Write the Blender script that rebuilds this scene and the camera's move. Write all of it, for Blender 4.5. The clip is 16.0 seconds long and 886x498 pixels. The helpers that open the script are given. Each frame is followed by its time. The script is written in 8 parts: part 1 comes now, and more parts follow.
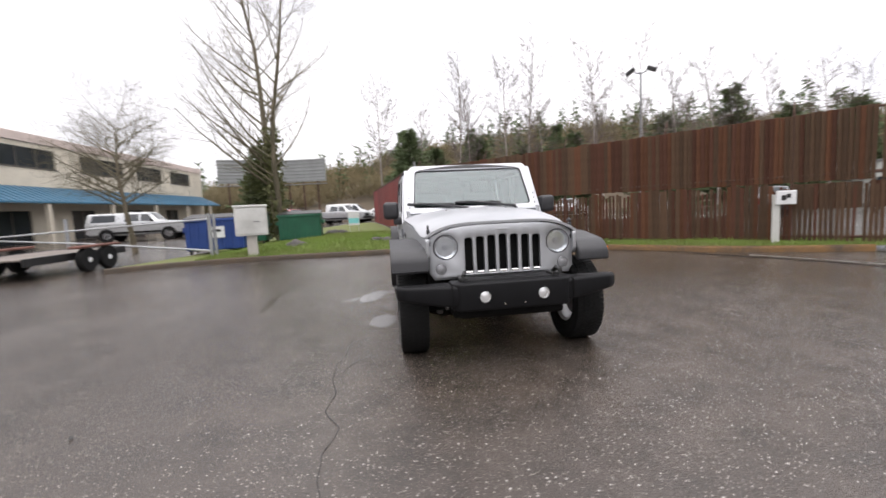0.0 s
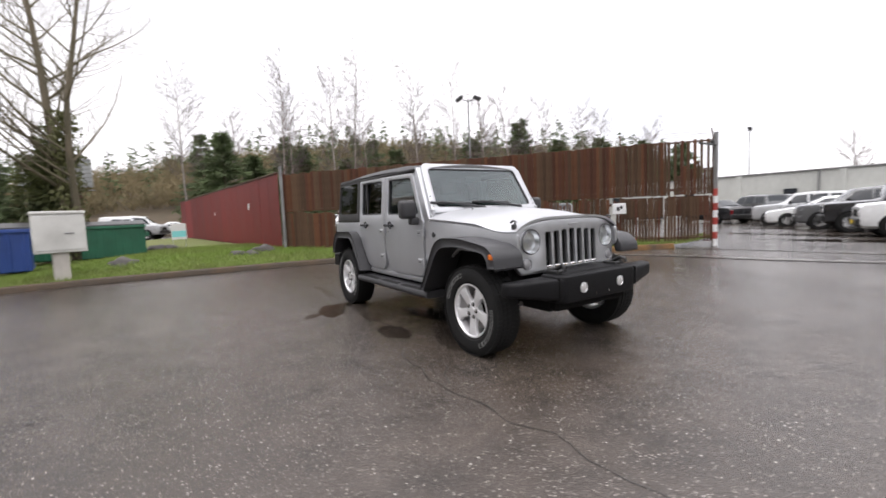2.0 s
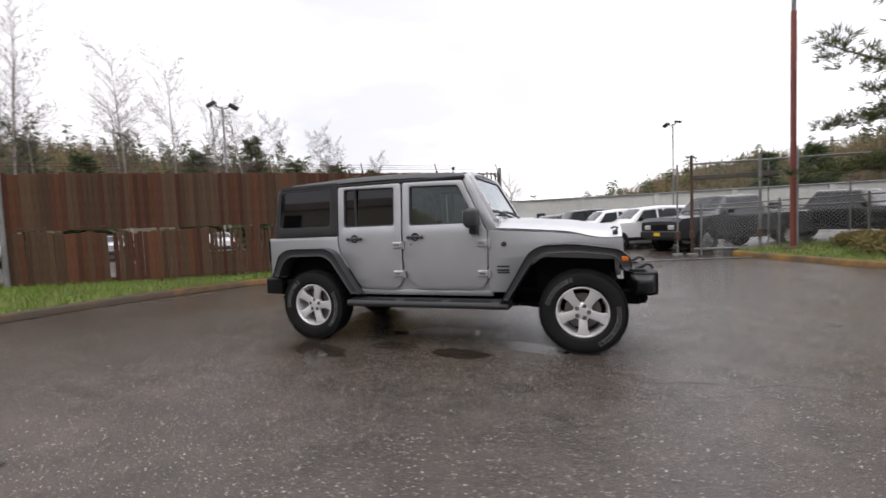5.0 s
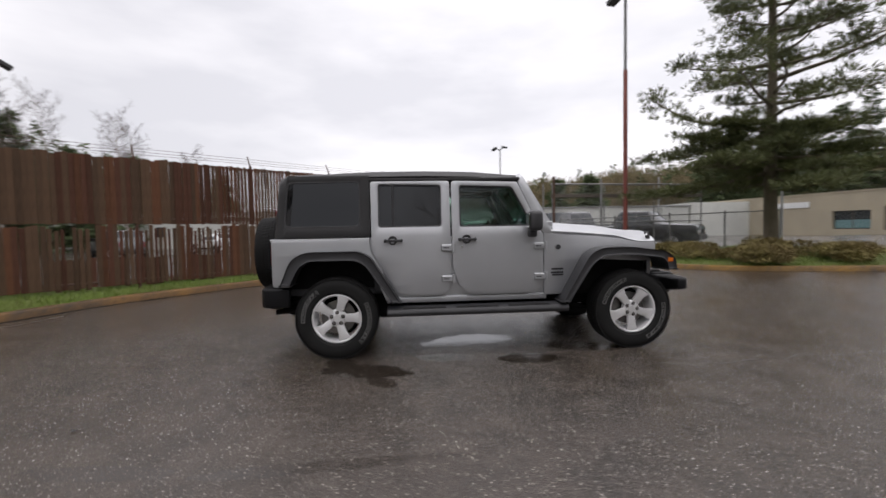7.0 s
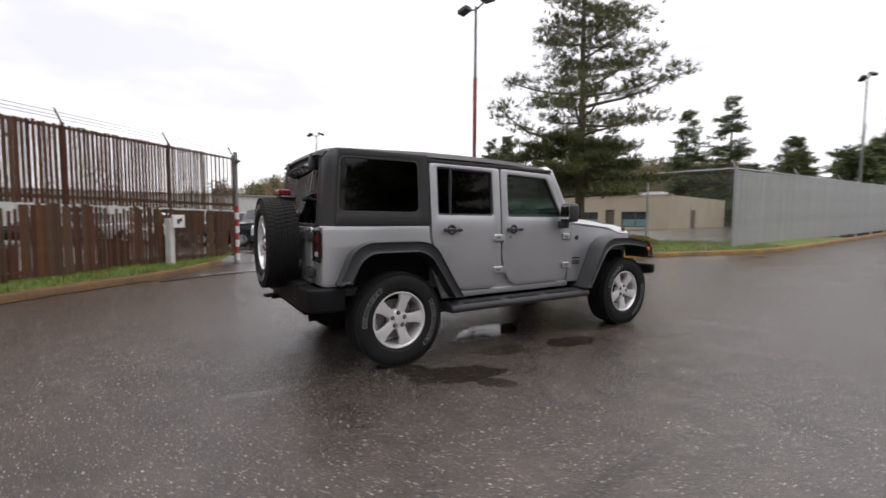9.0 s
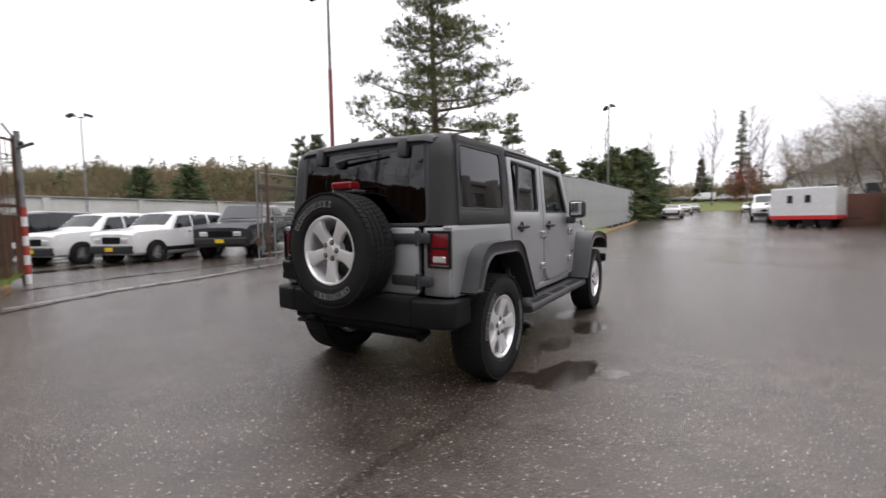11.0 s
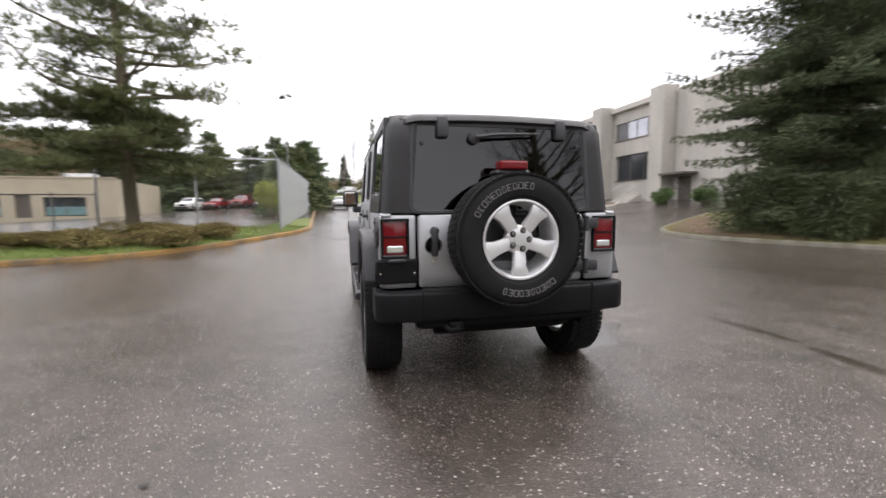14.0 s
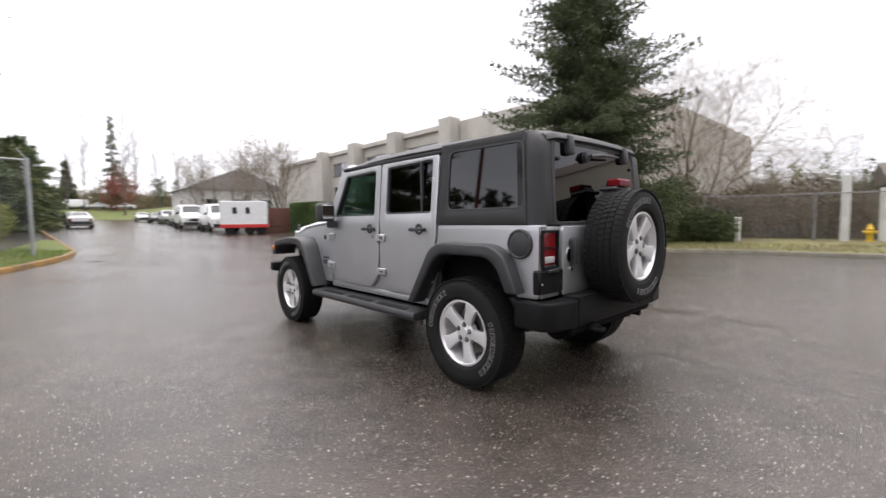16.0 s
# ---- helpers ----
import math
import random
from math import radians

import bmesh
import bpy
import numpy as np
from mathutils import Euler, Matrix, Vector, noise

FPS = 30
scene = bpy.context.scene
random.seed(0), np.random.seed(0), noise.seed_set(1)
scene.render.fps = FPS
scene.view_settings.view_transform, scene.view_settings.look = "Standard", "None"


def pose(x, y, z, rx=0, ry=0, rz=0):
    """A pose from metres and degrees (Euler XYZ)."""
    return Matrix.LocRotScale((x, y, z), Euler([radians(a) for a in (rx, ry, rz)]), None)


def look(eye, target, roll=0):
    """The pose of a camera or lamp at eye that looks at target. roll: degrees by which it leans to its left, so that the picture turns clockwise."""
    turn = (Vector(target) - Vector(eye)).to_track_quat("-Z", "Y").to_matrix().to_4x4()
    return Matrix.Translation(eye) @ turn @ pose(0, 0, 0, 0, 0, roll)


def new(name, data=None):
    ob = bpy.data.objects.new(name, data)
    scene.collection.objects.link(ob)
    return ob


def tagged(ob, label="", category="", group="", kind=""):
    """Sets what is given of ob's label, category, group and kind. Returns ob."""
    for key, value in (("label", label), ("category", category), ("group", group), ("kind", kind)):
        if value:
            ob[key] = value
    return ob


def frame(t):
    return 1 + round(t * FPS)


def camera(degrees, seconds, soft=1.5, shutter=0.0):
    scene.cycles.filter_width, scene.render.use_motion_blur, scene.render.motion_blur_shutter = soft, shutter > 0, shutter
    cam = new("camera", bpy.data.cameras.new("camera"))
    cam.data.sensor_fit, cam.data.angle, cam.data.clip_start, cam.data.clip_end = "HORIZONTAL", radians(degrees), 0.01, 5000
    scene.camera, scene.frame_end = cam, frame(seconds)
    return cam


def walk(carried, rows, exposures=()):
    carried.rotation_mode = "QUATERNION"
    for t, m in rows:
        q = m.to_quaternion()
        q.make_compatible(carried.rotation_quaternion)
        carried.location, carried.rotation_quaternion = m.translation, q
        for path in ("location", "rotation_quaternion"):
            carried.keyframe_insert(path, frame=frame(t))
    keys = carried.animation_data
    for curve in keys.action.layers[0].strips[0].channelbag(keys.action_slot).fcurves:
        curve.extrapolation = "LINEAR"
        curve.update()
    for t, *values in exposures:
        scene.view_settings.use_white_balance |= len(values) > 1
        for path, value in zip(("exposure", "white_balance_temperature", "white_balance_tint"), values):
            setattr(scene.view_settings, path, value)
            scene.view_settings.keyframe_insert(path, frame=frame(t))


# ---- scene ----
cam = camera(91.9, 16.0, soft=1.6, shutter=0.6)
PATH = [
    (0, (-0.972, -5.422, 1.331), (-0.722, -3.448, 1.131), -2.8),
    (0.5, (-1.514, -5.281, 1.304), (-1.042, -3.349, 1.089), -1.4),
    (1, (-2.046, -5.041, 1.275), (-1.372, -3.169, 1.069), -1.2),
    (1.5, (-2.591, -4.776, 1.277), (-1.682, -3.004, 1.091), -2.0),
    (2, (-3.086, -4.448, 1.261), (-1.999, -2.778, 1.09), -2.4),
    (2.5, (-3.558, -4.07, 1.264), (-2.278, -2.539, 1.127), -2.6),
    (3, (-4.009, -3.674, 1.266), (-2.586, -2.278, 1.106), -2.3),
    (3.5, (-4.33, -3.169, 1.264), (-2.774, -1.919, 1.131), -1.9),
    (4, (-4.62, -2.648, 1.265), (-2.912, -1.616, 1.146), -2.1),
    (6.5, (-5.108, 0.143, 1.219), (-3.113, 0.254, 1.123), -1.5),
    (7, (-5.031, 0.765, 1.231), (-3.039, 0.608, 1.141), -1.1),
    (7.5, (-4.868, 1.381, 1.214), (-2.908, 0.994, 1.106), -1.3),
    (8, (-4.693, 1.987, 1.228), (-2.798, 1.363, 1.101), -0.5),
    (10.5, (-2.627, 4.147, 1.202), (-1.388, 2.583, 1.071), -0.5),
    (11, (-2.191, 4.422, 1.206), (-1.134, 2.73, 1.069), -0.9),
    (11.5, (-1.674, 4.658, 1.2), (-0.828, 2.853, 1.042), -1.4),
    (12, (-1.124, 4.77, 1.191), (-0.549, 2.863, 1.007), -0.9),
    (12.5, (-0.599, 4.878, 1.182), (-0.302, 2.908, 0.997), -0.4),
    (13, (-0.06, 4.899, 1.199), (0.005, 2.908, 1.027), 0.1),
    (13.5, (0.486, 4.872, 1.209), (0.317, 2.887, 1.022), -0.8),
    (14, (1.023, 4.707, 1.21), (0.57, 2.77, 1.01), -0.5),
    (14.5, (1.581, 4.575, 1.226), (0.844, 2.723, 1.061), -0.7),
    (15, (2.094, 4.308, 1.195), (1.156, 2.551, 1.018), -0.1),
    (15.5, (2.585, 3.984, 1.196), (1.444, 2.347, 1.063), 0.2),
    (16, (3.012, 3.638, 1.201), (1.67, 2.161, 1.069), -0.7),
]
# exposure follows the clip's own camera
walk(cam, [(t, look(eye, aim, roll)) for t, eye, aim, roll in PATH], exposures=[(t, e + 0.36, 6500, 14) for t, e in ((0.0, 0.90), (3.0, 0.84), (4.2, 0.70), (6.4, 0.32), (7.2, 0.28), (8.2, 0.34), (10.4, 0.62), (12.5, 0.96), (13.3, 1.18), (14.0, 1.16), (15.0, 1.10), (16.0, 1.05))])

# ---- world and sun: bright overcast ----
world = bpy.data.worlds.new("overcast_sky")
scene.world = world
world.use_nodes = True
wn, wl = world.node_tree.nodes, world.node_tree.links
wn.clear()
w_out, w_bg = wn.new("ShaderNodeOutputWorld"), wn.new("ShaderNodeBackground")
w_sky = wn.new("ShaderNodeTexSky")
w_sky.sky_type, w_sky.sun_disc = "NISHITA", False
w_sky.sun_elevation, w_sky.sun_rotation = radians(77), radians(238)
w_gain = wn.new("ShaderNodeVectorMath")
w_gain.operation = "SCALE"
w_gain.inputs["Scale"].default_value = 0.10
w_map, w_co = wn.new("ShaderNodeMapping"), wn.new("ShaderNodeTexCoord")
w_map.inputs["Scale"].default_value = (1.0, 1.0, 3.2)
w_noise = wn.new("ShaderNodeTexNoise")
w_noise.inputs["Scale"].default_value, w_noise.inputs["Detail"].default_value = 1.6, 6.0
w_ramp = wn.new("ShaderNodeValToRGB")
w_ramp.color_ramp.elements[0].position, w_ramp.color_ramp.elements[1].position = 0.36, 0.62
w_ramp.color_ramp.elements[0].color = (0.70, 0.707, 0.735, 1)
w_ramp.color_ramp.elements[1].color = (1.0, 0.995, 1.0, 1)
w_mix = wn.new("ShaderNodeMixRGB")
w_mix.inputs["Fac"].default_value = 0.93
wl.new(w_sky.outputs["Color"], w_gain.inputs[0])
wl.new(w_co.outputs["Generated"], w_map.inputs["Vector"])
wl.new(w_map.outputs["Vector"], w_noise.inputs["Vector"])
wl.new(w_noise.outputs["Fac"], w_ramp.inputs["Fac"])
wl.new(w_gain.outputs["Vector"], w_mix.inputs["Color1"])
wl.new(w_ramp.outputs["Color"], w_mix.inputs["Color2"])
wl.new(w_mix.outputs["Color"], w_bg.inputs["Color"])
# an overcast sky grows brighter towards the zenith
w_sep, w_cie = wn.new("ShaderNodeSeparateXYZ"), wn.new("ShaderNodeMath")
w_cie.operation, w_cie.use_clamp = "MULTIPLY_ADD", False
wl.new(w_co.outputs["Generated"], w_sep.inputs["Vector"])
w_sq = wn.new("ShaderNodeMath")
w_sq.operation = "MULTIPLY"
wl.new(w_sep.outputs["Z"], w_sq.inputs[0])
wl.new(w_sep.outputs["Z"], w_sq.inputs[1])
wl.new(w_sq.outputs["Value"], w_cie.inputs[0])
w_cie.inputs[1].default_value, w_cie.inputs[2].default_value = 0.16, 0.67
# and towards the hidden sun
w_dot, w_side = wn.new("ShaderNodeVectorMath"), wn.new("ShaderNodeMath")
w_dot.operation, w_side.operation = "DOT_PRODUCT", "MULTIPLY_ADD"
w_dot.inputs[1].default_value = (1.0, -0.6, 0.0)
wl.new(w_co.outputs["Generated"], w_dot.inputs[0])
wl.new(w_dot.outputs["Value"], w_side.inputs[0])
wl.new(w_cie.outputs["Value"], w_side.inputs[2])
w_side.inputs[1].default_value = 0.12
wl.new(w_side.outputs["Value"], w_bg.inputs["Strength"])
wl.new(w_bg.outputs["Background"], w_out.inputs["Surface"])

sun_data = bpy.data.lights.new("sun", "SUN")
sun_data.energy, sun_data.angle, sun_data.color = 1.15, radians(90), (1.0, 0.97, 0.94)
sun = new("sun", sun_data)
sun.matrix_world = look((0, 0, 40), (8, 5, 0))


# ---- materials ----
def mat(name, color, rough=0.6, metal=0.0, var=0.25, scale=6.0, fine=60.0, bump=0.0, bump_scale=80.0,
        rvar=0.1, coat=0.0, spec=0.5, tint=None, rand=0.0, stretch=(1, 1, 1)):
    """A surface with colour variation at two scales, uneven gloss and fine relief. rand: spread between objects."""
    m = bpy.data.materials.new(name)
    m.use_nodes = True
    n, l = m.node_tree.nodes, m.node_tree.links
    b = n["Principled BSDF"]
    co, mp = n.new("ShaderNodeTexCoord"), n.new("ShaderNodeMapping")
    mp.inputs["Scale"].default_value = stretch
    l.new(co.outputs["Object"], mp.inputs["Vector"])
    big, small = n.new("ShaderNodeTexNoise"), n.new("ShaderNodeTexNoise")
    big.inputs["Scale"].default_value, big.inputs["Detail"].default_value = scale, 5.0
    small.inputs["Scale"].default_value, small.inputs["Detail"].default_value = fine, 3.0
    l.new(mp.outputs["Vector"], big.inputs["Vector"])
    l.new(mp.outputs["Vector"], small.inputs["Vector"])
    mix = n.new("ShaderNodeMath")
    mix.operation = "MULTIPLY_ADD"
    l.new(small.outputs["Fac"], mix.inputs[0])
    mix.inputs[1].default_value = 0.45
    l.new(big.outputs["Fac"], mix.inputs[2])
    last = mix
    if rand:
        oi, ra = n.new("ShaderNodeObjectInfo"), n.new("ShaderNodeMath")
        ra.operation = "MULTIPLY_ADD"
        l.new(oi.outputs["Random"], ra.inputs[0])
        ra.inputs[1].default_value = rand
        l.new(mix.outputs["Value"], ra.inputs[2])
        sub = n.new("ShaderNodeMath")
        sub.operation = "SUBTRACT"
        l.new(ra.outputs["Value"], sub.inputs[0])
        sub.inputs[1].default_value = rand / 2
        last = sub
    ramp = n.new("ShaderNodeValToRGB")
    dark = tint or tuple(c * (1 - var) for c in color)
    light = tuple(min(1, c * (1 + var)) for c in color)
    e = ramp.color_ramp.elements
    e[0].position, e[0].color = 0.45, (*dark, 1)
    e[1].position, e[1].color = 1.0, (*light, 1)
    l.new(last.outputs["Value"], ramp.inputs["Fac"])
    l.new(ramp.outputs["Color"], b.inputs["Base Color"])
    rr = n.new("ShaderNodeMapRange")
    rr.inputs["To Min"].default_value, rr.inputs["To Max"].default_value = max(0.02, rough - rvar), min(1, rough + rvar)
    l.new(big.outputs["Fac"], rr.inputs["Value"])
    l.new(rr.outputs["Result"], b.inputs["Roughness"])
    b.inputs["Metallic"].default_value = metal
    b.inputs["Coat Weight"].default_value = coat
    b.inputs["Coat Roughness"].default_value = 0.08
    b.inputs["Specular IOR Level"].default_value = spec
    if bump:
        bn, bt = n.new("ShaderNodeBump"), n.new("ShaderNodeTexNoise")
        bt.inputs["Scale"].default_value, bt.inputs["Detail"].default_value = bump_scale, 4.0
        l.new(mp.outputs["Vector"], bt.inputs["Vector"])
        l.new(bt.outputs["Fac"], bn.inputs["Height"])
        bn.inputs["Strength"].default_value, bn.inputs["Distance"].default_value = bump, 0.02
        l.new(bn.outputs["Normal"], b.inputs["Normal"])
    return m


def glass(name, tint, base=0.045, haze=0.05):
    """A pane: tinted see-through, with mirror gloss that grows at grazing angles."""
    m = bpy.data.materials.new(name)
    m.use_nodes = True
    n, l = m.node_tree.nodes, m.node_tree.links
    n.clear()
    out, mix = n.new("ShaderNodeOutputMaterial"), n.new("ShaderNodeMixShader")
    tr, gl, lw = n.new("ShaderNodeBsdfTransparent"), n.new("ShaderNodeBsdfGlossy"), n.new("ShaderNodeLayerWeight")
    tr.inputs["Color"].default_value = (*tint, 1)
    gl.inputs["Color"].default_value = (0.95, 0.97, 1, 1)
    nz, rr = n.new("ShaderNodeTexNoise"), n.new("ShaderNodeMapRange")
    nz.inputs["Scale"].default_value = 9.0
    rr.inputs["To Min"].default_value, rr.inputs["To Max"].default_value = 0.0, haze
    l.new(nz.outputs["Fac"], rr.inputs["Value"])
    l.new(rr.outputs["Result"], gl.inputs["Roughness"])
    lw.inputs["Blend"].default_value = 0.5
    pw, ad = n.new("ShaderNodeMath"), n.new("ShaderNodeMath")
    pw.operation, ad.operation, ad.use_clamp = "POWER", "MULTIPLY_ADD", True
    pw.inputs[1].default_value, ad.inputs[1].default_value, ad.inputs[2].default_value = 4.5, 0.9, base
    l.new(lw.outputs["Facing"], pw.inputs[0])
    l.new(pw.outputs["Value"], ad.inputs[0])
    l.new(ad.outputs["Value"], mix.inputs["Fac"])
    l.new(tr.outputs["BSDF"], mix.inputs[1])
    l.new(gl.outputs["BSDF"], mix.inputs[2])
    l.new(mix.outputs["Shader"], out.inputs["Surface"])
    return m


def asphalt_material():
    """Wet asphalt: dark binder, pale chips of stone, damp and drier areas with their own gloss."""
    m = bpy.data.materials.new("wet_asphalt")
    m.use_nodes = True
    n, l = m.node_tree.nodes, m.node_tree.links
    b = n["Principled BSDF"]
    co = n.new("ShaderNodeTexCoord")

    def noise_at(scale, detail=4.0, rough=0.5):
        t = n.new("ShaderNodeTexNoise")
        t.inputs["Scale"].default_value, t.inputs["Detail"].default_value = scale, detail
        t.inputs["Roughness"].default_value = rough
        l.new(co.outputs["Object"], t.inputs["Vector"])
        return t

    def ramp_of(src, p0, c0, p1, c1):
        r = n.new("ShaderNodeValToRGB")
        r.color_ramp.elements[0].position, r.color_ramp.elements[0].color = p0, (*c0, 1)
        r.color_ramp.elements[1].position, r.color_ramp.elements[1].color = p1, (*c1, 1)
        l.new(src, r.inputs["Fac"])
        return r

    patches, mid = noise_at(0.22, 6.0), noise_at(2.6, 6.0, 0.62)
    base = ramp_of(patches.outputs["Fac"], 0.35, (0.046, 0.037, 0.031), 0.68, (0.075, 0.062, 0.053))
    midc = ramp_of(mid.outputs["Fac"], 0.3, (0.62, 0.62, 0.62), 0.72, (1.25, 1.24, 1.22))
    mul = n.new("ShaderNodeMixRGB")
    mul.blend_type, mul.inputs["Fac"].default_value = "MULTIPLY", 1.0
    l.new(base.outputs["Color"], mul.inputs["Color1"])
    l.new(midc.outputs["Color"], mul.inputs["Color2"])
    # stone chips of two sizes
    last = mul
    heights = []
    for scale, lim, col in ((120.0, 0.17, (0.23, 0.20, 0.175)), (66.0, 0.095, (0.38, 0.345, 0.31)), (46.0, 0.016, (0.42, 0.39, 0.36))):
        v = n.new("ShaderNodeTexVoronoi")
        v.inputs["Scale"].default_value = scale
        l.new(co.outputs["Object"], v.inputs["Vector"])
        sep = n.new("ShaderNodeSeparateColor")
        l.new(v.outputs["Color"], sep.inputs["Color"])
        pick, both, pale = n.new("ShaderNodeMath"), n.new("ShaderNodeMath"), n.new("ShaderNodeMath")
        near = n.new("ShaderNodeMapRange")
        near.interpolation_type = "SMOOTHSTEP"
        near.inputs["From Min"].default_value, near.inputs["From Max"].default_value = 0.20, 0.42
        near.inputs["To Min"].default_value, near.inputs["To Max"].default_value = 1.0, 0.0
        pick.operation, both.operation = "LESS_THAN", "MULTIPLY"
        pick.inputs[1].default_value = lim * 2.2
        pale.operation = "MULTIPLY"
        l.new(sep.outputs["Red"], pick.inputs[0])
        l.new(v.outputs["Distance"], near.inputs["Value"])
        l.new(sep.outputs["Green"], pale.inputs[0])
        l.new(pick.outputs["Value"], both.inputs[0])
        l.new(near.outputs["Result"], both.inputs[1])
        l.new(both.outputs["Value"], pale.inputs[1])
        mx = n.new("ShaderNodeMixRGB")
        l.new(pale.outputs["Value"], mx.inputs["Fac"])
        l.new(last.outputs["Color"], mx.inputs["Color1"])
        mx.inputs["Color2"].default_value = (*col, 1)
        last = mx
        heights.append(v.outputs["Distance"])
    # standing water: soft-edged shapes (x, y, half length, half width, turn, strength)
    def math_of(op, *args):
        k = n.new("ShaderNodeMath")
        k.operation = op
        for i, v in enumerate(args):
            if isinstance(v, (int, float)):
                k.inputs[i].default_value = v
            else:
                l.new(v, k.inputs[i])
        return k.outputs["Value"]
    ragged, ragged2 = noise_at(2.2, 6.0, 0.6), noise_at(9.0, 4.0, 0.6)
    water = None
    for px, py, ra, rb, turn, strong in PUDDLES:
        mp = n.new("ShaderNodeMapping")
        mp.vector_type = "TEXTURE"
        mp.inputs["Location"].default_value = (px, py, 0)
        mp.inputs["Rotation"].default_value = (0, 0, turn)
        mp.inputs["Scale"].default_value = (ra, rb, 1)
        l.new(co.outputs["Object"], mp.inputs["Vector"])
        ln = n.new("ShaderNodeVectorMath")
        ln.operation = "LENGTH"
        l.new(mp.outputs["Vector"], ln.inputs[0])
        wob = math_of("MULTIPLY_ADD", ragged.outputs["Fac"], 1.5, ln.outputs["Value"])
        wob = math_of("MULTIPLY_ADD", ragged2.outputs["Fac"], 0.7, wob)
        edge = n.new("ShaderNodeMapRange")
        edge.interpolation_type = "SMOOTHSTEP"
        edge.inputs["From Min"].default_value, edge.inputs["From Max"].default_value = 2.16, 1.98
        edge.inputs["To Max"].default_value = strong
        l.new(wob, edge.inputs["Value"])
        water = edge.outputs["Result"] if water is None else math_of("MAXIMUM", water, edge.outputs["Result"])
    soak = n.new("ShaderNodeMixRGB")
    soak.blend_type = "MULTIPLY"
    l.new(water, soak.inputs["Fac"])
    l.new(last.outputs["Color"], soak.inputs["Color1"])
    soak.inputs["Color2"].default_value = (0.45, 0.43, 0.40, 1)
    l.new(soak.outputs["Color"], b.inputs["Base Color"])
    wet = noise_at(0.45, 7.0, 0.6)
    rr = ramp_of(wet.outputs["Fac"], 0.38, (0.085, 0.085, 0.085), 0.66, (0.23, 0.23, 0.23))
    flat = n.new("ShaderNodeMixRGB")
    l.new(water, flat.inputs["Fac"])
    l.new(rr.outputs["Color"], flat.inputs["Color1"])
    flat.inputs["Color2"].default_value = (0.03, 0.03, 0.03, 1)
    l.new(flat.outputs["Color"], b.inputs["Roughness"])
    calm = math_of("MULTIPLY_ADD", water, -0.32, 0.35)
    b.inputs["Specular IOR Level"].default_value = 0.62
    bump, fine = n.new("ShaderNodeBump"), noise_at(140.0, 3.0)
    add = n.new("ShaderNodeMath")
    add.operation = "SUBTRACT"
    l.new(fine.outputs["Fac"], add.inputs[0])
    l.new(heights[0], add.inputs[1])
    l.new(add.outputs["Value"], bump.inputs["Height"])
    l.new(calm, bump.inputs["Strength"])
    bump.inputs["Distance"].default_value = 0.008
    l.new(bump.outputs["Normal"], b.inputs["Normal"])
    return m


PUDDLES = [(-0.34, 0.10, 0.50, 0.24, 1.77, 1.0), (-1.08, -0.32, 0.30, 0.16, 1.5, 0.9), (-1.26, 1.15, 0.42, 0.18, 1.35, 0.95), (-1.02, 1.42, 0.22, 0.13, 0.3, 0.9), (-1.55, 1.02, 0.16, 0.09, 0.8, 0.8),
           (-0.75, -0.95, 0.40, 0.15, 1.2, 0.7), (-0.95, 0.45, 0.35, 0.12, 1.5, 0.6), (9.27, -0.1, 0.34, 0.12, 1.57, 1.0), (9.29, -0.74, 0.28, 0.12, 1.57, 1.0),
           (-2.79, 1.3, 0.75, 0.06, 1.62, 0.45), (-2.72, 2.4, 0.5, 0.07, 1.45, 0.5), (-6.2, -1.7, 1.0, 0.09, 1.80, 0.55), (-6.42, 0.1, 0.9, 0.09, 1.55, 0.55), (-8.05, -0.9, 1.6, 0.12, 1.72, 0.5), (-0.88, 2.4, 0.36, 0.06, 1.42, 0.4), (-0.83, 3.1, 0.40, 0.05, 1.62, 0.3),
           (13.2, -1.0, 0.6, 2.6, 0.2, 1.0), (15.6, 1.2, 0.6, 3.0, -0.1, 1.0), (18.0, -2.5, 0.5, 2.2, 0.1, 1.0), (21.0, 1.5, 0.9, 3.5, 0.4, 1.0)]
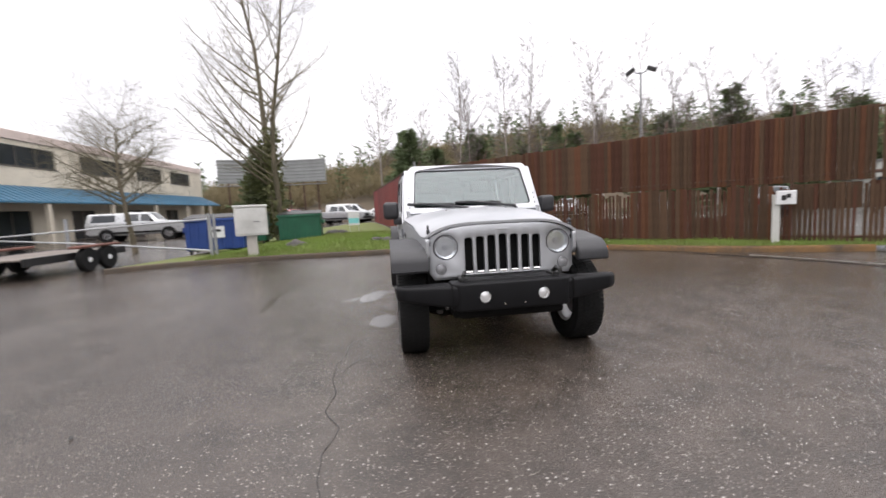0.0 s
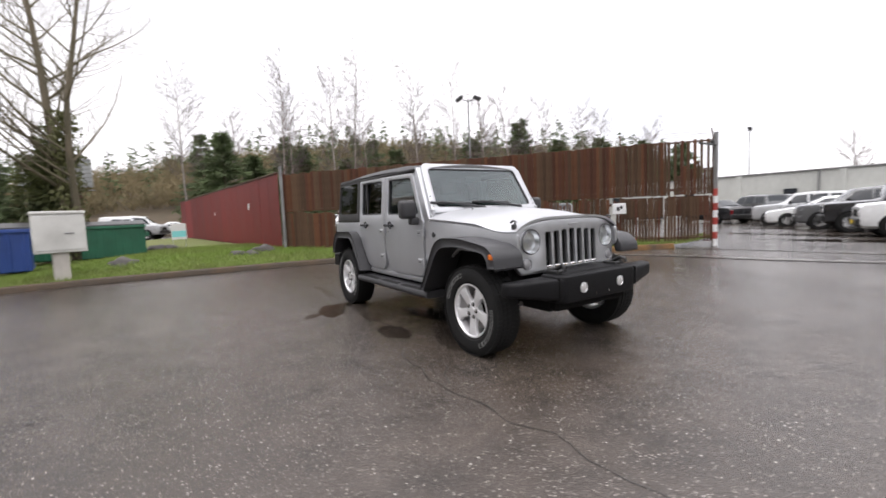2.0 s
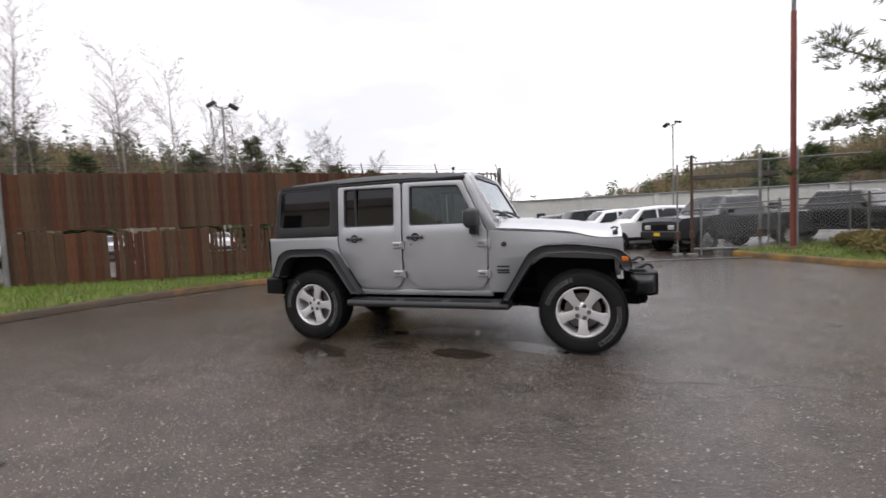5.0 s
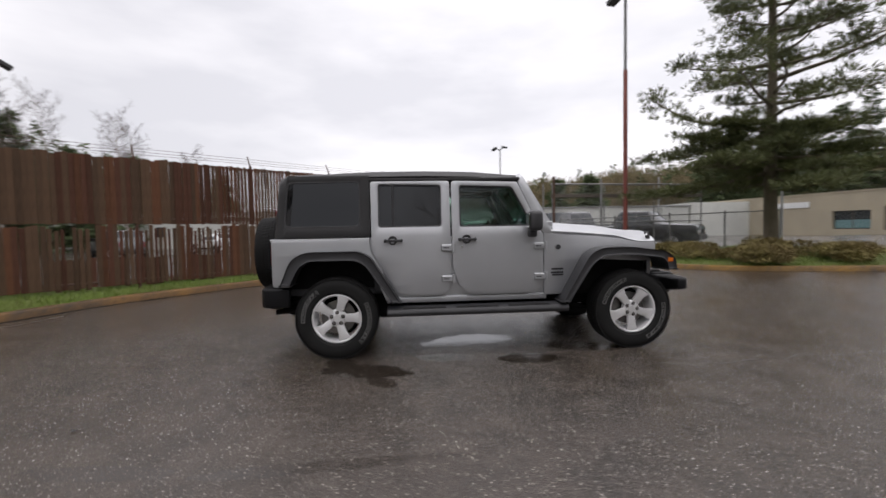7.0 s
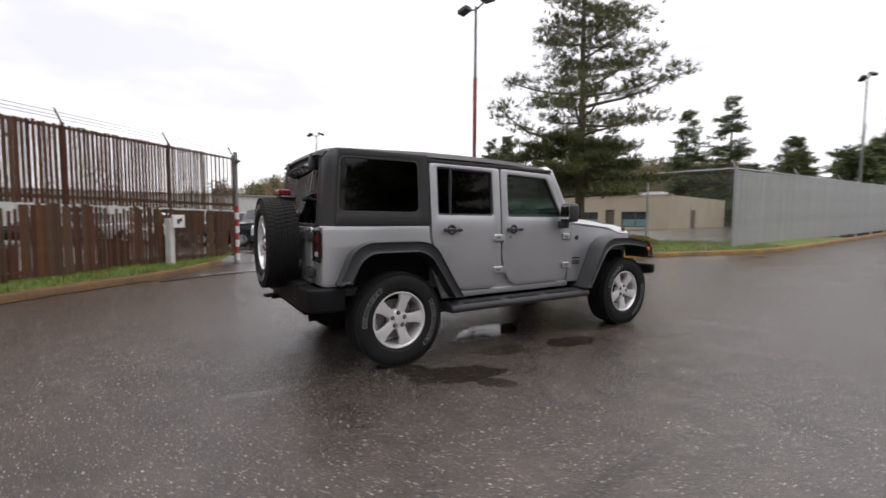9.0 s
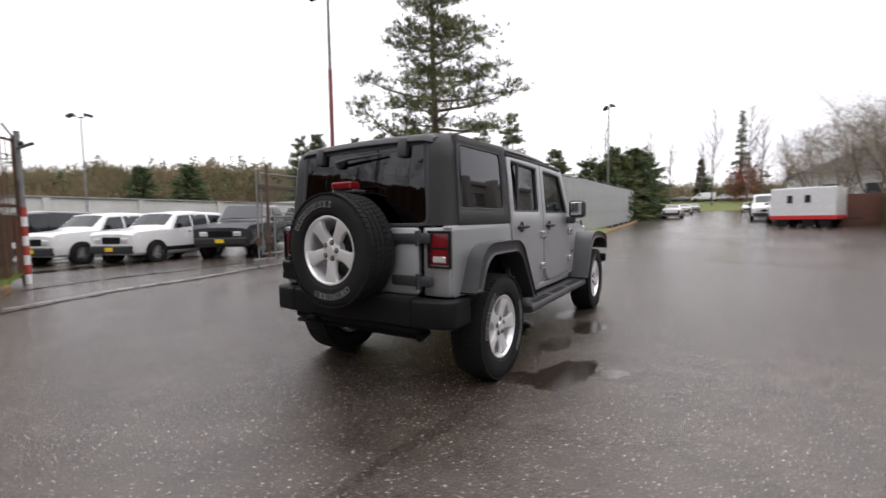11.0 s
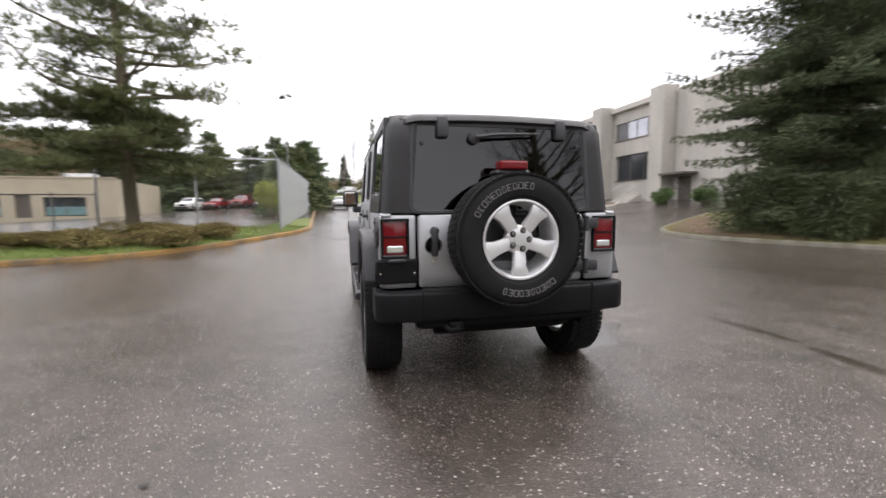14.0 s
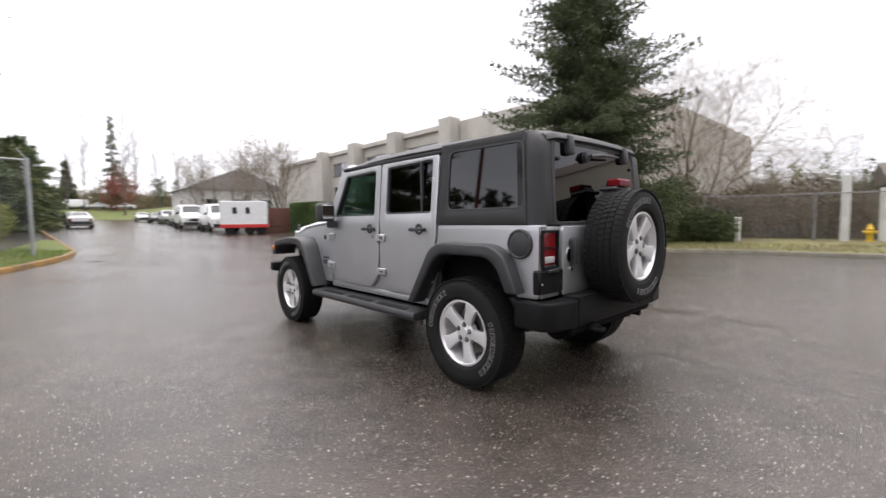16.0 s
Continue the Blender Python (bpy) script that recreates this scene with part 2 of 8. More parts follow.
M = {
    "asphalt": asphalt_material(),
    "crack": mat("crack_filler", (0.012, 0.011, 0.010), 0.5),
    "dryline": mat("pale_scuff", (0.15, 0.138, 0.125), 0.30, var=0.3, scale=3, fine=40, bump=0.2),
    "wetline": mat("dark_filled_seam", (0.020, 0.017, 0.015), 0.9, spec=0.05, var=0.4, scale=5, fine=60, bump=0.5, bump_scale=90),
    "kerb": mat("worn_yellow_kerb", (0.23, 0.120, 0.013), 0.6, var=0.4, scale=1.6, fine=14, tint=(0.045, 0.036, 0.026), bump=0.5, bump_scale=40),
    "kerb_dark": mat("dirty_brown_kerb", (0.060, 0.038, 0.021), 0.75, var=0.5, scale=1.8, fine=16, tint=(0.040, 0.034, 0.026), bump=0.5, bump_scale=40),
    "kerb_worn": mat("worn_orange_brown_kerb", (0.135, 0.068, 0.016), 0.7, var=0.5, scale=1.8, fine=16, tint=(0.036, 0.025, 0.016), bump=0.5, bump_scale=40),
    "kerb_grey": mat("mossy_kerb", (0.16, 0.15, 0.12), 0.7, var=0.35, scale=3, tint=(0.09, 0.08, 0.045), bump=0.4),
    "soil": mat("grass_soil", (0.095, 0.135, 0.028), 0.95, var=0.35, scale=1.2, fine=18, tint=(0.11, 0.10, 0.04), bump=0.6, bump_scale=30),
    "grass": mat("grass_blade", (0.125, 0.205, 0.028), 0.6, var=0.4, scale=0.7, fine=9, tint=(0.14, 0.15, 0.038)),
    "weeds": mat("weedy_soil", (0.15, 0.145, 0.055), 0.95, var=0.4, scale=0.9, fine=14, tint=(0.10, 0.075, 0.04), bump=0.6, bump_scale=30),
    "weed_blade": mat("faded_grass_blade", (0.19, 0.20, 0.06), 0.6, var=0.4, scale=0.6, fine=9, tint=(0.16, 0.12, 0.06)),
    "mulch": mat("bark_mulch", (0.11, 0.065, 0.04), 0.9, var=0.5, scale=4, fine=40, bump=0.8),
    "rust": mat("rusted_slat", (0.084, 0.038, 0.025), 0.8, spec=0.15, var=0.5, scale=1.5, fine=20, tint=(0.040, 0.019, 0.012), rand=0.22, bump=0.2, stretch=(1, 1, 0.25)),
    "rust_brown": mat("brown_slat", (0.090, 0.054, 0.033), 0.8, spec=0.15, var=0.5, scale=1.5, fine=20, tint=(0.042, 0.027, 0.018), rand=0.22, bump=0.2, stretch=(1, 1, 0.25)),
    "rust_orange": mat("orange_rusted_slat", (0.108, 0.050, 0.027), 0.8, spec=0.15, var=0.5, scale=1.8, fine=20, tint=(0.055, 0.024, 0.014), rand=0.22, bump=0.2, stretch=(1, 1, 0.25)),
    "rust_dark": mat("rusty_post", (0.085, 0.045, 0.03), 0.75, var=0.4, scale=4, bump=0.3),
    "redmetal": mat("red_painted_metal", (0.175, 0.019, 0.017), 0.55, var=0.25, scale=0.7, fine=14, rand=0.6, stretch=(1, 1, 0.3)),
    "galv": mat("galvanised_steel", (0.42, 0.43, 0.44), 0.5, metal=0.6, var=0.2, scale=5),
    "galv_dull": mat("weathered_steel", (0.22, 0.22, 0.22), 0.65, metal=0.3, var=0.3, scale=3),
    "white": mat("white_paint", (0.74, 0.75, 0.75), 0.4, var=0.08, scale=2),
    "greyslat": mat("grey_fence_slat", (0.36, 0.375, 0.365), 0.6, var=0.15, scale=1.5, rand=0.25),
    "offwhite": mat("weathered_white", (0.62, 0.62, 0.59), 0.55, var=0.18, scale=1.5, tint=(0.42, 0.42, 0.39)),
    "concrete": mat("cast_concrete", (0.44, 0.415, 0.375), 0.8, var=0.2, scale=0.6, fine=9, bump=0.15, stretch=(1, 1, 0.4)),
    "cream": mat("cream_wall", (0.63, 0.57, 0.46), 0.8, var=0.12, scale=0.5, fine=6),
    "pinkish": mat("pinkish_parapet", (0.60, 0.50, 0.45), 0.8, var=0.12, scale=0.5),
    "greywall": mat("grey_white_wall", (0.52, 0.53, 0.50), 0.8, var=0.15, scale=0.35, fine=4, stretch=(1, 1, 0.5)),
    "tanwall": mat("tan_wall", (0.40, 0.35, 0.26), 0.8, var=0.15, scale=0.4),
    "darkroof": mat("dark_roof_edge", (0.10, 0.085, 0.07), 0.7, var=0.3),
    "blueroof": mat("blue_metal_roof", (0.055, 0.16, 0.25), 0.4, var=0.15, scale=1.0, metal=0.2),
    "brownwall": mat("brown_boards", (0.13, 0.055, 0.04), 0.75, var=0.3, scale=1.0, rand=0.2),
    "stripe_red": mat("faded_red", (0.36, 0.05, 0.04), 0.5, var=0.2),
    "polered": mat("rust_red_pole", (0.22, 0.06, 0.045), 0.6, var=0.3, scale=2, stretch=(1, 1, 0.3)),
    "greensteel": mat("green_steel", (0.015, 0.10, 0.055), 0.5, var=0.25, scale=2),
    "bluesteel": mat("blue_steel", (0.02, 0.055, 0.22), 0.45, var=0.2, scale=2),
    "bark": mat("tree_bark", (0.13, 0.105, 0.075), 0.9, var=0.4, scale=4, fine=30, bump=0.8, tint=(0.075, 0.07, 0.04), stretch=(1, 1, 0.3)),
    "twig_dark": mat("mossy_dark_twig", (0.15, 0.125, 0.085), 0.85, var=0.35, scale=1.5, tint=(0.085, 0.08, 0.045)),
    "twig": mat("bare_twig", (0.22, 0.185, 0.145), 0.85, var=0.25, scale=1),
    "twig_pale": mat("pale_birch_twig", (0.27, 0.225, 0.165), 0.85, var=0.2, scale=1),
    "alder": mat("pale_alder_bark", (0.27, 0.24, 0.215), 0.9, var=0.3, scale=2.5),
    "twig_far": mat("pale_alder_twig", (0.135, 0.110, 0.100), 0.9, var=0.12, scale=1),
    "needle": mat("pine_needle", (0.100, 0.112, 0.038), 0.7, var=0.5, scale=0.8, fine=6, tint=(0.046, 0.058, 0.020)),
    "spruce": mat("spruce_needle", (0.088, 0.112, 0.050), 0.7, var=0.5, scale=0.9, fine=7, tint=(0.036, 0.050, 0.024)),
    "farfir": mat("far_fir_needle", (0.088, 0.118, 0.050), 0.85, var=0.5, scale=0.5),
    "hedge": mat("hedge_leaf", (0.082, 0.130, 0.036), 0.6, var=0.4, scale=1.2, fine=9, tint=(0.045, 0.075, 0.024)),
    "shrub": mat("olive_shrub", (0.20, 0.175, 0.055), 0.8, var=0.4, scale=1.0, tint=(0.13, 0.085, 0.04)),
    "brush": mat("brown_brush", (0.185, 0.145, 0.080), 0.9, var=0.35, scale=0.08, fine=0.6, tint=(0.100, 0.090, 0.045)),
    "redbush": mat("rust_red_leaves", (0.24, 0.075, 0.05), 0.8, var=0.35, scale=0.8),
    "hill": mat("wooded_hill", (0.085, 0.060, 0.038), 0.95, var=0.35, scale=0.06, fine=0.6, tint=(0.045, 0.038, 0.022)),
    "bramble": mat("bramble_leaf", (0.125, 0.082, 0.045), 0.85, var=0.4, scale=0.7, fine=5, tint=(0.065, 0.06, 0.028)),
    "juniper": mat("juniper_needle", (0.080, 0.098, 0.038), 0.75, var=0.5, scale=0.9, fine=7, tint=(0.028, 0.042, 0.018)),
    "ivy": mat("ivy_leaf", (0.10, 0.105, 0.035), 0.7, var=0.4, scale=2),
    "rock": mat("dark_rock", (0.07, 0.065, 0.06), 0.8, var=0.4, bump=0.8, bump_scale=8),
    "yellow": mat("hydrant_yellow", (0.62, 0.40, 0.02), 0.45, var=0.15),
    "plate_yellow": mat("yellow_card", (0.75, 0.52, 0.02), 0.5, var=0.1),
    "winglass": mat("dark_window", (0.03, 0.035, 0.04), 0.08, var=0.3, scale=0.5, rvar=0.05),
    # Pale base colour carries part of the sky's reflection in these panes.
    "skyglass": mat("pale_coated_window", (0.34, 0.35, 0.38), 0.10, metal=0.7, var=0.2, scale=0.6, rvar=0.05),
    "billboard": mat("billboard_back", (0.30, 0.31, 0.30), 0.8, var=0.2, scale=0.5),
    "shop_panel": mat("shop_panel", (0.13, 0.24, 0.25), 0.4, var=0.3),
    "olive": mat("olive_leaf", (0.19, 0.21, 0.035), 0.6, var=0.4, rand=0.2),
    "teal": mat("teal_sign", (0.24, 0.70, 0.72), 0.5, var=0.1),
    "wood": mat("grey_deck_board", (0.17, 0.145, 0.125), 0.7, var=0.3, scale=3, rand=0.3, stretch=(1, 0.2, 1)),
    "black": mat("black_steel", (0.02, 0.02, 0.02), 0.45, var=0.2),
    # the off-roader
    "silver": mat("silver_paint", (0.53, 0.54, 0.56), 0.50, metal=0.92, var=0.06, scale=3, fine=420, rvar=0.04, coat=0.08),
    "bumper": mat("black_bumper_plastic", (0.009, 0.009, 0.010), 0.5, spec=0.16, var=0.15, fine=300, bump=0.12, bump_scale=500, rvar=0.06),
    "plastic": mat("black_textured_plastic", (0.034, 0.034, 0.037), 0.46, var=0.15, fine=300, bump=0.12, bump_scale=500, rvar=0.06),
    "hardtop": mat("dark_grey_hardtop", (0.028, 0.0275, 0.0285), 0.45, spec=0.33, var=0.12, fine=400, bump=0.1, bump_scale=600, rvar=0.08),
    "rubber": mat("tyre_rubber", (0.014, 0.014, 0.014), 0.75, spec=0.2, var=0.25, scale=8, fine=120),
    "letter": mat("pale_tyre_letters", (0.22, 0.22, 0.215), 0.7, var=0.25),
    "alloy": mat("cast_alloy", (0.82, 0.82, 0.83), 0.30, metal=0.5, var=0.06, rvar=0.06),
    "chrome": mat("bright_chrome", (0.8, 0.8, 0.8), 0.12, metal=1.0, var=0.03, rvar=0.03),
    "steel": mat("dull_brake_steel", (0.22, 0.21, 0.2), 0.45, metal=0.8, var=0.2),
    "under": mat("dark_underbody", (0.010, 0.010, 0.010), 0.8, spec=0.1, var=0.3),
    "seat": mat("dark_seat_cloth", (0.035, 0.035, 0.038), 0.9, var=0.2, bump=0.2),
    "lens_red": mat("red_lamp_lens", (0.17, 0.008, 0.012), 0.16, var=0.15, coat=0.15),
    "lens_clear": mat("clear_lamp_lens", (0.72, 0.72, 0.72), 0.1, var=0.1, coat=0.5, metal=0.4),
    "reflector": mat("lamp_reflector", (0.80, 0.81, 0.82), 0.16, metal=0.7, var=0.12, scale=14, fine=60),
    "lens_grey": mat("grey_lamp_lens", (0.30, 0.30, 0.31), 0.12, var=0.25, scale=30, coat=0.5, metal=0.2),
    "lens_amber": mat("amber_lamp_lens", (0.75, 0.17, 0.01), 0.15, var=0.1, coat=0.5),
    "glass_clear": glass("clear_green_glass", (0.50, 0.62, 0.57), 0.06),
    "glass_screen": glass("pale_windscreen_glass", (0.50, 0.62, 0.59), 0.11, 0.0),
    "glass_dark": glass("privacy_glass", (0.014, 0.015, 0.017), 0.055),
    "glass_lens": glass("lamp_cover_glass", (0.92, 0.93, 0.94)),
    "carwhite": mat("white_car_paint", (0.72, 0.73, 0.73), 0.25, var=0.05, coat=0.5),
    "carblack": mat("black_car_paint", (0.012, 0.012, 0.014), 0.15, var=0.1, coat=0.6),
    "cardark": mat("dark_grey_car_paint", (0.045, 0.047, 0.055), 0.22, metal=0.3, var=0.1, coat=0.5),
    "cargrey": mat("grey_car_paint", (0.16, 0.165, 0.17), 0.25, metal=0.5, var=0.06, coat=0.5),
    "carred": mat("dark_red_car_paint", (0.20, 0.02, 0.02), 0.25, var=0.06, coat=0.5),
    "carblue": mat("dark_blue_car_paint", (0.03, 0.045, 0.10), 0.25, var=0.06, coat=0.5),
    "carsilver": mat("silver_car_paint", (0.50, 0.51, 0.52), 0.3, metal=0.5, var=0.06, coat=0.5),
    "trailer_red": mat("red_trailer_band", (0.55, 0.03, 0.03), 0.4, var=0.1),
}


# ---- building helpers ----
def link_mesh(name, verts, faces, material, parent=None, smooth=False):
    me = bpy.data.meshes.new(name)
    me.from_pydata([tuple(v) for v in verts], [], [tuple(f) for f in faces])
    me.materials.append(material)
    if smooth:
        me.polygons.foreach_set("use_smooth", [True] * len(me.polygons))
    me.update()
    ob = new(name, me)
    ob.parent = parent
    return ob


def part(name, bm, material, parent=None, label="", smooth=None):
    """Link a bmesh as one mesh object under a thing or a part."""
    me = bpy.data.meshes.new(name)
    bmesh.ops.recalc_face_normals(bm, faces=bm.faces)
    if smooth is not None:
        for f in bm.faces:
            f.smooth = True
        for e in bm.edges:
            if len(e.link_faces) == 2 and e.calc_face_angle(0) > radians(smooth):
                e.smooth = False
    bm.to_mesh(me)
    bm.free()
    me.materials.append(material)
    ob = new(name, me)
    ob.parent = parent
    if label:
        tagged(ob, label)
    return ob


def piece(name, me, parent, m):
    """One more object on a shared mesh, at the pose m within its parent."""
    ob = new(name, me)
    ob.parent, ob.matrix_basis = parent, m
    return ob


def empty(name, m=Matrix(), label="", category="", group="", kind=""):
    ob = new(name)
    ob.empty_display_size = 0.2
    ob.matrix_basis = m
    return tagged(ob, label, category, group, kind)


def bev(bm, width, segs=1, angle=30):
    edges = [e for e in bm.edges if len(e.link_faces) == 2 and e.calc_face_angle(0) > radians(angle)]
    if width > 0 and edges:
        bmesh.ops.bevel(bm, geom=edges, offset=width, segments=segs, profile=0.5, affect="EDGES", clamp_overlap=True)
    return bm


def box(x0, x1, y0, y1, z0, z1, bevel=0.0, segs=1, bm=None):
    own = bmesh.new()
    bmesh.ops.create_cube(own, size=1.0, matrix=Matrix.LocRotScale(
        ((x0 + x1) / 2, (y0 + y1) / 2, (z0 + z1) / 2), None, (abs(x1 - x0), abs(y1 - y0), abs(z1 - z0))))
    bev(own, bevel, segs)
    return merge(bm, own)


def merge(bm, own):
    if bm is None:
        return own
    me = bpy.data.meshes.new("join")
    own.to_mesh(me)
    own.free()
    bm.from_mesh(me)
    bpy.data.meshes.remove(me)
    return bm


def prism(outline, axis, a, b, bevel=0.0, segs=1, holes=(), cuts=(), bm=None):
    """A plate with the given outline, extruded along an axis from a to b. For axis x the outline is (y, z), for y (x, z), for z (x, y).
    holes: outlines of openings; cuts: values of the second coordinate at which edge loops are added."""
    own = bmesh.new()

    def at(p, d):
        return {"x": (d, p[0], p[1]), "y": (p[0], d, p[1]), "z": (p[0], p[1], d)}[axis]
    loops = []
    for loop in (outline, *holes):
        vs = [own.verts.new(at(p, a)) for p in loop]
        loops += [own.edges.new((vs[i], vs[(i + 1) % len(vs)])) for i in range(len(vs))]
    if holes:
        bmesh.ops.triangle_fill(own, use_beauty=True, use_dissolve=False, edges=loops)
    else:
        own.faces.new(own.verts)
    got = bmesh.ops.extrude_face_region(own, geom=list(own.faces))
    moved = [v for v in got["geom"] if isinstance(v, bmesh.types.BMVert)]
    d = Vector(at((0, 0), b - a))
    bmesh.ops.translate(own, verts=moved, vec=d)
    bmesh.ops.recalc_face_normals(own, faces=own.faces)
    bev(own, bevel, segs)
    for c in cuts:
        no = {"x": (0, 0, 1), "y": (0, 0, 1), "z": (0, 1, 0)}[axis]
        co = Vector(no) * c
        bmesh.ops.bisect_plane(own, geom=list(own.verts) + list(own.edges) + list(own.faces), plane_co=co, plane_no=no)
    return merge(bm, own)


def rounded(points, r, n=4):
    """Round the corners of an outline. r: one radius, or one for each corner."""
    out = []
    k = len(points)
    for i, p in enumerate(points):
        ri = r[i] if isinstance(r, (list, tuple)) else r
        p, a, c = Vector(p), Vector(points[i - 1]), Vector(points[(i + 1) % k])
        u, v = (a - p), (c - p)
        d = min(ri, u.length * 0.45, v.length * 0.45)
        if d < 1e-4:
            out.append(tuple(p))
            continue
        p0, p1 = p + u.normalized() * d, p + v.normalized() * d
        for j in range(n + 1):
            t = j / n
            q = p0 * (1 - t) ** 2 + p * 2 * t * (1 - t) + p1 * t * t
            out.append((q.x, q.y))
    return out


def tube(points, r, sides=8, bm=None, caps=True):
    """A round bar along points; r: one radius or one for each point."""
    own = bmesh.new()
    pts = [Vector(p) for p in points]
    rings = []
    for i, p in enumerate(pts):
        d = (pts[min(i + 1, len(pts) - 1)] - pts[max(i - 1, 0)]).normalized()
        up = Vector((0, 0, 1)) if abs(d.z) < 0.95 else Vector((1, 0, 0))
        u = d.cross(up).normalized()
        w = d.cross(u)
        ri = r[i] if isinstance(r, (list, tuple)) else r
        rings.append([own.verts.new(p + (u * math.cos(a) + w * math.sin(a)) * ri)
                      for a in [2 * math.pi * k / sides for k in range(sides)]])
    for ra, rb in zip(rings, rings[1:]):
        for k in range(sides):
            own.faces.new((ra[k], ra[(k + 1) % sides], rb[(k + 1) % sides], rb[k]))
    if caps:
        own.faces.new(rings[0][::-1])
        own.faces.new(rings[-1])
    return merge(bm, own)


def lathe(profile, axis="x", n=32, at=(0, 0, 0), bm=None, caps=True):
    """Turn (along, radius) pairs round an axis."""
    own = bmesh.new()
    rings = []
    for s, r in profile:
        ring = []
        for k in range(n):
            a = 2 * math.pi * k / n
            c, d = r * math.cos(a), r * math.sin(a)
            v = {"x": (s, c, d), "y": (d, s, c), "z": (c, d, s)}[axis]
            ring.append(own.verts.new(Vector(v) + Vector(at)))
        rings.append(ring)
    for ra, rb in zip(rings, rings[1:]):
        for k in range(n):
            own.faces.new((ra[k], ra[(k + 1) % n], rb[(k + 1) % n], rb[k]))
    if caps and profile[0][1] > 1e-4:
        own.faces.new(rings[0][::-1])
    if caps and profile[-1][1] > 1e-4:
        own.faces.new(rings[-1])
    bmesh.ops.remove_doubles(own, verts=own.verts, dist=1e-5)
    return merge(bm, own)


def grid_loft(rows, bm=None, close=False):
    """Skin rows of points, each row the same length."""
    own = bmesh.new()
    vs = [[own.verts.new(p) for p in row] for row in rows]
    for a, b in zip(vs, vs[1:]):
        m = len(a)
        for k in range(m if close else m - 1):
            own.faces.new((a[k], a[(k + 1) % m], b[(k + 1) % m], b[k]))
    return merge(bm, own)


def solid(bm, t):
    """Give a skin a thickness."""
    bmesh.ops.recalc_face_normals(bm, faces=bm.faces)
    bmesh.ops.solidify(bm, geom=list(bm.faces), thickness=t)
    return bm


def smooth_line(points, step):
    """Points evenly along a smooth curve through the given ones."""
    p = [Vector(q) for q in points]
    out = []
    for i in range(len(p) - 1):
        a, b = p[max(i - 1, 0)], p[min(i + 2, len(p) - 1)]
        m = max(1, round((p[i + 1] - p[i]).length / step))
        for j in range(m):
            t = j / m
            out.append(0.5 * ((2 * p[i]) + (p[i + 1] - a) * t + (2 * a - 5 * p[i] + 4 * p[i + 1] - b) * t * t
                              + (3 * p[i] - a - 3 * p[i + 1] + b) * t ** 3))
    out.append(p[-1])
    return out


def sstep(a, b, x):
    t = min(1.0, max(0.0, (x - a) / (b - a)))
    return t * t * (3 - 2 * t)


def gz(x, y):
    """Height of the ground: level round the car, the street climbs, the lot behind the gate falls."""
    z = 0.024 * min(90.0, max(0.0, -8 - y)) * sstep(34, 12, x)
    z -= 0.012 * min(14.0, max(0.0, x - 11)) * sstep(-9, -5, y)
    z += 0.11 * min(12.0, max(0.0, -12.5 - x)) * sstep(-8, -18, y)
    return z


# ---- ground ----
def axis_steps(lo, hi, step):
    far = [-2500, -1200, -600, -300, -160, -110]
    near = list(np.arange(lo, hi + 0.1, step))
    return [f for f in far if f < lo - 2] + near + [-f for f in far[::-1] if -f > hi + 2]


gx, gy = axis_steps(-80, 80, 2.0), axis_steps(-104, 80, 2.0)
verts = [(x, y, gz(x, y)) for y in gy for x in gx]
nx = len(gx)
faces = [(j * nx + i, j * nx + i + 1, (j + 1) * nx + i + 1, (j + 1) * nx + i)
         for j in range(len(gy) - 1) for i in range(nx - 1)]
tagged(link_mesh("ground", verts, faces, M["asphalt"], smooth=True),
       "wet dark asphalt yard with pale stone chips", "ground", kind="structure")


def patch(name, outline, height, material, label, category="grass", cell=0.6):
    """A raised bed with the given outline; height(x, y) gives its surface."""
    bm = bmesh.new()
    bm.faces.new([bm.verts.new((x, y, 0)) for x, y in outline])
    for k in (0, 1):
        lo, hi = min(p[k] for p in outline), max(p[k] for p in outline)
        no = Vector((1, 0, 0)) if k == 0 else Vector((0, 1, 0))
        v = math.floor(lo / cell) * cell
        while v < hi:
            bmesh.ops.bisect_plane(bm, geom=list(bm.verts) + list(bm.edges) + list(bm.faces), plane_co=no * v, plane_no=no)
            v += cell
    for v in bm.verts:
        v.co.z = height(v.co.x, v.co.y)
    ob = part(name, bm, material, smooth=180)
    return tagged(ob, label, category, kind="structure")


def line_distance(x, y, line):
    best = 1e9
    for (ax, ay), (bx, by) in zip(line, line[1:]):
        dx, dy = bx - ax, by - ay
        t = min(1, max(0, ((x - ax) * dx + (y - ay) * dy) / (dx * dx + dy * dy)))
        best = min(best, math.hypot(x - ax - t * dx, y - ay - t * dy))
    return best


def inside(x, y, poly):
    c = False
    for (ax, ay), (bx, by) in zip(poly, poly[1:] + poly[:1]):
        if (ay > y) != (by > y) and x < (bx - ax) * (y - ay) / (by - ay) + ax:
            c = not c
    return c


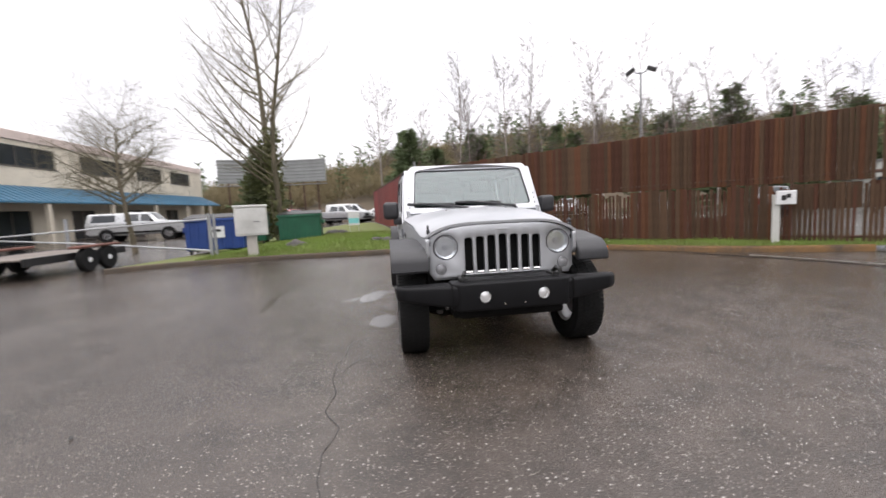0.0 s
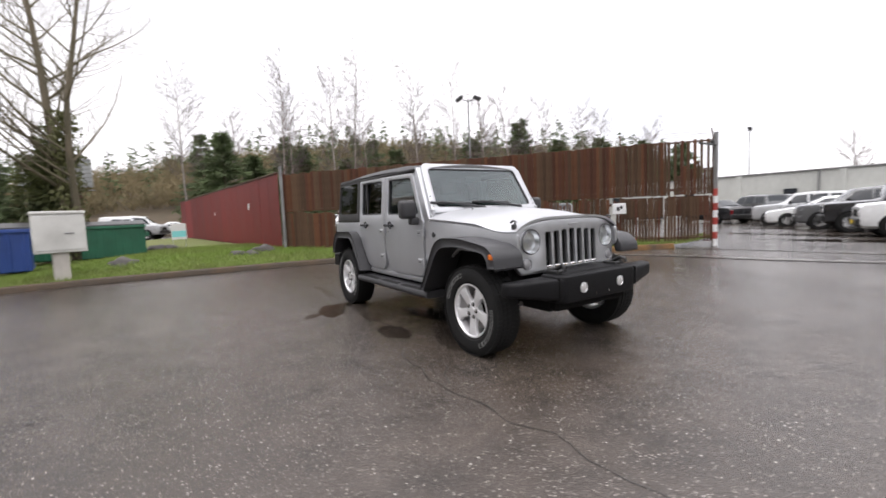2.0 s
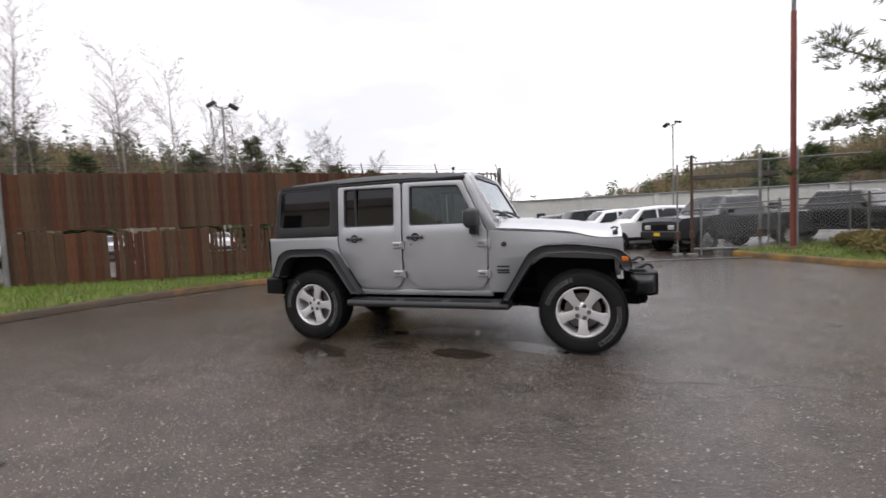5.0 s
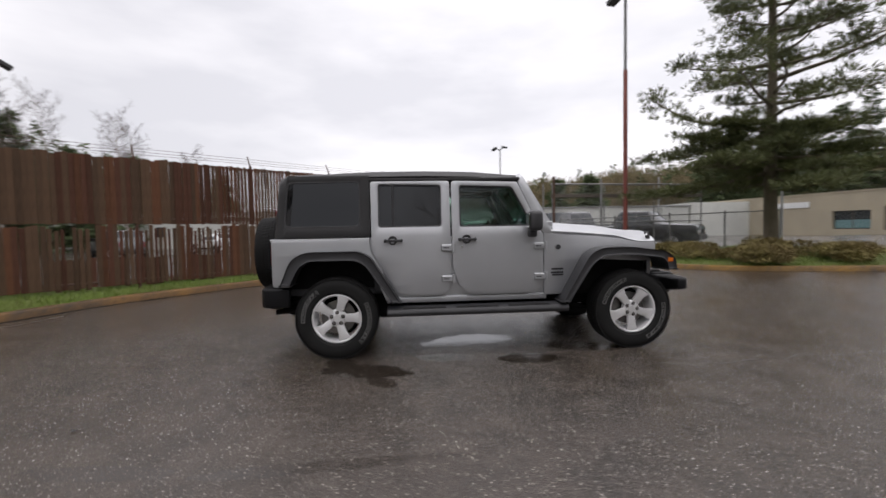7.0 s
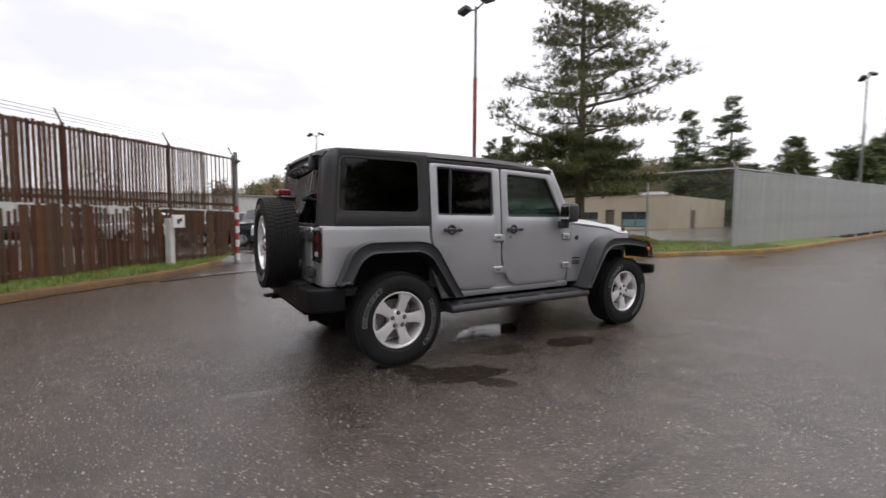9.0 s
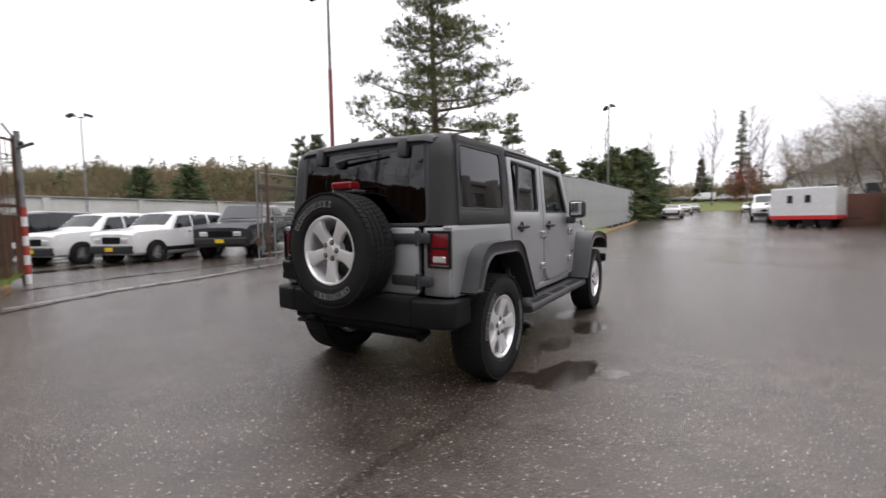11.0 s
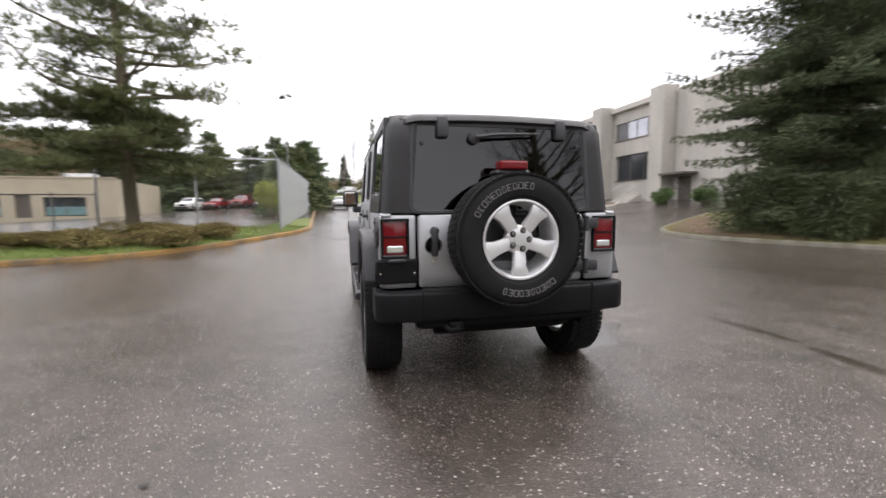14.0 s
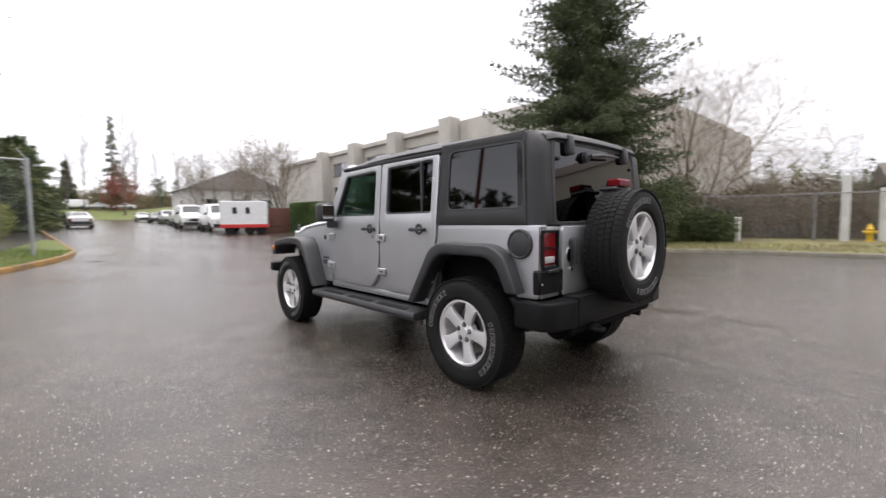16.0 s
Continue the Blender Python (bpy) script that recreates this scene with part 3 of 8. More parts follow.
def kerb(line, material, label, width=0.16, high=0.13):
    pts = smooth_line([(x, y, 0) for x, y in line], 0.5)
    rows = []
    for i, p in enumerate(pts):
        d = (pts[min(i + 1, len(pts) - 1)] - pts[max(i - 1, 0)]).normalized()
        s = Vector((d.y, -d.x, 0))
        z, wob = gz(p.x, p.y), 0.012 * noise.noise(p * 1.3)
        prof = ((-width / 2, -0.08), (-width / 2, high - 0.03), (-width / 2 + 0.03, high), (width / 2 - 0.03, high), (width / 2, high - 0.035), (width / 2 + 0.012, -0.08))
        rows.append([p + s * (a + wob) + Vector((0, 0, z + h + wob * 0.5)) for a, h in prof])
    return tagged(part("kerb", grid_loft(rows), material, smooth=60), label, "kerb", kind="structure")


KERB_A = [(-8.3, 6.6), (-7.5, 7.1), (-6.6, 7.4), (-5.4, 7.58), (-4.2, 7.58), (-2.6, 7.48), (-0.9, 7.3), (0.4, 7.12), (1.6, 6.83), (2.8, 6.35), (3.7, 5.75), (4.5, 5.1), (5.4, 4.3), (6.1, 3.55), (7.3, 2.75), (8.8, 2.05)]
KERB_B = [(9.9, -5.55), (9.2, -5.75), (8.2, -6.2), (7.2, -6.65), (6.4, -7.05), (5.75, -7.75), (5.1, -8.8), (4.25, -10.4), (3.5, -12.1), (2.85, -14.0), (2.55, -16.0), (2.65, -19.0), (2.9, -24.0), (3.3, -32.0), (3.7, -40.0)]
KERB_C = [(-24.0, 12.0), (-18.0, 8.0), (-14.8, 5.0), (-13.8, 2.2), (-13.7, 0.2), (-13.1, -1.6), (-12.3, -3.2), (-11.6, -4.9), (-11.1, -7.2), (-11.2, -9.3), (-12.5, -11.2), (-14.8, -12.9), (-18.0, -14.5)]
kerb(KERB_A[:9], M["kerb_dark"], "dirty brown mossy kerb along the lawn")
kerb(KERB_A[8:], M["kerb_worn"], "worn kerb with faded orange paint along the grass verge")
kerb(KERB_B, M["kerb"], "worn yellow concrete kerb round the tree island")
kerb(KERB_C, M["kerb_grey"], "mossy grey concrete kerb before the bushes")

LAWN = KERB_A + [(9.9, 1.5), (10.3, 1.95), (5.6, 5.6), (0.35, 9.75), (-0.6, 14.0), (-1.6, 24.0), (-2.0, 27.0), (-6.8, 26.0), (-7.0, 14.5), (-7.4, 9.4)]


def lawn_z(x, y):
    d = line_distance(x, y, KERB_A)
    return 0.115 + 0.24 * sstep(0.0, 2.2, d) * sstep(-7, -3, x) + 0.02 * noise.noise((x * 0.7, y * 0.7, 0))


patch("lawn", LAWN, lawn_z, M["soil"], "short green lawn rising from the kerb to the fences")
ISLAND = KERB_B[:13] + [(3.4, -24.0), (4.2, -14.6), (10.6, -12.6), (10.4, -5.8)]
patch("island_bed", ISLAND, lambda x, y: gz(x, y) + 0.115 + 0.16 * sstep(0, 1.8, line_distance(x, y, KERB_B)), M["soil"],
      "grassy bed round the pine behind a yellow kerb")
BED = KERB_C + [(-24, -12), (-27, -1), (-32, 14), (-27, 14)]
patch("shrub_bed", BED, lambda x, y: gz(x, y) + 0.11 + 0.14 * sstep(0, 2.5, line_distance(x, y, KERB_C)), M["weeds"],
      "weedy bed under the spruce and shrubs")


def blades(name, outline, height, count, label, seed, size=0.09, material="grass", keep=None):
    """Grass: one bent triangle a blade."""
    rng = np.random.default_rng(seed)
    xs, ys = [p[0] for p in outline], [p[1] for p in outline]
    vs, fs = [], []
    n = 0
    while n < count:
        x, y = rng.uniform(min(xs), max(xs)), rng.uniform(min(ys), max(ys))
        if not inside(x, y, outline) or (keep and not keep(x, y)):
            continue
        a, h, w = rng.uniform(0, 6.28), size * rng.uniform(0.4, 1.3), rng.uniform(0.004, 0.011)
        z = height(x, y) - 0.01
        lean = rng.uniform(0, 0.7) * h
        i = len(vs)
        vs += [(x - w * math.cos(a), y - w * math.sin(a), z), (x + w * math.cos(a), y + w * math.sin(a), z),
               (x - lean * math.sin(a), y + lean * math.cos(a), z + h)]
        fs.append((i, i + 1, i + 2))
        n += 1
    return tagged(link_mesh(name, vs, fs, M[material]), label, "grass", kind="stuff")


blades("grass", LAWN, lawn_z, 70000, "short damp green grass", 1, 0.10, keep=lambda x, y: y < 13 and x > -6.5)
blades("grass", ISLAND, lambda x, y: gz(x, y) + 0.115 + 0.16 * sstep(0, 1.8, line_distance(x, y, KERB_B)), 22000,
       "short grass behind the yellow kerb", 2, 0.10, keep=lambda x, y: y > -16)
blades("grass", BED, lambda x, y: gz(x, y) + 0.11 + 0.14 * sstep(0, 2.5, line_distance(x, y, KERB_C)), 16000,
       "patchy faded grass along the kerb", 3, 0.12, "weed_blade", keep=lambda x, y: line_distance(x, y, KERB_C) < 2.2)


MULCH = [(-11.35, -9.2), (-11.3, -7.2), (-11.9, -5.0), (-13.4, -4.4), (-16.0, -6.5), (-17.0, -13.6), (-14.8, -12.6), (-12.6, -10.9)]
patch("mulch_bed", MULCH, lambda x, y: gz(x, y) + 0.145 + 0.15 * sstep(0, 2.5, line_distance(x, y, KERB_C)) + 0.02 * noise.noise((x * 3, y * 3, 4)), M["mulch"],
      "red-brown bark mulch under the junipers", "mulch")
HEDGE_BED = [(-16.4, -24.9), (-13.0, -25.0), (-10.2, -25.4), (-10.0, -28.2), (-19.0, -28.0), (-20.0, -25.2), (-18.6, -24.2)]
patch("hedge_bed", HEDGE_BED, lambda x, y: gz(x, y) + 0.14, M["mulch"], "red-brown bark mulch bed round the hedge", "mulch")
kerb([(-10.0, -25.3), (-13.0, -24.9), (-16.4, -24.8), (-18.6, -24.1), (-20.2, -25.2)], M["concrete"], "pale concrete kerb before the hedge")

# ---- water and cracks on the asphalt ----
def blob(name, x, y, rx, ry, turn, seed, material, z, label, category, rough=0.35, n=44):
    rng = random.Random(seed)
    ph = [rng.uniform(0, 6.28) for _ in range(6)]
    vs = []
    for k in range(n):
        a = 2 * math.pi * k / n
        r = 1 + rough * sum(math.sin((j + 2) * a + ph[j]) / (j + 1.6) for j in range(6)) * 0.6
        px, py = rx * r * math.cos(a), ry * r * math.sin(a)
        c, s = math.cos(turn), math.sin(turn)
        vs.append((x + c * px - s * py, y + s * px + c * py, z))
    bm = bmesh.new()
    bm.faces.new([bm.verts.new(v) for v in vs])
    return tagged(part(name, bm, material), label, category, kind="structure")


def crack(points, width, label, material="crack", z=0.003, jag=0.09):
    pts = smooth_line([(x, y, 0) for x, y in points], 0.12)
    rows = []
    for i, p in enumerate(pts):
        d = (pts[min(i + 1, len(pts) - 1)] - pts[max(i - 1, 0)]).normalized()
        s = Vector((d.y, -d.x, 0))
        off = jag * noise.noise((p.x * 3, p.y * 3, 1.0)) + jag * 0.5 * noise.noise((p.x * 11, p.y * 11, 2.0))
        w = width * (0.35 + 0.9 * abs(noise.noise((p.x * 5, p.y * 5, 5.0))))
        zz = gz(p.x, p.y) + z
        rows.append([p + s * (off - w) + Vector((0, 0, zz)), p + s * (off + w) + Vector((0, 0, zz))])
    return tagged(part("crack", grid_loft(rows), M[material]), label, "crack", kind="structure")


crack([(-1.28, -0.9), (-1.48, -1.6), (-1.45, -2.2), (-1.42, -2.7), (-1.38, -3.1), (-1.40, -3.6), (-1.30, -4.2)], 0.0055, "jagged crack along the asphalt")
crack([(-1.25, -1.5), (-1.42, -1.9)], 0.006, "fine crack in the asphalt")
crack([(8.95, -6.2), (7.92, -2.84), (7.25, -0.9), (6.92, 0.67), (6.56, 1.71), (6.2, 2.5), (5.8, 3.3)], 0.11, "dark joint before the gate", "wetline", jag=0.05)
crack([(9.25, -6.2), (8.22, -2.74), (7.55, -0.8), (7.22, 0.77), (6.86, 1.81), (6.5, 2.6)], 0.13, "pale worn strip beside the joint", "dryline", jag=0.10)
crack([(9.75, -3.7), (9.29, -1.38), (9.12, 0.27), (8.7, 1.9)], 0.11, "dark joint in the gateway", "wetline", jag=0.05)
crack([(1.9, -12.6), (2.3, -12.75)], 0.14, "dark patched mark on the asphalt", "wetline", jag=0.03)
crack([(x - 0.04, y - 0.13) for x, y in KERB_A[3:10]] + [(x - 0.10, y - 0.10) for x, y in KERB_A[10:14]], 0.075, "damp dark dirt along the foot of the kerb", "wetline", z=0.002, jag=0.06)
crack([(0.5, 6.85), (0.85, 6.58), (1.3, 6.38), (2.0, 6.1)], 0.018, "pale scuffed line on the asphalt", "dryline", jag=0.06)
LEAVES = [(-3.9, -0.7), (-5.2, -2.0), (-2.2, 2.9), (-4.2, 2.2), (-3.0, -2.6), (1.9, 2.7), (-3.6, 1.6), (2.7, -0.4), (-6.3, 0.2), (0.4, -4.4)]
for i, (px, py) in enumerate(LEAVES):
    b = blob("fallen_leaf", px, py, 0.022, 0.014, i * 1.3, 40 + i, M["crack"], 0.012, "small dark dead leaf on the asphalt", "leaf", 0.5, 10)
    b["kind"] = ""
    del b["kind"]


# ---- fences ----
def fence_frame(name, a, b, base, top, step, post_r, post_mat, label, rails=(), category="fence", arms=False):
    """Posts and rails from a to b; returns the thing, its length and its heading."""
    a, b = Vector((*a, 0)), Vector((*b, 0))
    length, ang = (b - a).length, math.atan2(b.y - a.y, b.x - a.x)
    root = empty(name, Matrix.Translation(a) @ Matrix.Rotation(ang, 4, "Z"), label, category)
    n = max(1, round(length / step))
    for i in range(n + 1):
        x = length * i / n
        t = i / n
        z0, z1 = base[0] + (base[1] - base[0]) * t, top[0] + (top[1] - top[0]) * t
        bm = tube([(x, 0.03, z0 - 0.25), (x, 0.03, z1 + 0.03)], post_r, 8)
        part("post", bm, M[post_mat], root, smooth=50)
        if arms:
            part("barb_arm", tube([(x, 0.03, z1), (x + 0.03, 0.20, z1 + 0.28)], 0.016, 6), M[post_mat], root)
    for r0, r1, rad, mm in rails:
        part("rail", tube([(0, 0.03, r0), (length, 0.03, r1)], rad, 8), M[mm], root, smooth=50)
    return root, length


def chain_link(parent, length, z0, z1, cell=0.11, r=0.0022, material="galv", slope=(0, 0)):
    """Woven wire as crossing diagonal strands, one mesh."""
    vs, fs = [], []

    def strand(xa, za, xb, zb):
        i = len(vs)
        fa, fb = xa / length, xb / length
        za, zb = za + slope[0] + (slope[1] - slope[0]) * fa, zb + slope[0] + (slope[1] - slope[0]) * fb
        dx, dz = xb - xa, zb - za
        k = math.hypot(dx, dz)
        ox, oz = -dz / k * r, dx / k * r
        vs.extend([(xa - ox, 0, za - oz), (xa + ox, 0, za + oz), (xb + ox, 0, zb + oz), (xb - ox, 0, zb - oz)])
        fs.append((i, i + 1, i + 2, i + 3))
    h = z1 - z0
    s = -h
    while s < length:
        lo, hi = max(s, 0), min(s + h, length)
        if hi > lo:
            strand(lo, z0 + lo - s, hi, z0 + hi - s)
            strand(lo, z1 - (lo - s), hi, z1 - (hi - s))
        s += cell
    ob = link_mesh("chain_link", vs, fs, M[material], parent)
    ob["kind"] = "stuff"
    return ob


def slat_mesh(name, w, t, h, material):
    bm = box(-w / 2, w / 2, -t / 2, t / 2, 0, h, 0.004)
    me = bpy.data.meshes.new(name)
    bm.to_mesh(me)
    bm.free()
    me.materials.append(material)
    return me


# the tall rusty fence behind the verge
RUST_A, RUST_B = (0.12, 9.3), (9.9, 1.5)
rust, rust_len = fence_frame("rusty_fence", RUST_A, RUST_B, (0.33, 0.10), (2.62, 3.02), 2.5, 0.032, "rust_dark",
                             "tall rust-brown fence of upright steel slats", rails=((2.55, 2.95, 0.025, "rust_dark"), (1.52, 1.62, 0.035, "rust_dark"), (0.42, 0.25, 0.03, "rust_dark")), arms=True)
rng = random.Random(5)
RUSTS = ("rust", "rust_brown", "rust_brown", "rust_orange")
up_meshes = [slat_mesh("slat", 0.089 + 0.003 * (k % 2), 0.010, 1.22 + 0.012 * (k % 3), M[RUSTS[k % 4]]) for k in range(8)]
low_meshes = [slat_mesh("slat", 0.086 + 0.005 * (k % 2), 0.010, 1.16 + 0.02 * (k % 3), M[RUSTS[k % 4]]) for k in range(8)]
thin_meshes = [slat_mesh("slat", 0.056 + 0.007 * (k % 3), 0.010, 0.98 + 0.03 * (k % 3), M[RUSTS[k % 3]]) for k in range(6)]
wide_meshes = [slat_mesh("slat", 0.098, 0.010, 1.22, M[RUSTS[k % 4]]) for k in range(4)]
half_meshes = [slat_mesh("slat", 0.090, 0.010, 0.55, M[RUSTS[k % 3]]) for k in range(3)]
# stretches of the lower tier that one sees through, as shares of the fence's length
OPEN_BAYS = ((0.285, 0.345), (0.37, 0.46), (0.48, 0.535), (0.645, 0.70), (0.775, 0.99))
x = 0.04
while x < rust_len - 0.02:
    t = x / rust_len
    tilt = rng.uniform(-0.7, 0.7)
    top = 2.62 + 0.40 * t
    see = any(b0 < t < b1 for b0, b1 in OPEN_BAYS)
    if rng.random() > 0.001:
        # towards the gate the slats are wider and stand turned a little, the last ones broken off short
        short = t > 0.90 and int(x / 0.088) % 2
        rise = (rng.uniform(0.55, 0.95) if short else top - 1.46 + rng.uniform(-0.015, 0.015)) / 1.24
        turned = 4 + 12 * sstep(0.42, 0.55, t)
        piece("slat", rng.choice(wide_meshes if t > 0.45 else up_meshes), rust, pose(x, rng.uniform(-0.006, 0.006), 1.46 + rng.uniform(-0.012, 0.012), 0, tilt * 0.4, turned + rng.uniform(-5, 6)) @ Matrix.Diagonal((1, 1, rise, 1)))
    if see:
        if rng.random() > 0.04:
            piece("slat", rng.choice(thin_meshes), rust, pose(x, rng.uniform(-0.006, 0.006), 0.34 - 0.2 * t, 0, tilt, rng.uniform(-9, 9)) @ Matrix.Diagonal((1, 1, 1.03 + 0.2 * t + rng.uniform(-0.05, 0.04), 1)))
        # a second, short row closes part of the height
        if rng.random() > 0.05:
            piece("slat", rng.choice(half_meshes), rust, pose(x, 0.014, 0.82 + 0.06 * t if t > 0.8 else 0.33 - 0.2 * t + rng.uniform(-0.03, 0.03), 0, tilt, rng.uniform(-5, 5)))
    elif rng.random() > 0.012:
        piece("slat", rng.choice(low_meshes), rust, pose(x + 0.004, rng.uniform(-0.006, 0.006), 0.34 - 0.2 * t, 0, tilt, 2 + rng.uniform(-7, 7)) @ Matrix.Diagonal((1, 1, (0.90 if 0.05 < t < 0.33 else 0.95) + 0.17 * t + rng.uniform(-0.03, 0.02), 1)))
    x += 0.088
# barbed strands above it
for dz in (0.04, 0.10, 0.17):
    part("barbed_wire", tube([(0, 0.03 + dz * 0.6, 2.66 + dz), (rust_len, 0.03 + dz * 0.6, 3.06 + dz)], 0.004, 4), M["rust_dark"], rust)
# fence corner post and the striped gatepost
tagged(part("corner_post", tube([(0.05, 9.25, 0.0), (0.05, 9.25, 2.85)], 0.045, 10), M["galv_dull"], smooth=50),
       "weathered steel corner post between two fences", "post")
striped = empty("gatepost", pose(9.92, 1.46, 0), "tall red and white striped gatepost", "gatepost")
for i in range(8):
    part("band", lathe([(i * 0.2, 0.062), (i * 0.2 + 0.2, 0.062)], "z", 14), M["stripe_red" if i % 2 else "white"], striped, smooth=50)
part("pole", tube([(0, 0, 0.0), (0, 0, 3.15)], 0.055, 12), M["galv_dull"], striped, smooth=50)
part("bracket", box(-0.9, 0.05, -0.03, 0.03, 2.78, 2.83, 0.008), M["black"], striped)
part("hinge_roller", lathe([(-0.04, 0.05), (0.04, 0.05)], "y", 12, (-0.2, 0, 2.88)), M["black"], striped)

# red sheet-metal fence running back from the corner
red = empty("red_metal_fence", Matrix.Translation((-0.02, 9.35, 0)) @ Matrix.Rotation(math.atan2(20.0, -1.9), 4, "Z"), "dark red sheet-metal fence beside the lawn", "fence")
red_len = 20.1
panel_w = 2.01
for i in range(10):
    sheet = box(0.004, panel_w - 0.004, -0.004, 0.004, 0.0, 2.32 - 0.012 * (i % 3))
    box(panel_w * 0.5 - 0.008, panel_w * 0.5 + 0.008, 0.003, 0.007, 0.0, 2.30, bm=sheet)
    p = part("panel", sheet, M["redmetal"], red)
    p.matrix_basis = pose(i * panel_w, 0.006 * (i % 2), 0.34 - 0.002 * i, 0, 0.15 * (i % 3 - 1), 0)
part("rail", box(0, red_len, -0.035, 0.035, 2.64, 2.69, 0.01), M["rust_dark"], red)
part("notice", box(3.3, 3.48, 0.02, 0.03, 1.65, 1.87), M["white"], red, "small white notice")
part("notice", box(9.3, 9.45, 0.02, 0.03, 1.55, 1.7), M["white"], red, "small white notice")

# the opened sliding gate and the wire fence beyond the gateway
gate = empty("sliding_gate", Matrix.Translation((10.5, -4.5, 0)) @ Matrix.Rotation(radians(-84), 4, "Z"), "open sliding wire gate with a dark top beam", "gate")
for z, r, mm in ((2.83, 0.03, "galv_dull"), (0.15, 0.04, "galv_dull"), (1.40, 0.025, "galv_dull")):
    part("rail", tube([(0, 0, z), (6.4, 0, z)], r, 8), M[mm], gate, smooth=50)
part("beam", box(0, 6.4, -0.05, 0.05, 2.33, 2.47, 0.01), M["darkroof"], gate)
for x in (0.05, 2.15, 4.25, 6.35):
    part("upright", tube([(x, 0, 0.15), (x, 0, 2.83)], 0.022, 8), M["galv_dull"], gate, smooth=50)
chain_link(gate, 6.4, 0.15, 2.83)
for px, py, h, mm, pr in ((10.05, -4.45, 3.05, "rust_dark", 0.045), (10.02, -4.05, 2.80, "galv_dull", 0.026), (10.15, -6.25, 2.95, "galv_dull", 0.042)):
    gp = empty("gatepost", pose(px, py, 0), "weathered steel post at the gateway", "gatepost")
    part("pole", tube([(0, 0, 0), (0, 0, h)], pr, 10), M[mm], gp, smooth=50)
    part("roller_bracket", box(-0.1, 0.1, -0.06, 0.06, 0.5, 0.75, 0.02), M["rust_dark"], gp)
    part("base_plate", box(-0.13, 0.13, -0.13, 0.13, -0.02, 0.05, 0.01), M["galv_dull"], gp)
low, n_low = fence_frame("wire_fence", (10.05, -4.7), (9.2, -12.4), (0.0, 0.2), (1.55, 1.75), 1.75, 0.03, "galv_dull",
                         "low wire fence beside the red lamp pole", rails=((1.5, 1.7, 0.02, "galv_dull"),))
chain_link(low, n_low, 0.05, 1.5, slope=(0, 0.2))
# tall wire fence round the upper lot
tall, n_tall = fence_frame("wire_fence", (9.2, -12.4), (3.45, -13.9), (0.22, 0.25), (3.15, 3.15), 3.0, 0.04, "galv",
                           "tall wire fence round the upper lot", rails=((3.12, 3.12, 0.024, "galv"),))
chain_link(tall, n_tall, 0.25, 3.1, cell=0.13, r=0.0018)
street_fence, n_sf = fence_frame("slatted_fence", (3.45, -13.9), (4.1, -40.0), (0.25, 0.85), (3.15, 3.6), 2.9, 0.045, "galv",
                                 "tall pale grey slatted wire fence along the street", rails=((3.12, 3.58, 0.024, "galv"),), arms=True)
pale = slat_mesh("slat", 0.074, 0.01, 2.75, M["greyslat"])
x = 0.05
while x < n_sf:
    t = x / n_sf
    piece("slat", pale, street_fence, pose(x, 0, 0.30 + 0.6 * t, 0, random.uniform(-0.3, 0.3), 0))
    x += 0.098
# fence of the bushes at the far side
back, n_b = fence_frame("wire_fence", (-17.4, -2.4), (-20.6, 8.0), (0.3, 0.3), (2.1, 2.1), 3.4, 0.045, "galv_dull",
                        "wire fence before the brown shrubs", rails=((2.05, 2.05, 0.022, "galv_dull"),))
chain_link(back, n_b, 0.3, 2.05, cell=0.14)
tagged(part("gatepost", box(-19.15, -18.85, 1.75, 2.0, 0.1, 2.72, 0.02), M["offwhite"]), "stout pale timber gatepost", "gatepost")
tagged(part("gatepost", box(-19.6, -19.35, 2.75, 3.0, 0.1, 2.2, 0.02), M["offwhite"]), "stout pale timber gatepost", "gatepost")


# ---- plants ----
def tubes_mesh(segs, sides=4, thin=0.0):
    """Many thin tapered bars (p, q, rp, rq) in one mesh."""
    vs, fs = [], []
    for p, q, rp, rq in segs:
        rp, rq = max(rp, thin), max(rq, thin)
        d = (q - p)
        if d.length < 1e-5:
            continue
        d = d.normalized()
        up = Vector((0, 0, 1)) if abs(d.z) < 0.9 else Vector((1, 0, 0))
        u = d.cross(up).normalized()
        w = d.cross(u)
        i = len(vs)
        for c, r in ((p, rp), (q, rq)):
            for k in range(sides):
                a = 2 * math.pi * k / sides
                vs.append(c + (u * math.cos(a) + w * math.sin(a)) * r)
        for k in range(sides):
            fs.append((i + k, i + (k + 1) % sides, i + sides + (k + 1) % sides, i + sides + k))
    return vs, fs


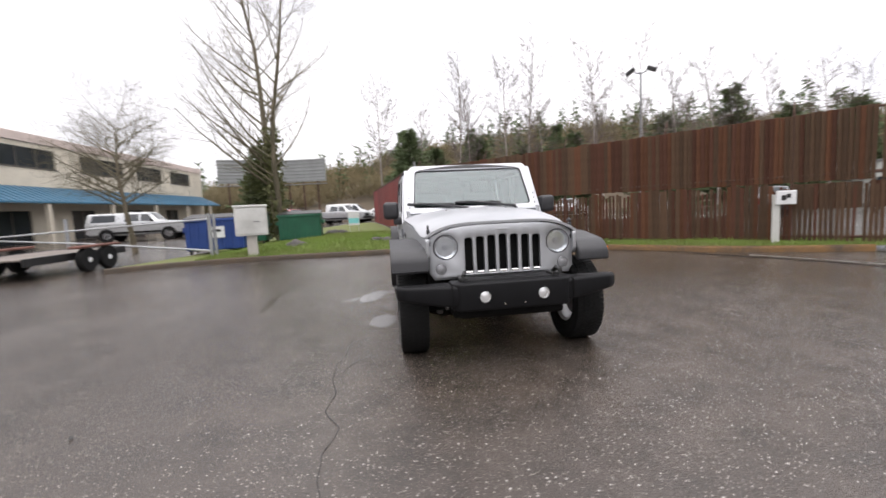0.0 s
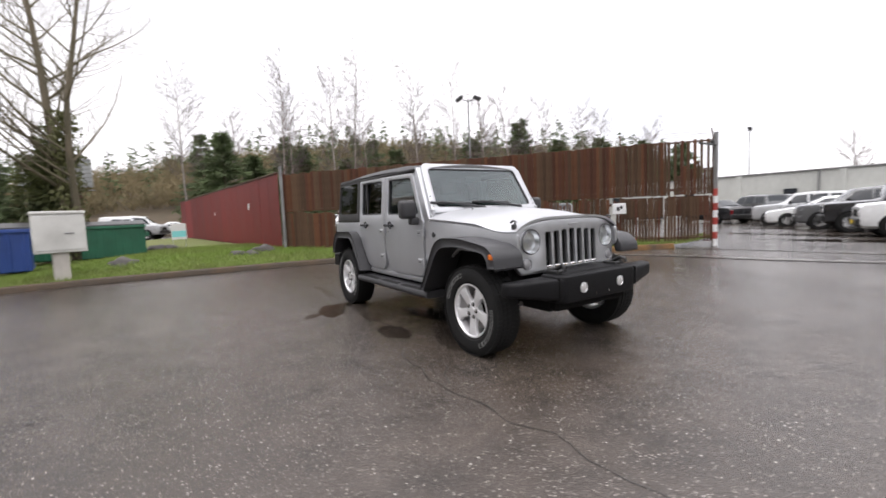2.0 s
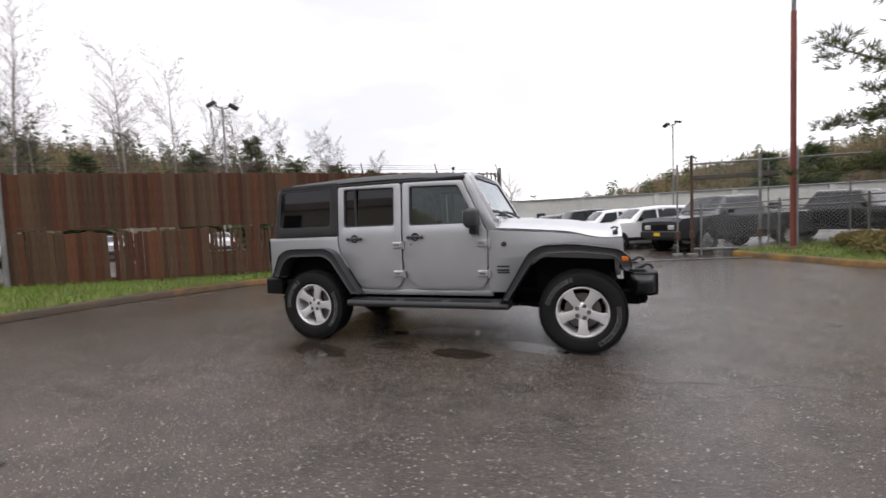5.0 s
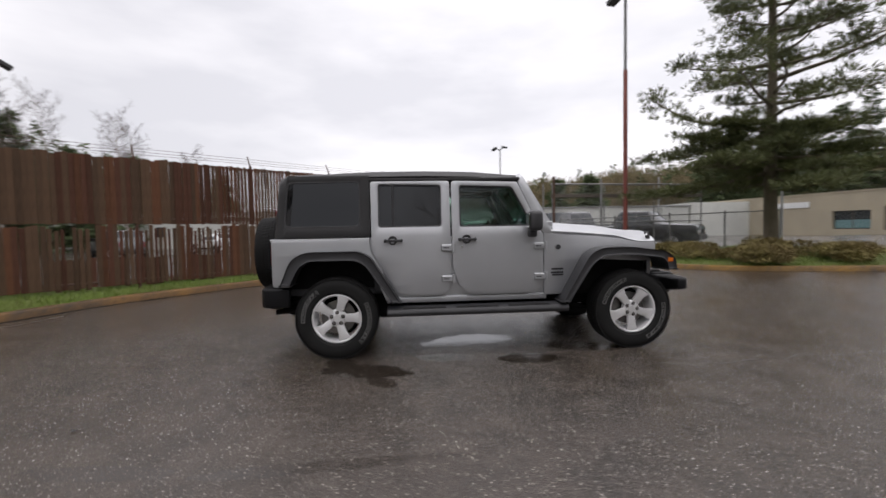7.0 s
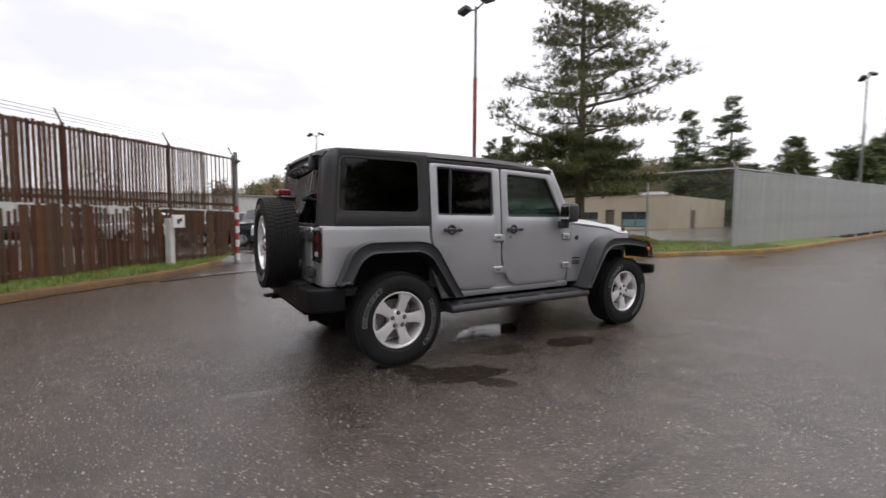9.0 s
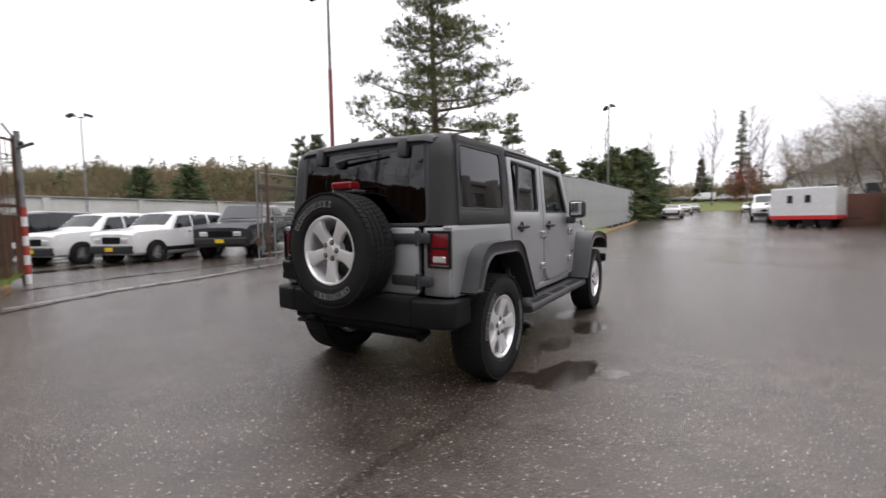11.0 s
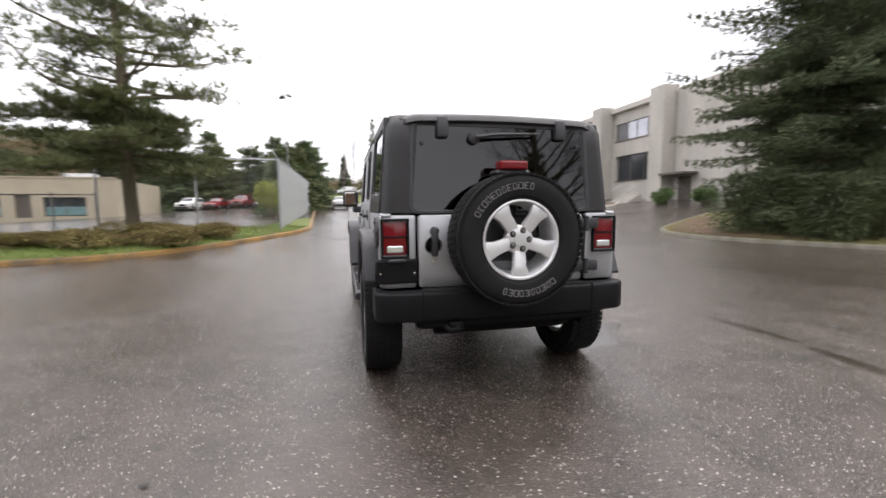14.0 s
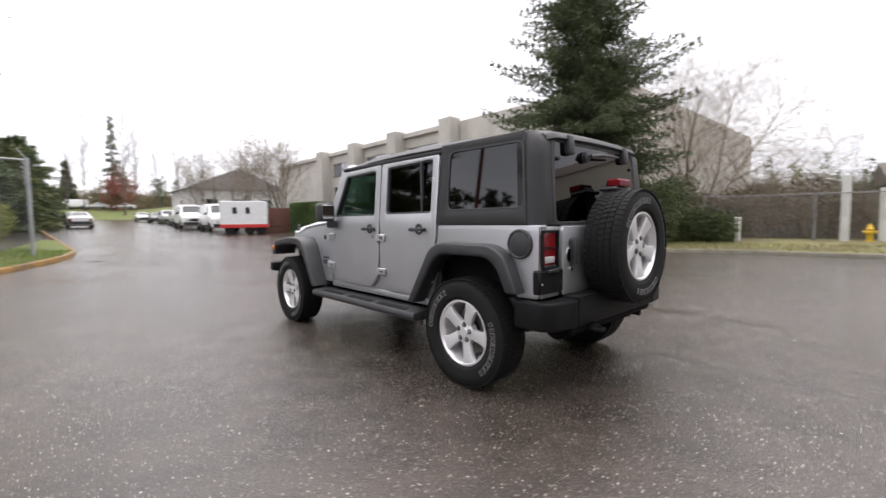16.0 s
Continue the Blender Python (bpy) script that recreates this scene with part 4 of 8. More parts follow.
def grow(rng, p, d, length, r, level, out, bend, kids, shrink, spread, lift, low=0.25, slim=0.55):
    n = 4 if level else 7
    pts = [p]
    for i in range(n):
        d = (d + Vector((rng.gauss(0, bend), rng.gauss(0, bend), rng.gauss(0, bend) + lift))).normalized()
        q = p + d * (length / n)
        rp, rq = r * (1 - 0.8 * i / n), r * (1 - 0.8 * (i + 1) / n)
        out[min(level, len(out) - 1)].append((p, q, max(rp, 0.003), max(rq, 0.0025)))
        p = q
        pts.append(p)
    if level >= len(kids):
        return
    for k in range(kids[level]):
        t = low + (1 - low) * (k + rng.random()) / kids[level]
        i = min(int(t * n), n - 1)
        at = pts[i].lerp(pts[i + 1], t * n - i)
        axis = (pts[i + 1] - pts[i]).normalized()
        side = axis.cross(Vector((rng.gauss(0, 1), rng.gauss(0, 1), rng.gauss(0, 1)))).normalized()
        nd = (axis * math.cos(spread) + side * math.sin(spread)).normalized()
        grow(rng, at, nd, length * shrink * (1.1 - 0.55 * t) * rng.uniform(0.7, 1.2), r * (1 - 0.75 * t) * slim, level + 1,
             out, bend * 1.25, kids, shrink, spread, lift, 0.15, slim)


def bare_tree(x, y, z, height, r, kids, label, seed, shrink=0.5, spread=0.75, bend=0.06, lift=0.03, twig="twig", bark="bark", lean=(0, 0), group="", low=0.25, stems=1, thin=0.0, slim=0.55, fan=0.25):
    rng = random.Random(seed)
    root = empty("tree", pose(x, y, z), label, "tree", group)
    out = [[], [], []]
    for s in range(stems):
        d = Vector((lean[0] + (rng.uniform(-fan, fan) if stems > 1 else 0), lean[1] + (rng.uniform(-fan, fan) if stems > 1 else 0), 1)).normalized()
        grow(rng, Vector((0.06 * s, 0, -0.1)), d, height, r * (1 if s == 0 else 0.7), 0, out, bend, kids, shrink, spread, lift, low, slim)
    vs, fs = tubes_mesh(out[0], 8)
    link_mesh("trunk", vs, fs, M[bark], root, smooth=True)
    vs, fs = tubes_mesh(out[1], 4, thin)
    v2, f2 = tubes_mesh(out[2], 3, thin)
    k = len(vs)
    link_mesh("crown", vs + v2, fs + [tuple(i + k for i in f) for f in f2], M[twig], root, smooth=True)
    return root


def sprays(rng, centres, dirs, count, size, spread, droop=0.0, width=0.22):
    """Small pointed needle tufts round given points: arrays of vertices and triangles."""
    n = len(centres)
    c = np.repeat(np.asarray(centres), count, 0)
    d = np.repeat(np.asarray(dirs), count, 0)
    v = rng.normal(0, 1, (n * count, 3))
    v /= np.linalg.norm(v, axis=1)[:, None]
    d = d + v * spread
    d[:, 2] -= droop
    d /= np.linalg.norm(d, axis=1)[:, None]
    s = size * rng.uniform(0.5, 1.25, (n * count, 1))
    side = np.cross(d, rng.normal(0, 1, (n * count, 3)))
    side /= np.linalg.norm(side, axis=1)[:, None]
    base = c + v * size * 0.25
    pts = np.stack([base - side * s * width * 0.5, base + side * s * width * 0.5, base + d * s + side * s * width * 0.2, base + d * s - side * s * width * 0.2], 1).reshape(-1, 3)
    idx = np.arange(n * count) * 4
    quads = np.stack([idx, idx + 1, idx + 2, idx + 3], 1)
    return pts, quads


def mesh_np(name, pts, quads, material, parent=None):
    me = bpy.data.meshes.new(name)
    me.vertices.add(len(pts))
    me.vertices.foreach_set("co", np.asarray(pts, dtype=np.float32).ravel())
    me.loops.add(quads.size)
    me.loops.foreach_set("vertex_index", quads.astype(np.int32).ravel())
    me.polygons.add(len(quads))
    me.polygons.foreach_set("loop_start", np.arange(0, quads.size, quads.shape[1], dtype=np.int32))
    me.materials.append(material)
    me.update(calc_edges=True)
    ob = new(name, me)
    ob.parent = parent
    return ob


def conifer(x, y, z, height, radius, label, seed, whorls=26, per=7, tuft=7, size=0.34, base=0.06, droop=0.25, material="spruce", sub=9, shape=1.0, ragged=0.25, group="", lean=0.0, width=0.22, tuck=1.0, hang=0.0):
    """A fir or spruce: trunk, whorls of drooping limbs, side sprays with needle tufts."""
    r = random.Random(seed)
    rng = np.random.default_rng(seed)
    root = empty("conifer", pose(x, y, z), label, "tree", group)
    part("trunk", tube([(0, 0, -0.1), (0.02 * height * lean, 0, height * 0.5), (0.05 * height * lean, 0, height)], [height * 0.02 + 0.03, height * 0.012 + 0.02, 0.015], 8), M["bark"], root, smooth=60)
    segs, cs, ds = [], [], []
    for w in range(whorls):
        t = base + (1 - base) * (w + r.uniform(-0.3, 0.3)) / whorls
        t = max(base, t)
        z0 = t * height
        reach = radius * ((1 - t) ** shape + 0.03) * min(1.0, tuck + 2.0 * t)
        a0 = r.uniform(0, 6.28)
        for k in range(per):
            a = a0 + 6.28 * k / per + r.uniform(-0.25, 0.25)
            ln = reach * (1 + r.uniform(-ragged, ragged * 0.8))
            rise = 0.25 - droop * (1 - t) * 1.6 + r.uniform(-0.16, 0.16) * (1 + 1.6 * ragged)
            p = Vector((0.05 * height * lean * t, 0, z0 + r.uniform(-0.9, 0.9) * height / whorls))
            d = Vector((math.cos(a), math.sin(a), rise)).normalized()
            m = max(3, int(sub * ln / radius) + 2)
            for i in range(m):
                d2 = (d + Vector((0, 0, -droop * 0.5 * i / m + hang * (1.6 * i / m - 0.8)))).normalized()
                q = p + d2 * (ln / m)
                segs.append((p, q, 0.012 + 0.02 * ln * (1 - i / m) * 0.4, 0.008 + 0.02 * ln * (1 - (i + 1) / m) * 0.4))
                # side sprays, longest in the middle of the limb
                for sgn in (-1, 1):
                    s = ln * 0.32 * (1 - i / m) + 0.08
                    side = Vector((-d2.y, d2.x, 0)).normalized() * sgn
                    nn = max(1, int(s / (size * 0.55)))
                    for j in range(nn):
                        c = q + (side * 0.8 + d2 * 0.5).normalized() * s * (j + 0.5) / nn
                        c.z -= 0.12 * droop * s * (j + 1) / nn + hang * r.uniform(-0.25, 1.0)
                        cs.append(tuple(c))
                        ds.append(tuple((side * 0.6 + d2).normalized()))
                cs.append(tuple(q))
                ds.append(tuple(d2))
                p = q
    vs, fs = tubes_mesh(segs, 3)
    tagged(link_mesh("limbwork", vs, fs, M["bark"], root), kind="stuff")
    pts, quads = sprays(rng, cs, ds, tuft, size, 0.6, droop * 0.4, width)
    mesh_np("crown", pts, quads, M[material], root)
    return root


def pine(x, y, z, height, label, seed, material="needle"):
    """An open, irregular pine: bent limbs that carry flat clumps of tufts."""
    r = random.Random(seed)
    rng = np.random.default_rng(seed)
    root = empty("pine_tree", pose(x, y, z), label, "tree")
    line = [(0, 0, -0.15), (0.06, 0.02, height * 0.25), (0.0, 0.05, height * 0.5), (0.1, 0.0, height * 0.75), (0.05, 0.05, height)]
    part("trunk", tube([tuple(p) for p in smooth_line(line, 0.6)], [0.21 - 0.18 * i / 20 for i in range(len(smooth_line(line, 0.6)))], 10), M["bark"], root, smooth=60)
    segs, cs, ds = [], [], []
    limbs = 62
    for i in range(limbs):
        t = 0.21 + 0.79 * ((i + r.random()) / limbs) ** 1.15
        a = i * 2.4 + r.uniform(-0.6, 0.6)
        skirt = t < 0.38
        reach = ((3.5 - 2.4 * t) * (1 + 0.25 * math.cos(a)) if skirt else 2.5 * (1.10 - t) / 0.60 + 0.45) * r.uniform(0.5, 1.12)
        p = Vector((0.03, 0.03, t * height))
        d = Vector((math.cos(a), math.sin(a), r.uniform(-0.05, 0.22) - (0.24 if skirt else 0))).normalized()
        m = 7
        for j in range(m):
            d = (d + Vector((r.gauss(0, 0.15), r.gauss(0, 0.15), r.gauss(0.03, 0.07)))).normalized()
            q = p + d * (reach / m)
            segs.append((p, q, 0.05 * (1 - j / m) * reach / 2.5 + 0.012, 0.05 * (1 - (j + 1) / m) * reach / 2.5 + 0.008))
            if j >= (2 if skirt else 4) or (j == 3 and r.random() < 0.4):
                # flat pads of needles on short side twigs
                for s in range(5 if skirt else 2):
                    off = Vector((r.gauss(0, 0.34), r.gauss(0, 0.34), r.gauss(0.08, 0.08)))
                    c = q + off
                    segs.append((q, c, 0.012, 0.006))
                    w = r.uniform(0.17, 0.30)
                    for u in range(17):
                        e = Vector((r.gauss(0, w), r.gauss(0, w), r.gauss(0.0, 0.055)))
                        cs.append(tuple(c + e))
                        ds.append(tuple((e * 2.0 + Vector((0, 0, 0.5))).normalized()))
            p = q
    vs, fs = tubes_mesh(segs, 4)
    tagged(link_mesh("limbwork", vs, fs, M["bark"], root), kind="stuff")
    pts, quads = sprays(rng, cs, ds, 10, 0.135, 0.7, 0.0, 0.17)
    mesh_np("crown", pts, quads, M[material], root)
    return root


def leaf_mass(name, x, y, z, sx, sy, sz, label, seed, count=9000, size=0.08, material="hedge", category="shrub", turn=0.0, boxy=0.0, stems=30, kind="", width=0.6, lumps=9):
    """A shrub: stems and many small leaves in an uneven, lumpy volume."""
    rng = np.random.default_rng(seed)
    r = random.Random(seed)
    root = empty(name, pose(x, y, z, 0, 0, turn), label, category, kind=kind)
    if boxy:
        u = rng.uniform(-1, 1, (count, 3))
        f = rng.integers(0, 3, count)
        push = rng.uniform(0.86, 1.0, count) * np.sign(rng.uniform(-1, 1, count))
        u[np.arange(count), f] = push
        u = np.sign(u) * np.abs(u) ** 0.9
        c = u * (sx, sy, sz / 2)
        c += 0.06 * np.sin(c[:, [1, 2, 0]] * 3.1 + seed)
        c[:, 2] += sz / 2
        d = u / np.linalg.norm(u, axis=1)[:, None]
    else:
        lump = [(r.uniform(-0.6, 0.6) * sx, r.uniform(-0.6, 0.6) * sy, r.uniform(0.25, 0.72) * sz, r.uniform(0.28, 0.5)) for _ in range(lumps)]
        cs, ds = [], []
        for lx, ly, lz, k in lump:
            v = rng.normal(0, 1, (count // lumps, 3))
            v /= np.linalg.norm(v, axis=1)[:, None]
            rad = rng.uniform(0.55, 1.05, (len(v), 1)) * k
            p = np.array((lx, ly, lz)) + v * rad * np.array((sx, sy, sz * 0.8))
            p[:, 2] = np.maximum(p[:, 2], 0.02)
            cs.append(p)
            ds.append(v)
        c, d = np.concatenate(cs), np.concatenate(ds)
    if boxy:
        part("inner_growth", box(-sx * 0.86, sx * 0.86, -sy * 0.86, sy * 0.86, 0.0, sz * 0.93, 0.12), M[material], root)
    segs = []
    for i in range(stems):
        k = r.randrange(len(c))
        q = Vector(c[k]) * 0.92
        segs.append((Vector((q.x * 0.35, q.y * 0.35, 0)), q, 0.02, 0.006))
    vs, fs = tubes_mesh(segs, 3)
    tagged(link_mesh("stemwork", vs, fs, M["bark"], root), kind="stuff")
    pts, quads = sprays(rng, c, d, 1, size, 0.9, 0.0, width)
    mesh_np("leaves", pts, quads, M[material], root)
    return root


def wands(name, x, y, z, sx, sy, height, label, seed, count=220, r0=0.012, material="twig", category="shrub", kids=(4,), fan=0.5):
    """Bare shrub of many upright wands."""
    rng = random.Random(seed)
    root = empty(name, pose(x, y, z), label, category)
    out = [[], [], []]
    for i in range(count):
        p = Vector((rng.uniform(-sx, sx), rng.uniform(-sy, sy), 0))
        d = Vector((p.x / sx * fan + rng.gauss(0, 0.25), p.y / sy * fan + rng.gauss(0, 0.25), 1)).normalized()
        grow(rng, p, d, height * rng.uniform(0.55, 1.1), r0, 0, out, 0.07, kids, 0.45, 0.5, 0.02, 0.3)
    vs, fs = tubes_mesh(out[0] + out[1] + out[2], 3)
    tagged(link_mesh("wandwork", vs, fs, M[material], root), kind="stuff")
    return root


# the big bare tree and the small one by the verge
big = bare_tree(-5.3, 12.6, 0.15, 11.5, 0.16, (26, 15, 5), "tall bare deciduous tree with ivy on its trunk", 3, shrink=0.40, spread=0.95, bend=0.07, lift=0.16, low=0.20, slim=0.42, stems=2, fan=0.07, twig="twig_dark")
rng = np.random.default_rng(8)
ivy_c = np.stack([rng.normal(0, 0.16, 2600), rng.normal(0, 0.16, 2600), rng.uniform(0.3, 4.6, 2600)], 1)
pts, quads = sprays(rng, ivy_c, np.tile((0, 0, -1.0), (2600, 1)), 1, 0.11, 1.0, 0, 0.7)
mesh_np("ivy", pts, quads, M["ivy"], big)
bare_tree(-11.4, 13.8, 0.1, 5.4, 0.12, (30, 14, 6), "small spreading bare tree by the parking row", 11, shrink=0.62, spread=1.02, bend=0.07, lift=0.05, low=0.34, twig="twig_dark")
leaf_mass("ivy_shrub", -6.3, 13.6, 0.15, 0.8, 0.8, 4.2, "tall dark evergreen shrub behind the dumpsters", 15, 9000, 0.12, "needle")

# island pine, big spruce, junipers
pine(7.25, -10.3, 0.25, 10.6, "tall open pine with dark flat clumps of needles", 31)
conifer(-14.2, -6.1, 0.35, 14.0, 4.3, "large blue-green spruce with drooping layered limbs", 41, whorls=60, per=5, tuft=8, size=0.105, base=0.08, droop=0.16, sub=13, shape=0.66, ragged=0.55, width=0.26, tuck=0.45, hang=0.24)
for i, (bx, by, sx, sy, sz) in enumerate(((-13.2, -6.9, 1.7, 1.5, 2.6), (-13.3, -5.0, 1.5, 1.6, 1.9), (-14.9, -3.6, 1.7, 1.6, 2.8), (-16.0, -1.9, 1.2, 1.2, 1.5), (-15.0, -8.2, 1.4, 1.2, 1.6))):
    leaf_mass("juniper", bx, by, gz(bx, by) + 0.12, sx, sy, sz, "spreading dark green juniper bush below the spruce", 50 + i, 36000, 0.11, "juniper", width=0.30, lumps=26)
for i, (bx, by, sx, sy, sz) in enumerate(((6.0, -8.6, 1.2, 0.8, 0.46), (7.6, -8.0, 1.3, 0.8, 0.5), (9.1, -8.2, 1.0, 0.8, 0.38), (5.4, -10.6, 1.2, 1.1, 0.45), (7.2, -10.0, 1.5, 1.0, 0.6))):
    leaf_mass("low_shrub", bx, by, 0.25, sx, sy, sz, "low olive and brown ground-cover shrub on the island", 60 + i, 7000, 0.07, "shrub", width=0.4)
# brown shrubs behind the wire fence, bare tree above them
for i, (bx, by, h) in enumerate(((-21.0, -2.5, 2.6), (-21.6, 0.6, 2.5), (-22.6, 4.0, 2.4), (-20.4, -5.2, 2.8), (-23.8, -0.8, 3.4), (-24.6, 3.0, 3.2))):
    wands("brown_shrub", bx, by, 0.3, 2.0, 2.0, h, "dense leafless brown shrub behind the wire fence", 70 + i, 260, 0.011, "twig")
    leaf_mass("bramble", bx, by, 0.2, 2.1, 2.1, h * 0.85, "tangled brown and green brambles", 75 + i, 16000, 0.12, ("bramble", "bramble", "hedge", "bramble", "bramble", "juniper")[i], width=0.4, lumps=16)
bare_tree(-23.0, -4.2, 0.4, 8.0, 0.09, (20, 11, 6), "many-stemmed pale bare tree above the brown shrubs", 77, shrink=0.60, spread=0.85, bend=0.09, lift=0.0, fan=0.6, twig="twig_pale", bark="twig", low=0.15, stems=5, slim=0.42)
bare_tree(-26.0, -1.2, 0.4, 5.2, 0.07, (14, 8, 4), "pale bare tree above the brown shrubs", 78, shrink=0.6, spread=0.9, fan=0.6, low=0.15, stems=3, twig="twig_pale", bark="twig", slim=0.42)
for i, (bx, by) in enumerate(((-30, 3.2), (-31.5, 5.2), (-33, 8), (-36, 5))):
    conifer(bx, by, 0.2, 4.2 + (i % 2), 1.8, "small dark green fir beyond the shrubs", 80 + i, whorls=14, per=6, tuft=5, size=0.4, material="farfir", sub=5)

# clipped hedge before the concrete building, trees along the street
leaf_mass("hedge", -13.4, -27.0, 0.42, 3.3, 1.0, 2.2, "clipped green hedge by the driveway", 90, 34000, 0.10, "hedge", "hedge", turn=6, boxy=1.0)
for i, (bx, by, h, st) in enumerate(((-10.6, -30.5, 6.2, 3), (-12.6, -35.0, 6.8, 3), (-10.8, -40.0, 6.6, 3), (-12.2, -46.0, 7.0, 3), (-11.2, -53.0, 7.0, 3), (-12.5, -62.0, 7.5, 3))):
    bare_tree(bx, by, gz(bx, by), h, 0.10, (13, 8, 3), "spreading bare street tree", 100 + i, shrink=0.58, spread=0.75, bend=0.08, low=0.3, stems=st, thin=0.007, slim=0.48, group="street trees")
for i, (bx, by) in enumerate(((-21.0, -17.5), (-20.6, -14.0), (-20.8, -21.0), (-20.4, -33.0), (-20.5, -41.0))):
    leaf_mass("round_shrub", bx, by, gz(bx, by), 0.9, 0.9, 1.1, "rounded green shrub against the concrete building", 110 + i, 3500, 0.1, "hedge")
leaf_mass("red_shrub", -8.6, -121, 4.4, 4.4, 4.4, 10.5, "rust-red leafy shrub by the street", 120, 5000, 0.24, "redbush")
leaf_mass("red_shrub", -14.5, -72, 1.4, 3.6, 3.6, 4.0, "rust-red leafy shrub by the street", 121, 4000, 0.28, "redbush")
leaf_mass("olive_shrub", 6.2, -31.0, gz(6.2, -31.0), 1.7, 1.4, 3.0, "yellow-green leafy shrub behind the slatted fence", 125, 9000, 0.11, "olive", width=0.45)
# evergreens behind the slatted fence
for i, (bx, by, h, rr) in enumerate(((5.6, -41, 6.2, 1.9), (6.2, -37.5, 5.2, 1.7), (7.0, -46, 7.0, 1.7), (9.0, -62, 8.2, 2.5), (5.2, -47, 7.4, 2.0), (13.5, -63, 8.6, 2.6), (18, -62, 8.8, 2.7), (4.8, -53, 8.0, 2.2), (22.5, -61, 8.0, 2.6))):
    conifer(bx, by, gz(bx, by), h, rr * 1.35, "dense green evergreen behind the slatted fence", 130 + i, whorls=17, per=9, tuft=6, ragged=0.5, size=0.42, base=0.02, material="farfir" if i % 3 else "needle", sub=5, shape=0.6, group="evergreens by the street")
# single firs near and far
FIRS = [(1.4, 33.8, 7.9, 2.0), (4.1, 36.2, 6.6, 2.0), (8.6, 37.0, 7.4, 1.9), (-14.5, 44.0, 8.5, 2.4), (33.0, 33.5, 11.5, 2.6), (26.5, 34.0, 9.0, 3.0), (37.5, 31.5, 9.0, 2.4), (42.0, 29.0, 9.0, 2.6), (46.0, 26.0, 8.5, 3.0), (51.0, 24.0, 8.0, 3.0),
        (19.0, 38.0, 8.2, 2.3), (14.0, 40.0, 7.0, 2.4), (24.0, 55.0, 12.0, 3.0), (12.0, 58.0, 12.0, 3.2), (2.0, 60.0, 12.5, 3.0)]
for i, (bx, by, h, rr) in enumerate(FIRS):
    conifer(bx, by, 0.2, h, rr * 1.2, "dark green fir behind the fences", 150 + i, whorls=20, per=8, tuft=5, size=0.42, base=0.04, material="farfir", sub=5, shape=0.85, ragged=0.45, droop=0.2, group="firs behind the fences")
DARKFIRS = [(56, -44.5, 14.5, 3.2), (56, -48.1, 15.5, 3.6), (59, -50.5, 16.0, 3.4), (56, -57.5, 16.2, 3.2), (57, -66.5, 19.5, 3.8), (56, -70.2, 21.0, 3.8), (53, -73.5, 22.5, 4.0), (52, -24, 7.5, 2.4), (26, -63, 18, 3.6), (31, -61, 17, 3.4), (20, -67, 12, 3.0), (62, -23, 8, 2.4), (11, -68, 12, 3.0)]
for i, (bx, by, h, rr) in enumerate(DARKFIRS):
    conifer(bx, by, 0.6, h, rr * 1.25, "dark fir beyond the lots", 180 + i, whorls=18, per=8, tuft=5, size=0.5, base=0.06, material="farfir", sub=5, shape=0.75, ragged=0.5, droop=0.2, group="firs beyond the lots")
conifer(-8.2, -124, 4.4, 22, 2.7, "tall slender fir at the end of the street", 195, whorls=24, per=5, tuft=3, size=0.55, material="farfir", sub=6, shape=1.2, ragged=0.45)
conifer(0.2, -127, 4.4, 11.5, 2.2, "slender fir at the end of the street", 196, whorls=20, per=7, tuft=5, size=0.55, material="farfir", sub=6, shape=1.2, ragged=0.45)
# tall bare alders behind the fences
prng = random.Random(77)
ALDERS = [(12.5, 34.4, 15.2), (17.8, 31.3, 13.6), (24.0, 34.2, 15.0), (5.5, 33.3, 13.0), (10.1, 32.1, 12.6), (-1.0, 37.0, 12.2), (30.1, 31.6, 13.2), (38.3, 33.4, 13.6), (35.1, 25.5, 10.8), (23.3, 28.0, 11.0),
          (7.8, 36.5, 11.0), (15.0, 37.0, 10.0), (20.6, 35.0, 11.5), (27.2, 33.5, 9.8), (33.4, 33.0, 11.4), (2.5, 39.0, 10.5), (43.0, 30.0, 11.5), (47.0, 26.0, 10.0)]
for i, (bx, by, h) in enumerate(ALDERS):
    bare_tree(bx, by, 0.3, h * 1.03, 0.10, (44, 12, 5), "tall slim bare alder with pale bark behind the fences", 200 + i, shrink=0.30, spread=0.80, bend=0.04, lift=0.05, twig="twig_far", bark="alder", low=0.32, thin=0.0068, slim=0.36, group="bare alders", lean=(prng.uniform(-0.04, 0.04), 0))
for i in range(12):
    bx, by = -26 + i * 4.6 + prng.uniform(-1.5, 1.5), -118 + prng.uniform(-12, 8)
    bare_tree(bx, by, 2.2, prng.uniform(16, 23), 0.2, (30, 8), "tall bare tree beyond the street", 230 + i, shrink=0.24, spread=0.6, bend=0.02, lift=0.05, twig="twig_far", bark="twig_far", low=0.3, thin=0.024, group="bare trees beyond the street")
bare_tree(57, 9, -0.7, 8.5, 0.16, (22, 9, 4), "round bare tree beyond the long building", 245, shrink=0.55, spread=0.8, twig="twig_far", bark="twig_far", low=0.3)


